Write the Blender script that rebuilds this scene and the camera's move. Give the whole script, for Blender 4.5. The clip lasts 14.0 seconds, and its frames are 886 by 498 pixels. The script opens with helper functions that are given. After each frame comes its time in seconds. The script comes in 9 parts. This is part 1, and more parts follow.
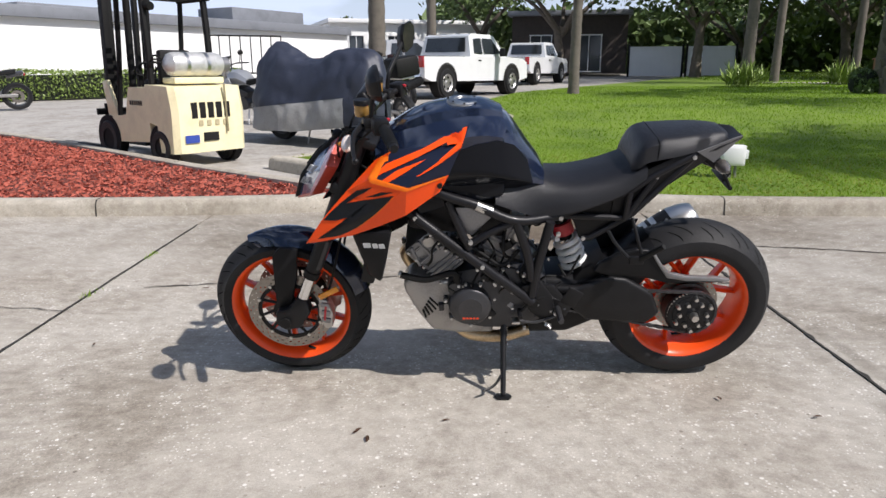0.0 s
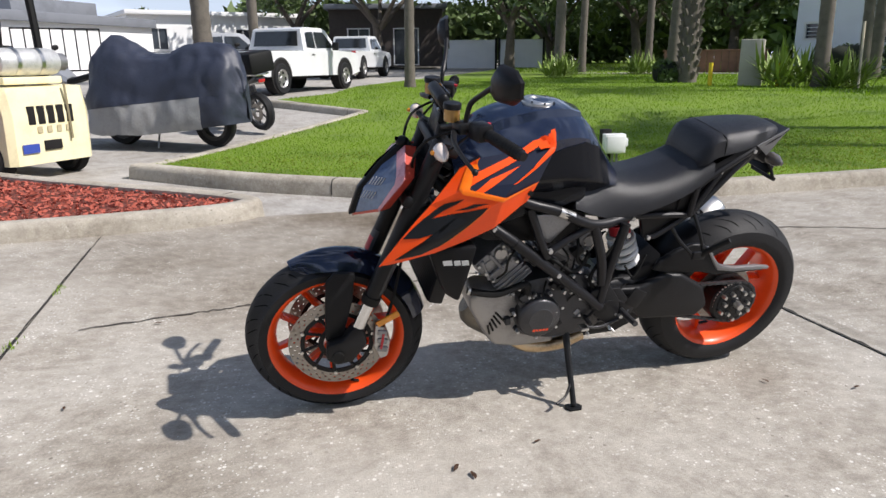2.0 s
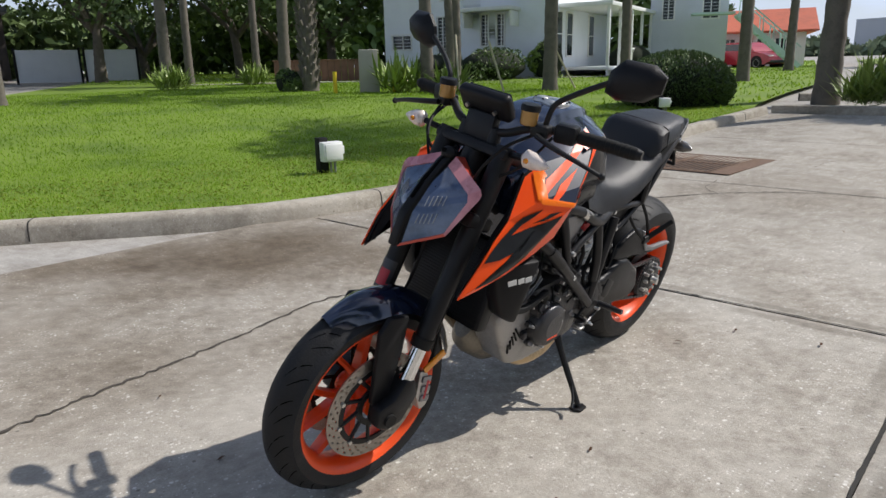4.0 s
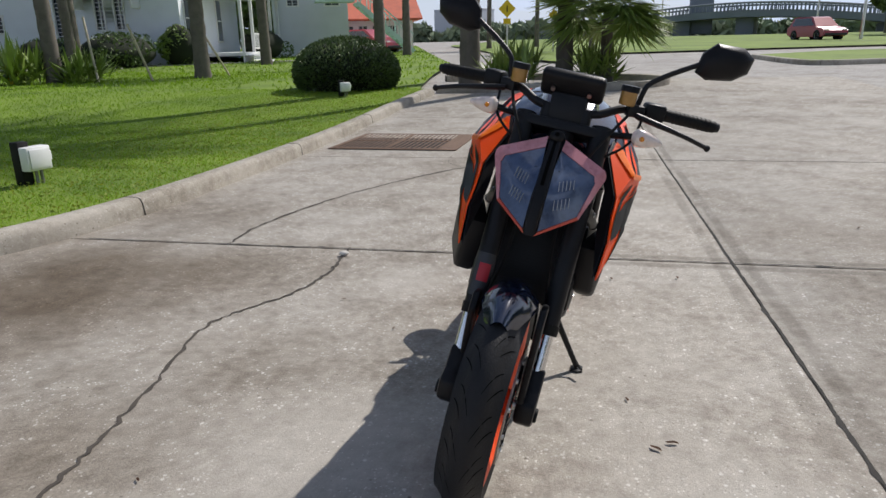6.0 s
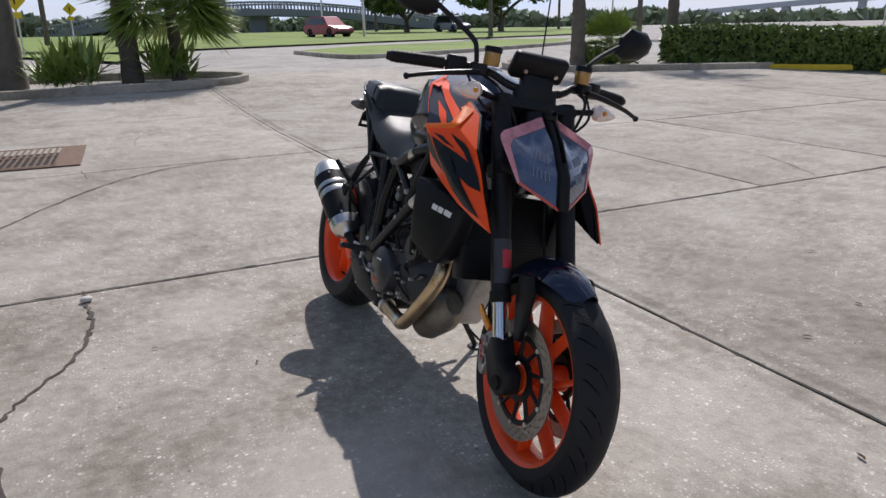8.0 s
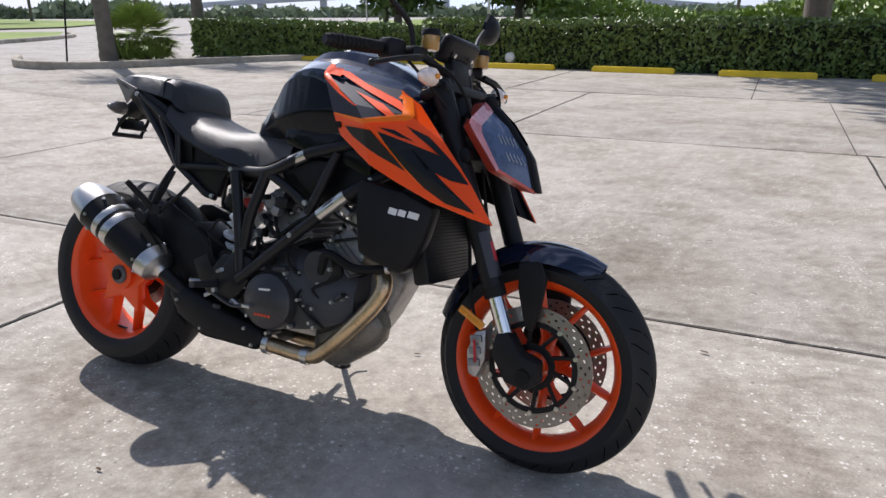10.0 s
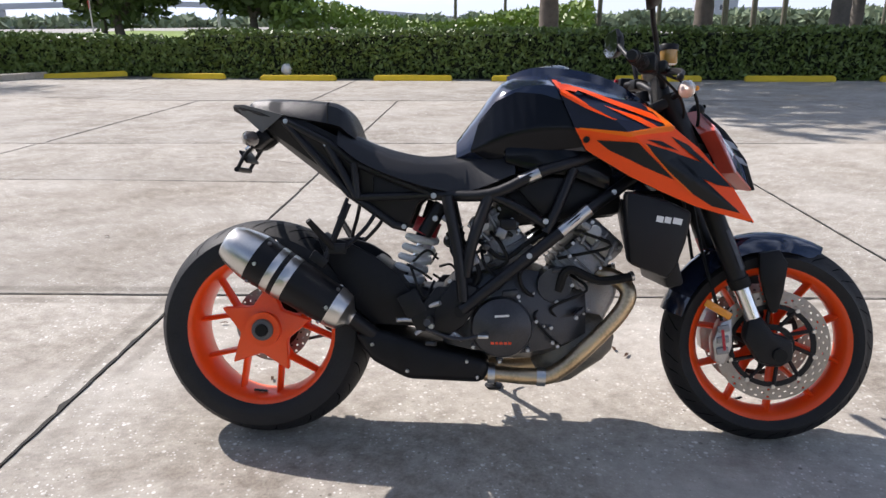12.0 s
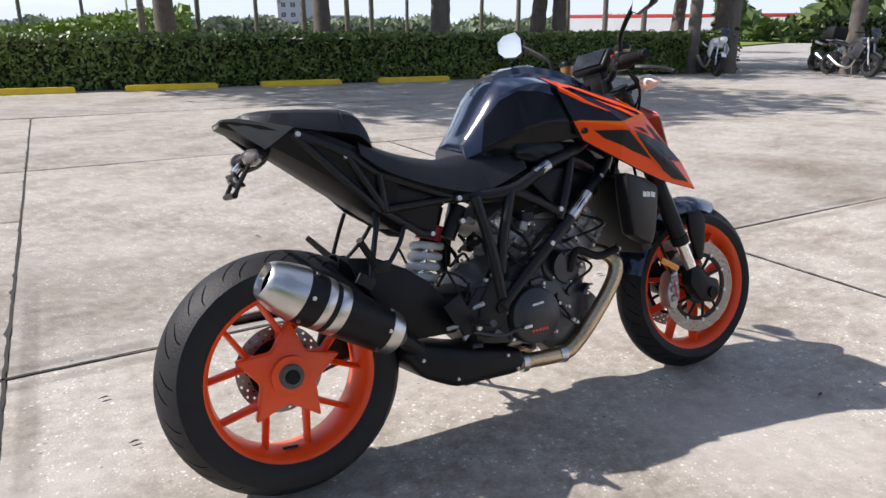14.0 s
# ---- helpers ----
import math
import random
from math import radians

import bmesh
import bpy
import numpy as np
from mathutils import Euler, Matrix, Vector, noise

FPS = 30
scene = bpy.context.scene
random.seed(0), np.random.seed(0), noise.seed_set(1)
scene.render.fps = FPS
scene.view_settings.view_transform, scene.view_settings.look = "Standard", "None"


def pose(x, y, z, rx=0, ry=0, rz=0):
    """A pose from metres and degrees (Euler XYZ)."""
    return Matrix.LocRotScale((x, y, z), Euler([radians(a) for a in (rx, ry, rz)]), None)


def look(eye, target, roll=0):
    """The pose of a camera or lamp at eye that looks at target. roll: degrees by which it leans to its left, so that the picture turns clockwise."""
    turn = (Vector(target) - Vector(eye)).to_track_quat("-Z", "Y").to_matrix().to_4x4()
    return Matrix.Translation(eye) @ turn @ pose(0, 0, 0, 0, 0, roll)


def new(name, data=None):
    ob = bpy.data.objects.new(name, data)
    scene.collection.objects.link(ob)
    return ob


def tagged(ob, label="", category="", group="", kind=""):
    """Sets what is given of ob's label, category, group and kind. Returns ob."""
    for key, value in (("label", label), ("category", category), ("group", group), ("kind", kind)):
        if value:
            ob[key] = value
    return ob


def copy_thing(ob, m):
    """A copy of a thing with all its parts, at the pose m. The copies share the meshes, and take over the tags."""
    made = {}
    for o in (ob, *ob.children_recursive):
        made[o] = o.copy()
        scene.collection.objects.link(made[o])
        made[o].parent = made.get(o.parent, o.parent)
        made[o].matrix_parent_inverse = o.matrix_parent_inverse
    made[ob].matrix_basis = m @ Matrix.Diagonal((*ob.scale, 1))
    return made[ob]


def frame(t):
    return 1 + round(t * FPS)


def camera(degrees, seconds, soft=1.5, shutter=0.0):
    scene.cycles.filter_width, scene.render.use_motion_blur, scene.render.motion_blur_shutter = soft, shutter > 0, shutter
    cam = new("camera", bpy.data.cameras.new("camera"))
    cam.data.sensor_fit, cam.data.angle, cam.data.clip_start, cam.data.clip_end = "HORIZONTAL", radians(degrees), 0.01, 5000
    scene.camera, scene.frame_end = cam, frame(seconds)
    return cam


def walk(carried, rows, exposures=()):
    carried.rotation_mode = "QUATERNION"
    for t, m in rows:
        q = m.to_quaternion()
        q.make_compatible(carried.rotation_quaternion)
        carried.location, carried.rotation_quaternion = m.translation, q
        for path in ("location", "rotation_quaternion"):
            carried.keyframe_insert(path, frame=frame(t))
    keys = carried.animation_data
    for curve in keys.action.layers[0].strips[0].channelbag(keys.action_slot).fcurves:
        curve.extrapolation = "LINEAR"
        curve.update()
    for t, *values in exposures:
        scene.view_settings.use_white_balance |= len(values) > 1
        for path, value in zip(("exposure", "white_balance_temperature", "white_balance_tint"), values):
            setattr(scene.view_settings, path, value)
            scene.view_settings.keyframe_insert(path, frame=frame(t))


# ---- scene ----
cam = camera(65.2, 14.0)
PATH = [
    (0, (-0.09, -2.57, 1.17), (-0.151, -0.636, 0.663), -0.1),
    (0.5, (-0.286, -2.573, 1.175), (-0.296, -0.641, 0.66), 0.1),
    (1, (-0.482, -2.467, 1.166), (-0.469, -0.537, 0.643), -0.3),
    (1.5, (-0.67, -2.362, 1.172), (-0.496, -0.439, 0.652), -0.5),
    (2, (-0.898, -2.291, 1.19), (-0.451, -0.414, 0.663), -0.6),
    (2.5, (-1.086, -2.095, 1.181), (-0.418, -0.29, 0.638), -1.0),
    (2.7, (-1.176, -2.007, 1.164), (-0.4, -0.238, 0.645), -1.4),
    (4.8, (-2.166, -1.064, 1.185), (-0.556, -0.017, 0.629), -1.1),
    (5, (-2.213, -0.953, 1.186), (-0.561, 0.023, 0.621), -1.4),
    (5.5, (-2.246, -0.656, 1.183), (-0.478, 0.083, 0.608), -1.3),
    (6, (-2.37, -0.335, 1.198), (-0.509, 0.122, 0.625), -1.3),
    (6.5, (-2.374, -0.022, 1.194), (-0.468, 0.147, 0.61), -1.3),
    (7, (-2.311, 0.296, 1.208), (-0.404, 0.152, 0.623), -1.1),
    (7.5, (-2.308, 0.643, 1.211), (-0.452, 0.182, 0.626), -1.0),
    (8, (-2.161, 0.847, 1.188), (-0.414, 0.084, 0.583), -1.2),
    (8.5, (-2.001, 1.1, 1.208), (-0.424, 0.029, 0.603), -0.9),
    (9, (-1.832, 1.341, 1.204), (-0.463, 0.017, 0.592), -0.9),
    (9.2, (-1.742, 1.39, 1.189), (-0.46, -0.014, 0.569), -0.9),
    (11.3, (-0.386, 1.819, 1.162), (-0.096, -0.062, 0.548), -0.1),
    (11.5, (-0.268, 1.862, 1.177), (-0.005, -0.024, 0.564), -0.4),
    (12, (0.041, 1.902, 1.193), (0.206, 0.006, 0.579), -0.5),
    (12.5, (0.305, 1.828, 1.199), (0.266, -0.075, 0.587), -0.5),
    (13, (0.61, 1.832, 1.196), (0.338, -0.057, 0.596), -0.4),
    (13.5, (0.864, 1.787, 1.2), (0.29, -0.03, 0.591), -0.3),
    (14, (1.128, 1.666, 1.185), (0.258, -0.032, 0.581), -0.1),
]
walk(cam, [(t, look(eye, target, roll)) for t, eye, target, roll in PATH], [(0.0, 0.02, 6450, 14), (2.5, 0.1, 6450, 13), (5.0, -0.2, 6500, 11), (7.0, -0.2, 6400, 15), (9.0, -0.0, 6350, 16), (11.5, 0.43, 6430, 16), (14.0, 0.34, 6450, 16)])

# ---- light: late-morning sun behind the motorcycle, pale sky with thin cloud ----
SUN = Vector((0.603, -0.36, 0.712)).normalized()
world = bpy.data.worlds.new("sky")
scene.world = world
world.use_nodes = True
wt = world.node_tree
sky = wt.nodes.new("ShaderNodeTexSky")
sky.sky_type, sky.sun_disc = "NISHITA", False
sky.sun_elevation = math.asin(SUN.z)
sky.sun_rotation = math.atan2(SUN.x, SUN.y)
sky.dust_density, sky.ozone_density, sky.air_density = 1.0, 1.5, 1.0
w_co = wt.nodes.new("ShaderNodeTexCoord")
w_map = wt.nodes.new("ShaderNodeMapping")
w_map.inputs["Scale"].default_value = (1.0, 1.0, 3.2)
w_noise = wt.nodes.new("ShaderNodeTexNoise")
w_noise.inputs["Scale"].default_value, w_noise.inputs["Detail"].default_value = 2.6, 6.0
w_ramp = wt.nodes.new("ShaderNodeValToRGB")
w_ramp.color_ramp.elements[0].position, w_ramp.color_ramp.elements[1].position = 0.5, 0.7
w_up = wt.nodes.new("ShaderNodeSeparateXYZ")
w_haze = wt.nodes.new("ShaderNodeMapRange")
w_haze.inputs["From Min"].default_value, w_haze.inputs["From Max"].default_value = 0.02, 0.45
w_haze.inputs["To Min"].default_value, w_haze.inputs["To Max"].default_value = 0.75, 0.0
w_both = wt.nodes.new("ShaderNodeMath")
w_both.operation, w_both.use_clamp = "ADD", True
w_mix = wt.nodes.new("ShaderNodeMixRGB")
w_mix.inputs[2].default_value = (8.0, 9.3, 11.6, 1)
wt.links.new(w_co.outputs["Generated"], w_map.inputs[0])
wt.links.new(w_co.outputs["Generated"], w_up.inputs[0])
wt.links.new(w_up.outputs["Z"], w_haze.inputs[0])
wt.links.new(w_map.outputs[0], w_noise.inputs["Vector"])
wt.links.new(w_noise.outputs[0], w_ramp.inputs[0])
wt.links.new(w_ramp.outputs[0], w_both.inputs[0])
wt.links.new(w_haze.outputs[0], w_both.inputs[1])
wt.links.new(w_both.outputs[0], w_mix.inputs[0])
wt.links.new(sky.outputs[0], w_mix.inputs[1])
wt.links.new(w_mix.outputs[0], wt.nodes["Background"].inputs[0])
wt.nodes["Background"].inputs[1].default_value = 0.092

sun = new("sun", bpy.data.lights.new("sun", "SUN"))
sun.data.energy, sun.data.angle, sun.data.color = 4.85, radians(0.55), (1.0, 0.965, 0.905)
sun.matrix_world = look(SUN * 40, (0, 0, 0))


# ---- materials ----
def material(name, color, rough=0.6, metal=0.0, vary=0.18, scale=6.0, fine=90.0, bump=0.15, coat=0.0, tint=None, island=0.0, per_object=0.0, spec=0.5):
    """A surface with two scales of variation, a fine relief and, where asked, a change from piece to piece."""
    m = bpy.data.materials.new(name)
    m.use_nodes = True
    t = m.node_tree
    p = t.nodes["Principled BSDF"]
    p.inputs["Metallic"].default_value = metal
    p.inputs["Coat Weight"].default_value = coat
    p.inputs["Coat Roughness"].default_value = 0.06
    p.inputs["Specular IOR Level"].default_value = spec
    co = t.nodes.new("ShaderNodeTexCoord")
    big = t.nodes.new("ShaderNodeTexNoise")
    big.inputs["Scale"].default_value, big.inputs["Detail"].default_value = scale, 5.0
    small = t.nodes.new("ShaderNodeTexNoise")
    small.inputs["Scale"].default_value, small.inputs["Detail"].default_value = fine, 3.0
    t.links.new(co.outputs["Object"], big.inputs["Vector"])
    t.links.new(co.outputs["Object"], small.inputs["Vector"])
    add = t.nodes.new("ShaderNodeMath")
    add.operation = "MULTIPLY_ADD"
    t.links.new(small.outputs[0], add.inputs[0])
    add.inputs[1].default_value = 0.5
    t.links.new(big.outputs[0], add.inputs[2])
    last = add.outputs[0]
    if island or per_object:
        src = t.nodes.new("ShaderNodeNewGeometry") if island else t.nodes.new("ShaderNodeObjectInfo")
        out = src.outputs["Random Per Island"] if island else src.outputs["Random"]
        more = t.nodes.new("ShaderNodeMath")
        more.operation = "MULTIPLY_ADD"
        t.links.new(out, more.inputs[0])
        more.inputs[1].default_value = island or per_object
        t.links.new(last, more.inputs[2])
        last = more.outputs[0]
    ramp = t.nodes.new("ShaderNodeValToRGB")
    lo, hi = 0.45 - 0.0, 1.05 + (island or per_object)
    ramp.color_ramp.elements[0].position = min(0.95, lo / 1.6)
    ramp.color_ramp.elements[1].position = min(1.0, hi / 1.3)
    dark = [c * (1 - vary) for c in color]
    light = [min(1.0, c * (1 + vary)) for c in (tint or color)]
    ramp.color_ramp.elements[0].color = (*dark, 1)
    ramp.color_ramp.elements[1].color = (*light, 1)
    t.links.new(last, ramp.inputs[0])
    t.links.new(ramp.outputs[0], p.inputs["Base Color"])
    rr = t.nodes.new("ShaderNodeMapRange")
    rr.inputs["To Min"].default_value, rr.inputs["To Max"].default_value = max(0.02, rough - 0.08), min(1, rough + 0.1)
    t.links.new(big.outputs[0], rr.inputs[0])
    t.links.new(rr.outputs[0], p.inputs["Roughness"])
    if bump:
        bn = t.nodes.new("ShaderNodeBump")
        bn.inputs["Strength"].default_value, bn.inputs["Distance"].default_value = bump, 0.004
        t.links.new(small.outputs[0], bn.inputs["Height"])
        t.links.new(bn.outputs[0], p.inputs["Normal"])
    return m


def concrete(name, base, worn, shell, rough=0.9, spots=(), bands=()):
    """Old exposed concrete: blotches, tyre-dark stains, shell aggregate specks and pits."""
    m = bpy.data.materials.new(name)
    m.use_nodes = True
    t = m.node_tree
    p = t.nodes["Principled BSDF"]
    p.inputs["Specular IOR Level"].default_value = 0.34
    p.inputs["Diffuse Roughness"].default_value = 0.15
    co = t.nodes.new("ShaderNodeNewGeometry")

    def noise_tex(scale, detail, rough_n=0.55):
        n = t.nodes.new("ShaderNodeTexNoise")
        n.inputs["Scale"].default_value, n.inputs["Detail"].default_value, n.inputs["Roughness"].default_value = scale, detail, rough_n
        t.links.new(co.outputs["Position"], n.inputs["Vector"])
        return n

    def ramp_of(src, a, b, ca, cb):
        r = t.nodes.new("ShaderNodeValToRGB")
        r.color_ramp.elements[0].position, r.color_ramp.elements[1].position = a, b
        r.color_ramp.elements[0].color, r.color_ramp.elements[1].color = (*ca, 1), (*cb, 1)
        t.links.new(src, r.inputs[0])
        return r.outputs[0]

    def mixed(kind, fac, a, b):
        x = t.nodes.new("ShaderNodeMixRGB")
        x.blend_type = kind
        if isinstance(fac, float):
            x.inputs[0].default_value = fac
        else:
            t.links.new(fac, x.inputs[0])
        t.links.new(a, x.inputs[1])
        t.links.new(b, x.inputs[2])
        return x.outputs[0]

    def times(a, b):
        x = t.nodes.new("ShaderNodeMath")
        x.operation = "MULTIPLY"
        t.links.new(a, x.inputs[0])
        t.links.new(b, x.inputs[1])
        return x.outputs[0]

    def flat(c):
        x = t.nodes.new("ShaderNodeRGB")
        x.outputs[0].default_value = (*c, 1)
        return x.outputs[0]

    broad = noise_tex(0.62, 8, 0.66)
    wide = noise_tex(0.21, 4, 0.5)
    mid = noise_tex(4.2, 8, 0.72)
    mottle = noise_tex(17, 7, 0.78)
    grain = noise_tex(95, 4, 0.8)
    both_n = t.nodes.new("ShaderNodeMath")
    both_n.operation = "MULTIPLY_ADD"
    t.links.new(wide.outputs[0], both_n.inputs[0])
    both_n.inputs[1].default_value = 0.55
    t.links.new(broad.outputs[0], both_n.inputs[2])
    color = ramp_of(both_n.outputs[0], 0.60, 0.92, worn, base)
    color = mixed("MULTIPLY", 0.6, color, ramp_of(mid.outputs[0], 0.30, 0.68, (0.66, 0.63, 0.60), (1.14, 1.13, 1.11)))
    color = mixed("MULTIPLY", 0.65, color, ramp_of(mottle.outputs[0], 0.36, 0.62, (0.60, 0.57, 0.55), (1.17, 1.17, 1.16)))
    color = mixed("MULTIPLY", 0.5, color, ramp_of(grain.outputs[0], 0.36, 0.62, (0.55, 0.54, 0.53), (1.14, 1.13, 1.11)))
    # smooth cement skin in places, worn through to the shell aggregate in others
    skin = ramp_of(noise_tex(1.05, 7, 0.68).outputs[0], 0.40, 0.68, (0, 0, 0), (0.8, 0.8, 0.8))
    bare = ramp_of(mid.outputs[0], 0.44, 0.56, (0, 0, 0), (1, 1, 1))
    color = mixed("MIX", skin, color, mixed("MULTIPLY", 0.5, flat(tuple(c * 1.02 for c in base)), ramp_of(mottle.outputs[0], 0.3, 0.7, (0.8, 0.8, 0.8), (1.12, 1.12, 1.12))))
    for size, keep in ((38, 0.62), (75, 0.5)):
        specks = t.nodes.new("ShaderNodeTexVoronoi")
        specks.inputs["Scale"].default_value = size
        t.links.new(co.outputs["Position"], specks.inputs["Vector"])
        dots = ramp_of(specks.outputs["Distance"], 0.17, 0.30, (1, 1, 1), (0, 0, 0))
        some = ramp_of(specks.outputs["Color"], keep, keep + 0.1, (0, 0, 0), (0.9, 0.9, 0.9))
        color = mixed("MIX", times(times(dots, some), bare), color, flat(shell))
        dark_some = ramp_of(specks.outputs["Color"], 0.16, 0.26, (0.75, 0.75, 0.75), (0, 0, 0))
        color = mixed("MULTIPLY", times(times(dots, dark_some), bare), color, flat((0.35, 0.33, 0.31)))
    stain = noise_tex(1.7, 5, 0.6)
    color = mixed("MULTIPLY", 0.34, color, ramp_of(stain.outputs[0], 0.48, 0.76, (1, 1, 1), (0.58, 0.53, 0.47)))
    # grey sealer smeared along joints: (a, b, c) of the line, half width, and the reach along y
    for a, b_, c, y0, y1 in bands:
        dot = t.nodes.new("ShaderNodeVectorMath")
        dot.operation = "DOT_PRODUCT"
        dot.inputs[1].default_value = (a, b_, 0)
        t.links.new(co.outputs["Position"], dot.inputs[0])
        off = dot.outputs["Value"]
        for op, val in (("ADD", c), ("ABSOLUTE", 0), ("SUBTRACT", 0.075), ("ABSOLUTE", 0)):
            x = t.nodes.new("ShaderNodeMath")
            x.operation = op
            t.links.new(off, x.inputs[0])
            x.inputs[1].default_value = val
            off = x.outputs[0]
        near = t.nodes.new("ShaderNodeMapRange")
        near.inputs["From Min"].default_value, near.inputs["From Max"].default_value = 0.022, 0.042
        near.inputs["To Min"].default_value, near.inputs["To Max"].default_value = 0.55, 0.0
        t.links.new(off, near.inputs[0])
        sep = t.nodes.new("ShaderNodeSeparateXYZ")
        t.links.new(co.outputs["Position"], sep.inputs[0])
        lo = t.nodes.new("ShaderNodeMapRange")
        lo.inputs["From Min"].default_value, lo.inputs["From Max"].default_value = y0, y0 + 0.25
        t.links.new(sep.outputs["Y"], lo.inputs[0])
        hi = t.nodes.new("ShaderNodeMapRange")
        hi.inputs["From Min"].default_value, hi.inputs["From Max"].default_value = y1, y1 - 0.25
        t.links.new(sep.outputs["Y"], hi.inputs[0])
        fac = times(times(near.outputs[0], ramp_of(stain.outputs[0], 0.36, 0.52, (0, 0, 0), (1, 1, 1))), times(lo.outputs[0], hi.outputs[0]))
        color = mixed("MULTIPLY", fac, color, flat((0.55, 0.54, 0.52)))
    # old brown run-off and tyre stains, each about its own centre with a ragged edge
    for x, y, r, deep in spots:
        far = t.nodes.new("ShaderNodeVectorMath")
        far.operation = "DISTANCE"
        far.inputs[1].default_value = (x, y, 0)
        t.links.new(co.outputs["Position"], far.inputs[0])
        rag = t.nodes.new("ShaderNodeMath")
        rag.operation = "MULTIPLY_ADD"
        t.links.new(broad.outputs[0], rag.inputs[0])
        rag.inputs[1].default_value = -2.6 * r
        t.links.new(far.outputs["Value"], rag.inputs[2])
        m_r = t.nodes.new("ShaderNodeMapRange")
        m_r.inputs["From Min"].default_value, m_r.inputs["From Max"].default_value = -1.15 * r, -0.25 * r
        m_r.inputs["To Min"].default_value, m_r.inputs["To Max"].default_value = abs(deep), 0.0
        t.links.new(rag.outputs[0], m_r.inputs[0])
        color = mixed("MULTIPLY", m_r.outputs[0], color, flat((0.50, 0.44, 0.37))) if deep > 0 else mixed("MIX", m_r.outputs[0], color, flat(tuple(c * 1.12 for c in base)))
    t.links.new(color, p.inputs["Base Color"])
    p.inputs["Roughness"].default_value = rough
    bn = t.nodes.new("ShaderNodeBump")
    bn.inputs["Strength"].default_value, bn.inputs["Distance"].default_value = 0.5, 0.006
    t.links.new(grain.outputs[0], bn.inputs["Height"])
    t.links.new(bn.outputs[0], p.inputs["Normal"])
    return m


def glass(name, tint=(0.8, 0.85, 0.9), rough=0.02, clear=0.9):
    m = bpy.data.materials.new(name)
    m.use_nodes = True
    p = m.node_tree.nodes["Principled BSDF"]
    p.inputs["Base Color"].default_value = (*tint, 1)
    p.inputs["Roughness"].default_value = rough
    p.inputs["Transmission Weight"].default_value = clear
    p.inputs["IOR"].default_value = 1.45
    return m


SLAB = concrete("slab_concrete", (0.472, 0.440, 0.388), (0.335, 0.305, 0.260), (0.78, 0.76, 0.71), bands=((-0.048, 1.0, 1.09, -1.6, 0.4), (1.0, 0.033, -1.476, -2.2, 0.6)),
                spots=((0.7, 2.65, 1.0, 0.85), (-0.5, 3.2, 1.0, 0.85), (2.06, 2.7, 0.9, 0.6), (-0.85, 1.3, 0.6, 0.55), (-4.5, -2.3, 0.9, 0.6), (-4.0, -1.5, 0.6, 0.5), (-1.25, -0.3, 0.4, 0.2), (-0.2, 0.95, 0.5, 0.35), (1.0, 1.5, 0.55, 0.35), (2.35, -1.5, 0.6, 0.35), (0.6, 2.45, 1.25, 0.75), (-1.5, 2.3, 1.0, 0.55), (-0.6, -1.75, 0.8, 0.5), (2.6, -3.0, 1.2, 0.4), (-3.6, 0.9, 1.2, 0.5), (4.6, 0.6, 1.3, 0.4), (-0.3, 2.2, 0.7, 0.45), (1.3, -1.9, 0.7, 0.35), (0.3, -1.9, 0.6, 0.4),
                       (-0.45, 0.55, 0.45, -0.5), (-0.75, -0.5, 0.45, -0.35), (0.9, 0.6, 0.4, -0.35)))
KERB = concrete("kerb_concrete", (0.52, 0.48, 0.41), (0.33, 0.30, 0.245), (0.6, 0.56, 0.5))
ROAD = concrete("road_surface", (0.46, 0.44, 0.41), (0.36, 0.345, 0.32), (0.58, 0.56, 0.53))
VERGE = material("mown_verge", (0.062, 0.108, 0.013), 0.95, vary=0.45, scale=0.22, fine=2.5, bump=0.3, tint=(0.12, 0.17, 0.025))
LOWER = material("lower_engine_metal", (0.27, 0.26, 0.25), 0.40, 0.6, vary=0.45, scale=14, fine=200, bump=0.35)
DIRTY = material("dirty_steel", (0.16, 0.145, 0.12), 0.5, 0.7, vary=0.5, scale=16, fine=90, bump=0.5)
TANK = material("scuffed_gas_tank", (0.50, 0.50, 0.49), 0.38, 0.45, vary=0.3, scale=9, fine=60, bump=0.2)
JOINT = material("joint_dirt", (0.026, 0.024, 0.021), 0.95, vary=0.4, scale=9)
CRACK = material("crack_dirt", (0.05, 0.042, 0.034), 0.95, vary=0.5, scale=14)
TRIMMED = material("lawn_soil", (0.062, 0.142, 0.008), 0.95, vary=0.35, scale=0.9, fine=40, bump=0.4, tint=(0.115, 0.175, 0.014))
BLADE = material("grass_blade", (0.078, 0.195, 0.006), 0.6, vary=0.3, scale=0.9, bump=0, tint=(0.185, 0.300, 0.013), island=0.25)
WEED = material("lawn_weed", (0.085, 0.170, 0.012), 0.6, vary=0.3, scale=2, bump=0, tint=(0.20, 0.24, 0.03), island=0.4)
for m in (BLADE, WEED):
    # thin leaves let some light through
    nt = m.node_tree
    thin = nt.nodes.new("ShaderNodeBsdfTranslucent")
    nt.links.new(nt.nodes["Principled BSDF"].inputs["Base Color"].links[0].from_socket, thin.inputs["Color"])
    blend = nt.nodes.new("ShaderNodeMixShader")
    blend.inputs[0].default_value = 0.45
    nt.links.new(nt.nodes["Principled BSDF"].outputs[0], blend.inputs[1])
    nt.links.new(thin.outputs[0], blend.inputs[2])
    nt.links.new(blend.outputs[0], nt.nodes["Material Output"].inputs["Surface"])
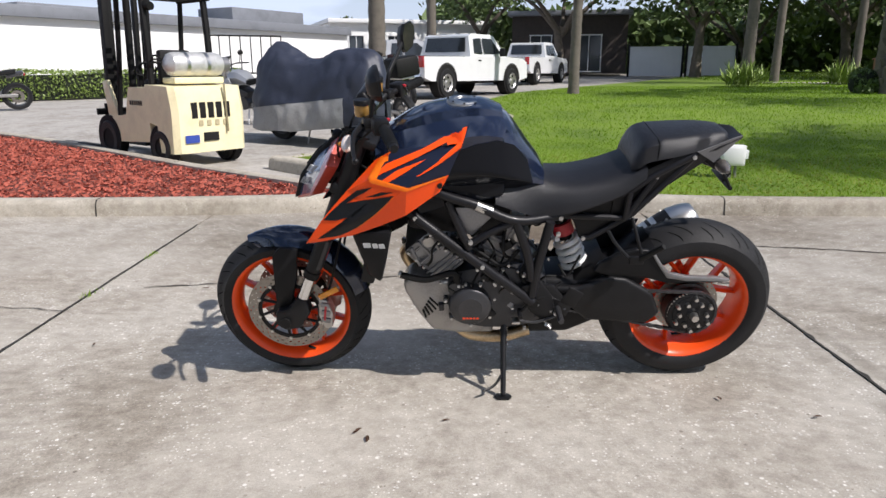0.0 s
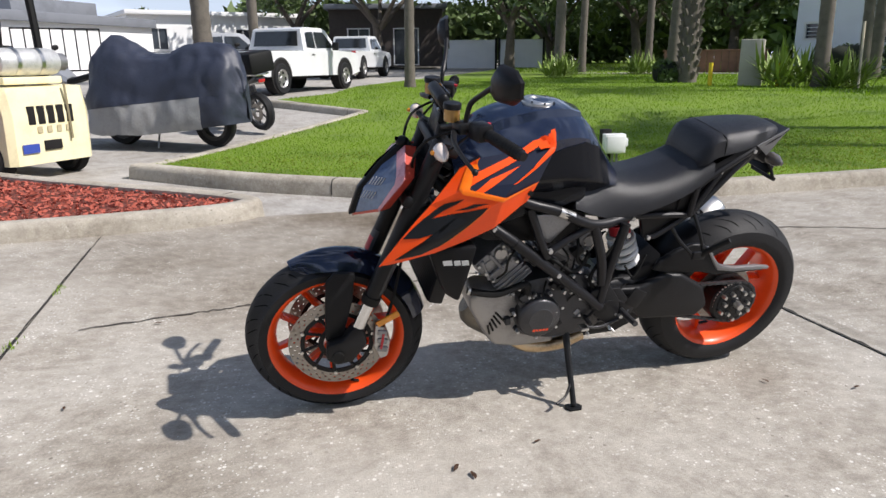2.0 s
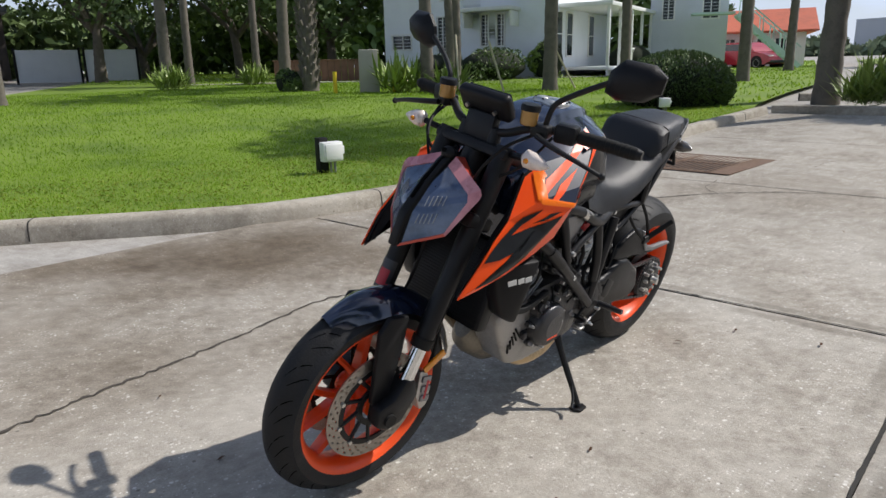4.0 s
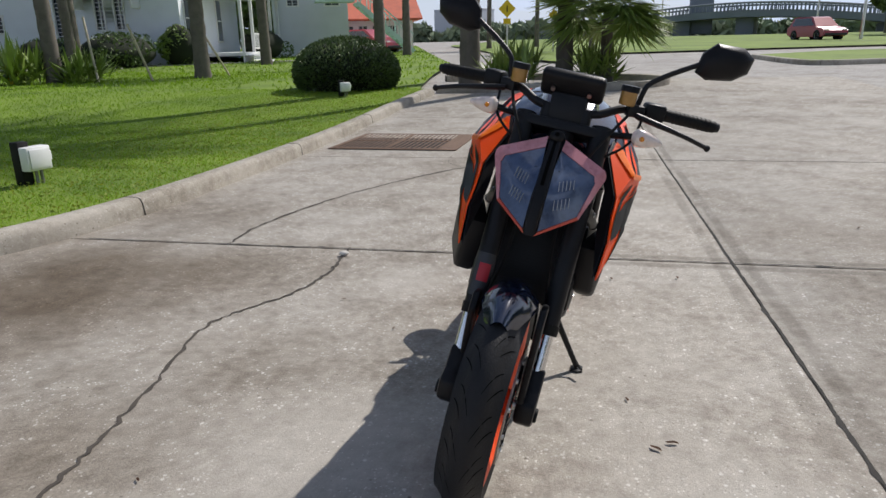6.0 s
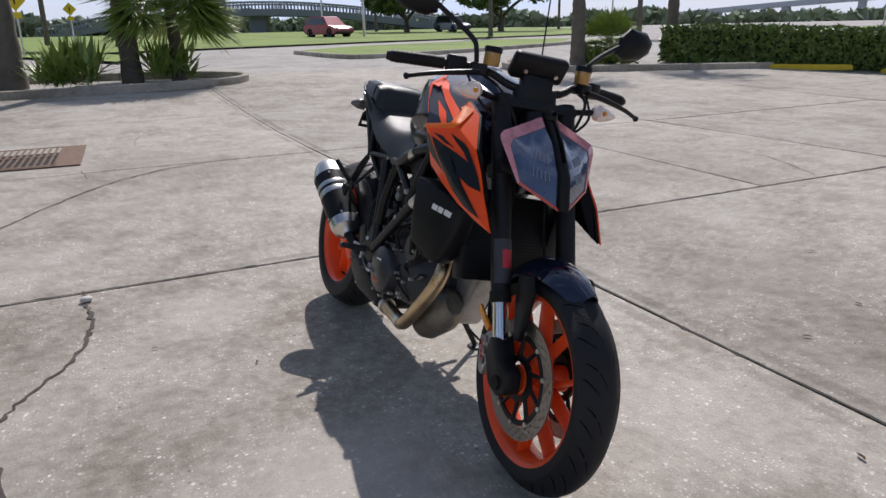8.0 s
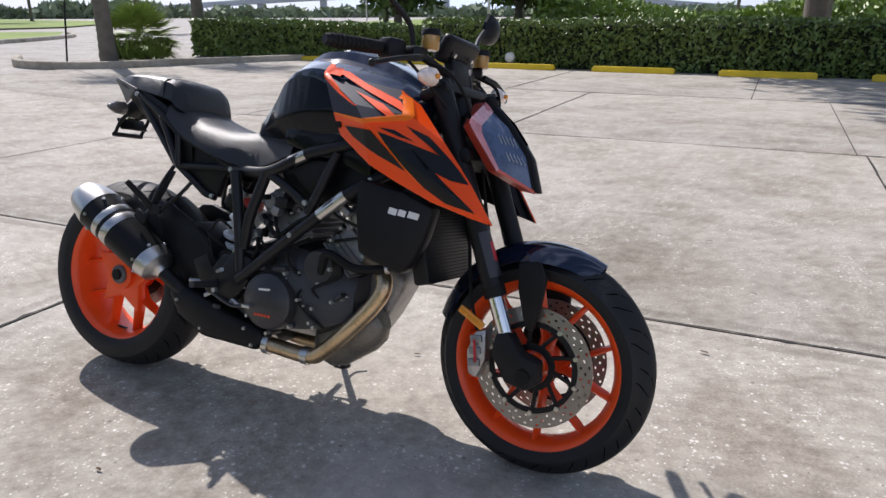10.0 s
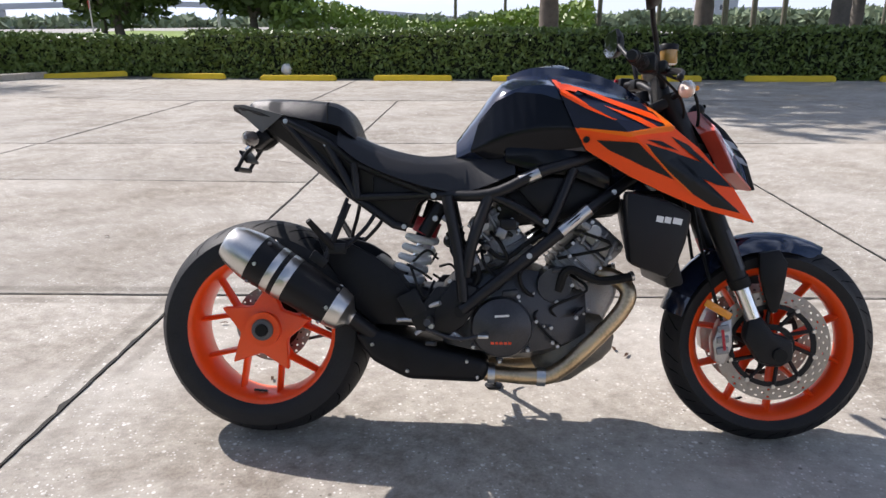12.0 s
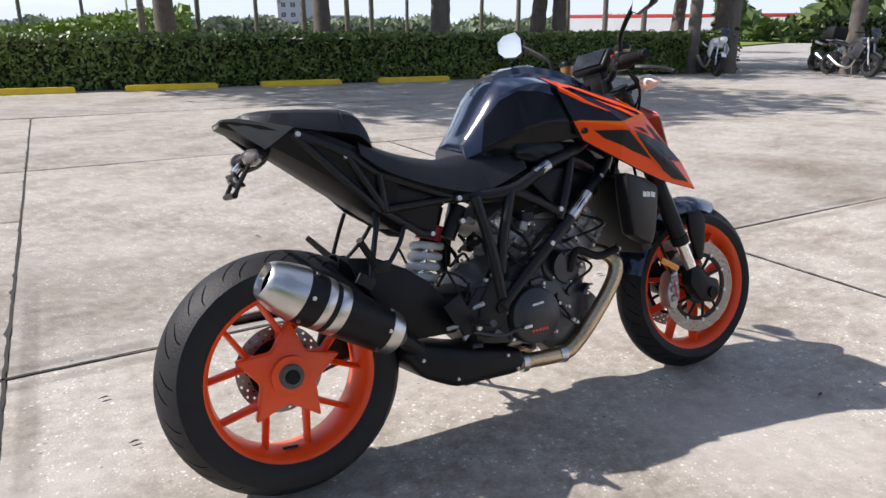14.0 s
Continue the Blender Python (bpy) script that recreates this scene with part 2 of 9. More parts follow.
MULCH = material("red_mulch", (0.17, 0.032, 0.022), 0.9, vary=0.5, scale=20, tint=(0.30, 0.075, 0.05), island=0.8)
MULCH_BED = material("mulch_bed", (0.11, 0.028, 0.018), 0.95, vary=0.5, scale=25)
ORANGE = material("orange_paint", (0.95, 0.082, 0.004), 0.34, vary=0.05, scale=3, bump=0.02, coat=0.15, spec=0.3)
ORANGE_RIM = material("orange_rim", (0.88, 0.085, 0.008), 0.38, vary=0.06, scale=8, bump=0.03, coat=0.15)
BRIGHT = material("light_orange_film", (0.95, 0.18, 0.006), 0.34, vary=0.03, bump=0, coat=0.15, spec=0.3)
NAVY = material("dark_navy_paint", (0.010, 0.016, 0.038), 0.13, 0.25, vary=0.12, scale=3, bump=0, coat=1.0)
GLOSS = material("gloss_black_plastic", (0.006, 0.007, 0.010), 0.16, vary=0.15, scale=6, bump=0.02, coat=0.1, spec=0.15)
SMOKE = material("smoked_signal_lens", (0.10, 0.09, 0.085), 0.15, vary=0.2, scale=60, bump=0.05, coat=0.8)
NIGHT = material("navy_film", (0.009, 0.013, 0.030), 0.34, vary=0.1, scale=3, bump=0, spec=0.3)
DECAL = material("black_film", (0.007, 0.008, 0.010), 0.42, vary=0.1, scale=3, bump=0, spec=0.3)
SATIN = material("satin_black_plastic", (0.008, 0.008, 0.009), 0.40, vary=0.3, scale=14, fine=260, bump=0.12, spec=0.2)
MATTE = material("matte_black_metal", (0.008, 0.008, 0.009), 0.42, 0.0, vary=0.3, scale=20, fine=220, bump=0.15, spec=0.27)
DARK = material("deep_black_rubber", (0.007, 0.007, 0.007), 0.62, vary=0.2, scale=25, bump=0.2, spec=0.25)
FRAME = material("satin_black_frame", (0.008, 0.008, 0.010), 0.40, vary=0.2, scale=20, fine=220, bump=0.08, coat=0.08, spec=0.3)
TYRE = material("tyre_rubber", (0.014, 0.014, 0.015), 0.58, vary=0.3, scale=12, fine=180, bump=0.3, spec=0.27)
GROOVE = material("tyre_groove", (0.003, 0.003, 0.003), 1.0, vary=0.2, bump=0, spec=0.05)
LEATHER = material("seat_vinyl", (0.010, 0.010, 0.012), 0.38, vary=0.18, scale=6, fine=420, bump=0.35, spec=0.45)
ALU = material("cast_aluminium", (0.42, 0.41, 0.40), 0.38, 0.85, vary=0.25, scale=12, fine=200, bump=0.25)
CASE = material("dark_engine_case", (0.040, 0.040, 0.043), 0.32, 0.4, vary=0.35, scale=12, fine=240, bump=0.25)
GREY = material("grey_engine_case", (0.20, 0.20, 0.206), 0.38, 0.6, vary=0.4, scale=10, fine=200, bump=0.3)
BOLT = material("dull_bolt_steel", (0.46, 0.46, 0.46), 0.34, 0.8, vary=0.25, scale=30, fine=200, bump=0.1)
CHROME = material("polished_steel", (0.72, 0.72, 0.72), 0.14, 1.0, vary=0.1, scale=8, bump=0.02)
STEEL = material("brushed_steel", (0.55, 0.54, 0.52), 0.3, 1.0, vary=0.15, scale=8, fine=300, bump=0.08)
HEAT = material("heat_tinted_steel", (0.22, 0.14, 0.08), 0.36, 1.0, vary=0.4, scale=9, fine=120, bump=0.1, tint=(0.46, 0.35, 0.22))
GOLD = material("amber_reservoir", (0.32, 0.18, 0.045), 0.2, 0.2, vary=0.2, bump=0, coat=0.6)
AMBER = material("amber_reflector", (0.72, 0.26, 0.015), 0.25, vary=0.1, scale=40, bump=0.1, coat=0.5)
WHITE = material("white_paint", (0.76, 0.76, 0.75), 0.4, vary=0.06, scale=5, bump=0.03)
SPRING = material("white_spring", (0.74, 0.74, 0.73), 0.35, vary=0.1, scale=20, bump=0.04, coat=0.3)
RED = material("red_paint", (0.42, 0.02, 0.03), 0.35, vary=0.2, scale=18, bump=0.05)
PINK = material("red_headlamp_border", (0.42, 0.13, 0.14), 0.25, vary=0.2, scale=20, bump=0.02, coat=0.7, tint=(0.52, 0.21, 0.23))
LAMP_RED = material("orange_red_lamp_shell", (0.50, 0.06, 0.035), 0.3, vary=0.1, scale=8, bump=0.02, coat=0.4)
LENS = material("smoked_headlamp_lens", (0.022, 0.034, 0.07), 0.06, vary=0.3, scale=16, bump=0, coat=1.0, tint=(0.06, 0.085, 0.15))
CLEAR = material("clear_signal_lens", (0.72, 0.62, 0.55), 0.12, vary=0.2, scale=60, bump=0.05, coat=0.8)
DISC = material("brake_disc_steel", (0.29, 0.268, 0.243), 0.36, 0.9, vary=0.2, scale=14, fine=300, bump=0.1)
MIRROR = material("mirror_glass", (0.9, 0.9, 0.9), 0.02, 1.0, vary=0.01, bump=0)
SCREEN = material("display_glass", (0.02, 0.024, 0.03), 0.06, vary=0.1, bump=0, coat=0.8)
PRINT = material("light_lettering", (0.72, 0.72, 0.70), 0.45, vary=0.05, bump=0)
PRINT_RED = material("orange_lettering", (0.72, 0.07, 0.02), 0.4, vary=0.05, bump=0)
GRAPH = material("grey_tail_plastic", (0.10, 0.10, 0.103), 0.4, vary=0.2, scale=14, fine=260, bump=0.12, spec=0.4)


# ---- mesh tools ----
def finish(bm, name, mat, angle=35, recalc=True):
    if recalc:
        bmesh.ops.recalc_face_normals(bm, faces=bm.faces)
    me = bpy.data.meshes.new(name)
    bm.to_mesh(me)
    bm.free()
    for f in me.polygons:
        f.use_smooth = True
    me.set_sharp_from_angle(angle=radians(angle))
    me.materials.append(mat)
    return me


def part(name, bm, mat, parent=None, label="", angle=35, recalc=True):
    """One mesh object out of a bmesh, under a thing or a part."""
    ob = new(name, finish(bm, name, mat, angle, recalc))
    ob.parent = parent
    return tagged(ob, label)


def thing(name, label, category, m=None, group="", kind=""):
    """An empty at a thing's base, that carries its parts."""
    ob = new(name)
    ob.matrix_world = m or Matrix()
    return tagged(ob, label, category, group, kind)


def lone(name, bm, mat, label, category, group="", kind="", angle=35, recalc=True):
    return tagged(part(name, bm, mat, None, label, angle, recalc), label, category, group, kind)


def box(b, c, s, turn=(0, 0, 0), bevel=0.0, seg=2):
    got = bmesh.ops.create_cube(b, size=1, matrix=pose(*c, *turn) @ Matrix.Diagonal((*s, 1)))
    if bevel:
        es = list({e for v in got["verts"] for e in v.link_edges})
        bmesh.ops.bevel(b, geom=es, offset=bevel, segments=seg, affect="EDGES", profile=0.5)
    return b


def rod(b, p, q, r, r2=None, n=12):
    p, q = Vector(p), Vector(q)
    d = q - p
    m = Matrix.Translation((p + q) / 2) @ d.to_track_quat("Z", "Y").to_matrix().to_4x4()
    bmesh.ops.create_cone(b, cap_ends=True, segments=n, radius1=r, radius2=r if r2 is None else r2, depth=d.length, matrix=m)
    return b


def glide(pts, k=6):
    """Points on a smooth curve through the given ones."""
    pts = [Vector(p) for p in pts]
    ext = [2 * pts[0] - pts[1], *pts, 2 * pts[-1] - pts[-2]]
    out = []
    for i in range(1, len(ext) - 2):
        a, b_, c, d = ext[i - 1 : i + 3]
        for j in range(k):
            t = j / k
            out.append(0.5 * (2 * b_ + (c - a) * t + (2 * a - 5 * b_ + 4 * c - d) * t * t + (3 * b_ - a - 3 * c + d) * t ** 3))
    return out + [pts[-1]]


def tube(b, pts, r, n=10, k=5, flat=1.0):
    """A pipe along a smooth curve; r is one radius or one for each given point."""
    path = glide(pts, k) if k > 1 else [Vector(p) for p in pts]
    rs = r if isinstance(r, (list, tuple)) else [r] * len(pts)
    loops, up = [], None
    for i, p in enumerate(path):
        d = (path[min(i + 1, len(path) - 1)] - path[max(i - 1, 0)]).normalized()
        if up is None:
            up = d.orthogonal().normalized()
        up = (up - d * up.dot(d)).normalized()
        side = d.cross(up)
        u = i / max(1, len(path) - 1) * (len(rs) - 1)
        j = min(int(u), len(rs) - 2) if len(rs) > 1 else 0
        rad = rs[j] + (rs[min(j + 1, len(rs) - 1)] - rs[j]) * (u - j)
        loops.append([b.verts.new(p + (up * math.cos(a) + side * math.sin(a) * flat) * rad) for a in (2 * math.pi * q / n for q in range(n))])
    for A, B in zip(loops, loops[1:]):
        for q in range(n):
            b.faces.new((A[q], A[(q + 1) % n], B[(q + 1) % n], B[q]))
    b.faces.new(loops[0][::-1])
    b.faces.new(loops[-1])
    return b


def turned(b, prof, m=None, n=40, closed=False, a0=0.0, a1=2 * math.pi):
    """A profile of (radius, height) turned about the local z of m."""
    m = m or Matrix()
    full = abs(a1 - a0) > 2 * math.pi - 1e-4
    loops = []
    for i in range(n if full else n + 1):
        a = a0 + (a1 - a0) * i / n
        loops.append([b.verts.new(m @ Vector((r * math.cos(a), r * math.sin(a), h))) for r, h in prof])
    k = len(prof)
    for i in range(n):
        A, B = loops[i], loops[(i + 1) % len(loops)]
        for j in range(k if closed else k - 1):
            b.faces.new((A[j], B[j], B[(j + 1) % k], A[(j + 1) % k]))
    return b


def across(x, w, v=0.0):
    """The frame of a round part on the motorcycle whose axle lies across it; local z points to its right side."""
    return Matrix(((1, 0, 0, x), (0, 0, 1, v), (0, 1, 0, w), (0, 0, 0, 1)))


def loft(b, loops, cap=True, ring=True):
    rows = [[b.verts.new(p) for p in l] for l in loops]
    n = len(rows[0])
    for A, B in zip(rows, rows[1:]):
        for i in range(n if ring else n - 1):
            b.faces.new((A[i], A[(i + 1) % n], B[(i + 1) % n], B[i]))
    if cap and ring:
        b.faces.new(rows[0][::-1])
        b.faces.new(rows[-1])
    return b


def hull_loft(b, sections, cap=True, k=1):
    """Sections (x, half profile of (v, w) from the top middle outwards to the bottom), mirrored and joined into a closed skin."""
    loops = []
    for x, half in sections:
        right = [Vector((x, v, w)) for v, w in half]
        left = [Vector((x, -v, w)) for v, w in half[::-1] if v > 1e-5]
        loops.append(right + left)
    if k > 1:
        n = len(loops[0])
        rails = [glide([l[i] for l in loops], k) for i in range(n)]
        loops = [[rails[i][j] for i in range(n)] for j in range(len(rails[0]))]
    return loft(b, loops, cap)


def plate(b, outline, v0, v1, bevel=0.0, seg=2):
    """A flat board across the motorcycle: outline of (x, w), between two sides v0 and v1."""
    A = [b.verts.new((x, v0, w)) for x, w in outline]
    B = [b.verts.new((x, v1, w)) for x, w in outline]
    n = len(outline)
    fs = [b.faces.new(A), b.faces.new(B[::-1])]
    fs += [b.faces.new((A[i], B[i], B[(i + 1) % n], A[(i + 1) % n])) for i in range(n)]
    if bevel:
        bmesh.ops.recalc_face_normals(b, faces=fs)
        es = list({e for f in fs for e in f.edges})
        bmesh.ops.bevel(b, geom=es, offset=bevel, segments=seg, affect="EDGES", profile=0.5)
    return b


def slab_of(b, outline, z0, z1, bevel=0.0, seg=2):
    """A flat board lying down: outline of (x, y) between two heights."""
    A = [b.verts.new((x, y, z0)) for x, y in outline]
    B = [b.verts.new((x, y, z1)) for x, y in outline]
    n = len(outline)
    fs = [b.faces.new(A), b.faces.new(B[::-1])]
    fs += [b.faces.new((A[i], B[i], B[(i + 1) % n], A[(i + 1) % n])) for i in range(n)]
    if bevel:
        bmesh.ops.recalc_face_normals(b, faces=fs)
        bmesh.ops.bevel(b, geom=list({e for f in fs for e in f.edges}), offset=bevel, segments=seg, affect="EDGES", profile=0.5)
    return b


def ball(b, c, r, s=(1, 1, 1), n=12):
    bmesh.ops.create_uvsphere(b, u_segments=n, v_segments=max(6, n // 2), radius=r, matrix=pose(*c) @ Matrix.Diagonal((*s, 1)))
    return b


def shell(b, verts, faces, thick=0.0):
    vs = {i: b.verts.new(verts[i]) for i in sorted({i for f in faces for i in f})}
    fs = [b.faces.new([vs[i] for i in f]) for f in faces]
    if thick:
        bmesh.ops.recalc_face_normals(b, faces=fs)
        bmesh.ops.solidify(b, geom=fs, thickness=thick)
    return b


# ---- the motorcycle: x to its rear, v to its right, w up; it leans on its side stand ----
LEAN = 13.8
moto = thing("motorcycle", "orange and black naked sport motorcycle leaning on its side stand", "motorcycle", pose(0.003, 0.045, 0.0025, LEAN, 0, 1.9))
FX, FW, RX, RW = -0.750, 0.300, 0.741, 0.3235


def both(v):
    return (v, -v)


def studs(name, spots, r, depth, side, mat, parent, n=8):
    """Bolt heads, each an object of its own on one shared mesh."""
    me = finish(rod(bmesh.new(), (0, -side * 0.002, 0), (0, side * depth, 0), r, r * 0.8, n), name, mat)
    for p in spots:
        ob = new(name, me)
        ob.parent, ob.location = parent, p


def tyre_profile(R, half):
    right = [(0.222, half - 0.012), (0.236, half - 0.002), (0.256, half), (R - 0.042, half - 0.006), (R - 0.024, half - 0.026), (R - 0.009, half * 0.42), (R - 0.002, half * 0.2), (R, 0)]
    return right + [(r, -h) for r, h in right[-2::-1]]


def crown(R, half, v):
    """The tyre's radius at a distance v from its middle."""
    pts = [(0, R), (half * 0.2, R - 0.002), (half * 0.42, R - 0.009), (half - 0.026, R - 0.024), (half - 0.006, R - 0.042), (half, 0.256)]
    a = abs(v)
    for (p, q), (s, t) in zip(pts, pts[1:]):
        if a <= s:
            return q + (t - q) * (a - p) / (s - p)
    return pts[-1][1]


def wheel(name, x, w, R, half, rim_half, arms, spread, hub_r, star, phase):
    wh = part(name, turned(bmesh.new(), [(0.012, -0.07), (hub_r, -0.07), (hub_r, -0.02), (hub_r * 0.82, 0.0), (hub_r, 0.02), (hub_r, 0.07), (0.012, 0.07)], across(x, w), 28, True), ORANGE_RIM, moto, "orange cast wheel hub")
    tyre = part("tyre", turned(bmesh.new(), tyre_profile(R, half), across(x, w), 96), TYRE, wh, "black road tyre with a grooved tread")
    b = bmesh.new()
    count = 17
    for i in range(count):
        for side in (1, -1):
            a0 = 2 * math.pi * (i + (0.5 if side < 0 else 0)) / count
            for start, long, lo, hi in ((0.0, 0.22, 0.14, 0.72), (0.13, 0.13, 0.42, 0.86)):
                for j in range(5):
                    row = []
                    for u in (j / 5, (j + 1) / 5):
                        v = side * half * (lo + (hi - lo) * u)
                        a = a0 + start + long * (1 - u) ** 1.5
                        wide = 0.0092 * (1 - 0.6 * abs(u - 0.5) * 2)
                        for da in (-wide, wide):
                            r = crown(R, half, v) + 0.0009
                            row.append(b.verts.new((x + r * math.cos(a + da), v, w + r * math.sin(a + da))))
                    b.faces.new((row[0], row[1], row[3], row[2]))
    tagged(part("tread_groove", b, GROOVE, tyre), kind="stuff")
    h = rim_half
    prof = [(0.234, h + 0.004), (0.227, h + 0.007), (0.216, h + 0.001), (0.207, h - 0.016), (0.199, 0.012), (0.199, -0.012), (0.207, -h + 0.016), (0.216, -h - 0.001), (0.227, -h - 0.007), (0.234, -h - 0.004), (0.226, -h + 0.008), (0.212, -0.01), (0.212, 0.01), (0.226, h - 0.008)]
    rim = part("rim", turned(bmesh.new(), prof, across(x, w), 80, True), ORANGE_RIM, wh, "bright orange wheel rim")
    for k in range(arms):
        a = phase + 2 * math.pi * k / arms
        for s in (-1, 1):
            b = bmesh.new()
            ra, rb = (hub_r * 0.7, star), (star, 0.204)
            pts = [(hub_r * 0.6, a + s * 0.05), (star, a + s * 0.13), (0.206, a + s * spread)]
            loops = []
            for (r, ang), (wide, deep) in zip(pts, ((0.018, 0.034), (0.0095, 0.026), (0.0080, 0.022))):
                c = Vector((x + r * math.cos(ang), 0, w + r * math.sin(ang)))
                t = Vector((-math.sin(ang), 0, math.cos(ang)))
                off = Vector((0, 0.012, 0))
                loops.append([c + t * wide * u + Vector((0, 1, 0)) * deep * q + off for u, q in ((-1, -0.6), (-0.6, 0.75), (0, 1), (0.6, 0.75), (1, -0.6), (0, -1))])
            loft(b, loops)
            part("spoke", b, ORANGE_RIM, wh)
    return wh, tyre, rim


front_wheel, front_tyre, front_rim = wheel("front_wheel", FX, FW, 0.301, 0.061, 0.046, 5, radians(19), 0.036, 0.075, radians(-40))
rear_wheel, rear_tyre, rear_rim = wheel("rear_wheel", RX, RW, 0.3255, 0.098, 0.080, 5, radians(20), 0.052, 0.112, radians(25))
# small dark weights and the valve inside the rims
part("wheel_weight", box(bmesh.new(), (FX + 0.06, -0.03, FW - 0.189), (0.03, 0.012, 0.004), (0, 16, 0), 0.001), DARK, front_rim)
part("wheel_weight", box(bmesh.new(), (RX + 0.02, 0.03, RW - 0.195), (0.04, 0.012, 0.004), (0, -5, 0), 0.001), DARK, rear_rim)
# the star of the rear hub
b = bmesh.new()
star = []
for k in range(10):
    a = radians(25) + math.pi * k / 5
    r = 0.146 if k % 2 == 0 else 0.076
    star.append((RX + r * math.cos(a), RW + r * math.sin(a)))
plate(b, star, 0.016, 0.052, 0.008, 2)
part("hub_star", b, ORANGE_RIM, rear_wheel, "orange star-shaped hub face")
part("axle_collar", turned(bmesh.new(), [(0.018, 0.068), (0.033, 0.068), (0.032, 0.076), (0.027, 0.080), (0.018, 0.080)], across(RX, RW), 28, True), GRAPH, rear_wheel)
part("axle_nut", rod(bmesh.new(), (RX, 0.06, RW), (RX, 0.088, RW), 0.022, 0.018, 16), DARK, rear_wheel, "black rear axle nut")


def brake_disc(x, w, v, r0, r1, parent, holes=56):
    """A drilled brake disc: a ring of cells with some left out, so that light passes."""
    b = bmesh.new()
    n, rows = holes * 2, 7
    for side in (-0.0022, 0.0022):
        vs = [[b.verts.new((x + (r0 + (r1 - r0) * j / rows) * math.cos(2 * math.pi * i / n), v + side, w + (r0 + (r1 - r0) * j / rows) * math.sin(2 * math.pi * i / n))) for j in range(rows + 1)] for i in range(n)]
        for i in range(n):
            for j in range(rows):
                if (j == 1 and i % 4 == 0) or (j == 3 and i % 4 == 2) or (j == 5 and i % 4 == 0):
                    continue
                b.faces.new((vs[i][j], vs[(i + 1) % n][j], vs[(i + 1) % n][j + 1], vs[i][j + 1]))
    for r in (r0, r1):
        turned(b, [(r, v - 0.0022), (r, v + 0.0022)], across(x, w), n)
    return part("brake_disc", b, DISC, parent, "drilled steel brake disc", recalc=False)


for v in both(0.066):
    d = brake_disc(FX, FW, v, 0.122, 0.160, front_wheel)
    b = bmesh.new()
    turned(b, [(0.107, v - 0.003), (0.121, v - 0.003), (0.121, v + 0.003), (0.107, v + 0.003)], across(FX, FW), 48, True)
    part("carrier_ring", b, MATTE, d, "black disc carrier")
    b = bmesh.new()
    turned(b, [(0.045, v - 0.004), (0.062, v - 0.004), (0.062, v + 0.004), (0.045, v + 0.004)], across(FX, FW), 30, True)
    part("carrier_hub", b, MATTE, d)
    for k in range(10):
        a = 2 * math.pi * k / 10
        part("carrier_arm", rod(bmesh.new(), (FX + 0.055 * math.cos(a), v, FW + 0.055 * math.sin(a)), (FX + 0.115 * math.cos(a + 0.22), v, FW + 0.115 * math.sin(a + 0.22)), 0.006, n=6), MATTE, d)
    s = 1 if v > 0 else -1
    studs("disc_rivet", [(FX + 0.121 * math.cos(2 * math.pi * (k + 0.4) / 10), v, FW + 0.121 * math.sin(2 * math.pi * (k + 0.4) / 10)) for k in range(10)], 0.0075, 0.007, s, STEEL, d, 10)
rd = brake_disc(RX, RW, -0.045, 0.082, 0.120, rear_wheel, 44)
part("disc_carrier", turned(bmesh.new(), [(0.03, -0.05), (0.084, -0.05), (0.084, -0.041), (0.03, -0.041)], across(RX, RW), 40, True), MATTE, rd)

# ---- fork, clamps and front mudguard ----
fork = part("fork", box(bmesh.new(), (-0.425, 0, 0.985), (0.085, 0.26, 0.03), (0, 22, 0), 0.008), MATTE, moto, "black upside-down fork with polished sliders")
part("lower_clamp", box(bmesh.new(), (-0.505, 0, 0.815), (0.09, 0.26, 0.04), (0, 22, 0), 0.01), MATTE, fork)


def on_fork(w):
    return -0.563 - (0.68 - w) * 0.403


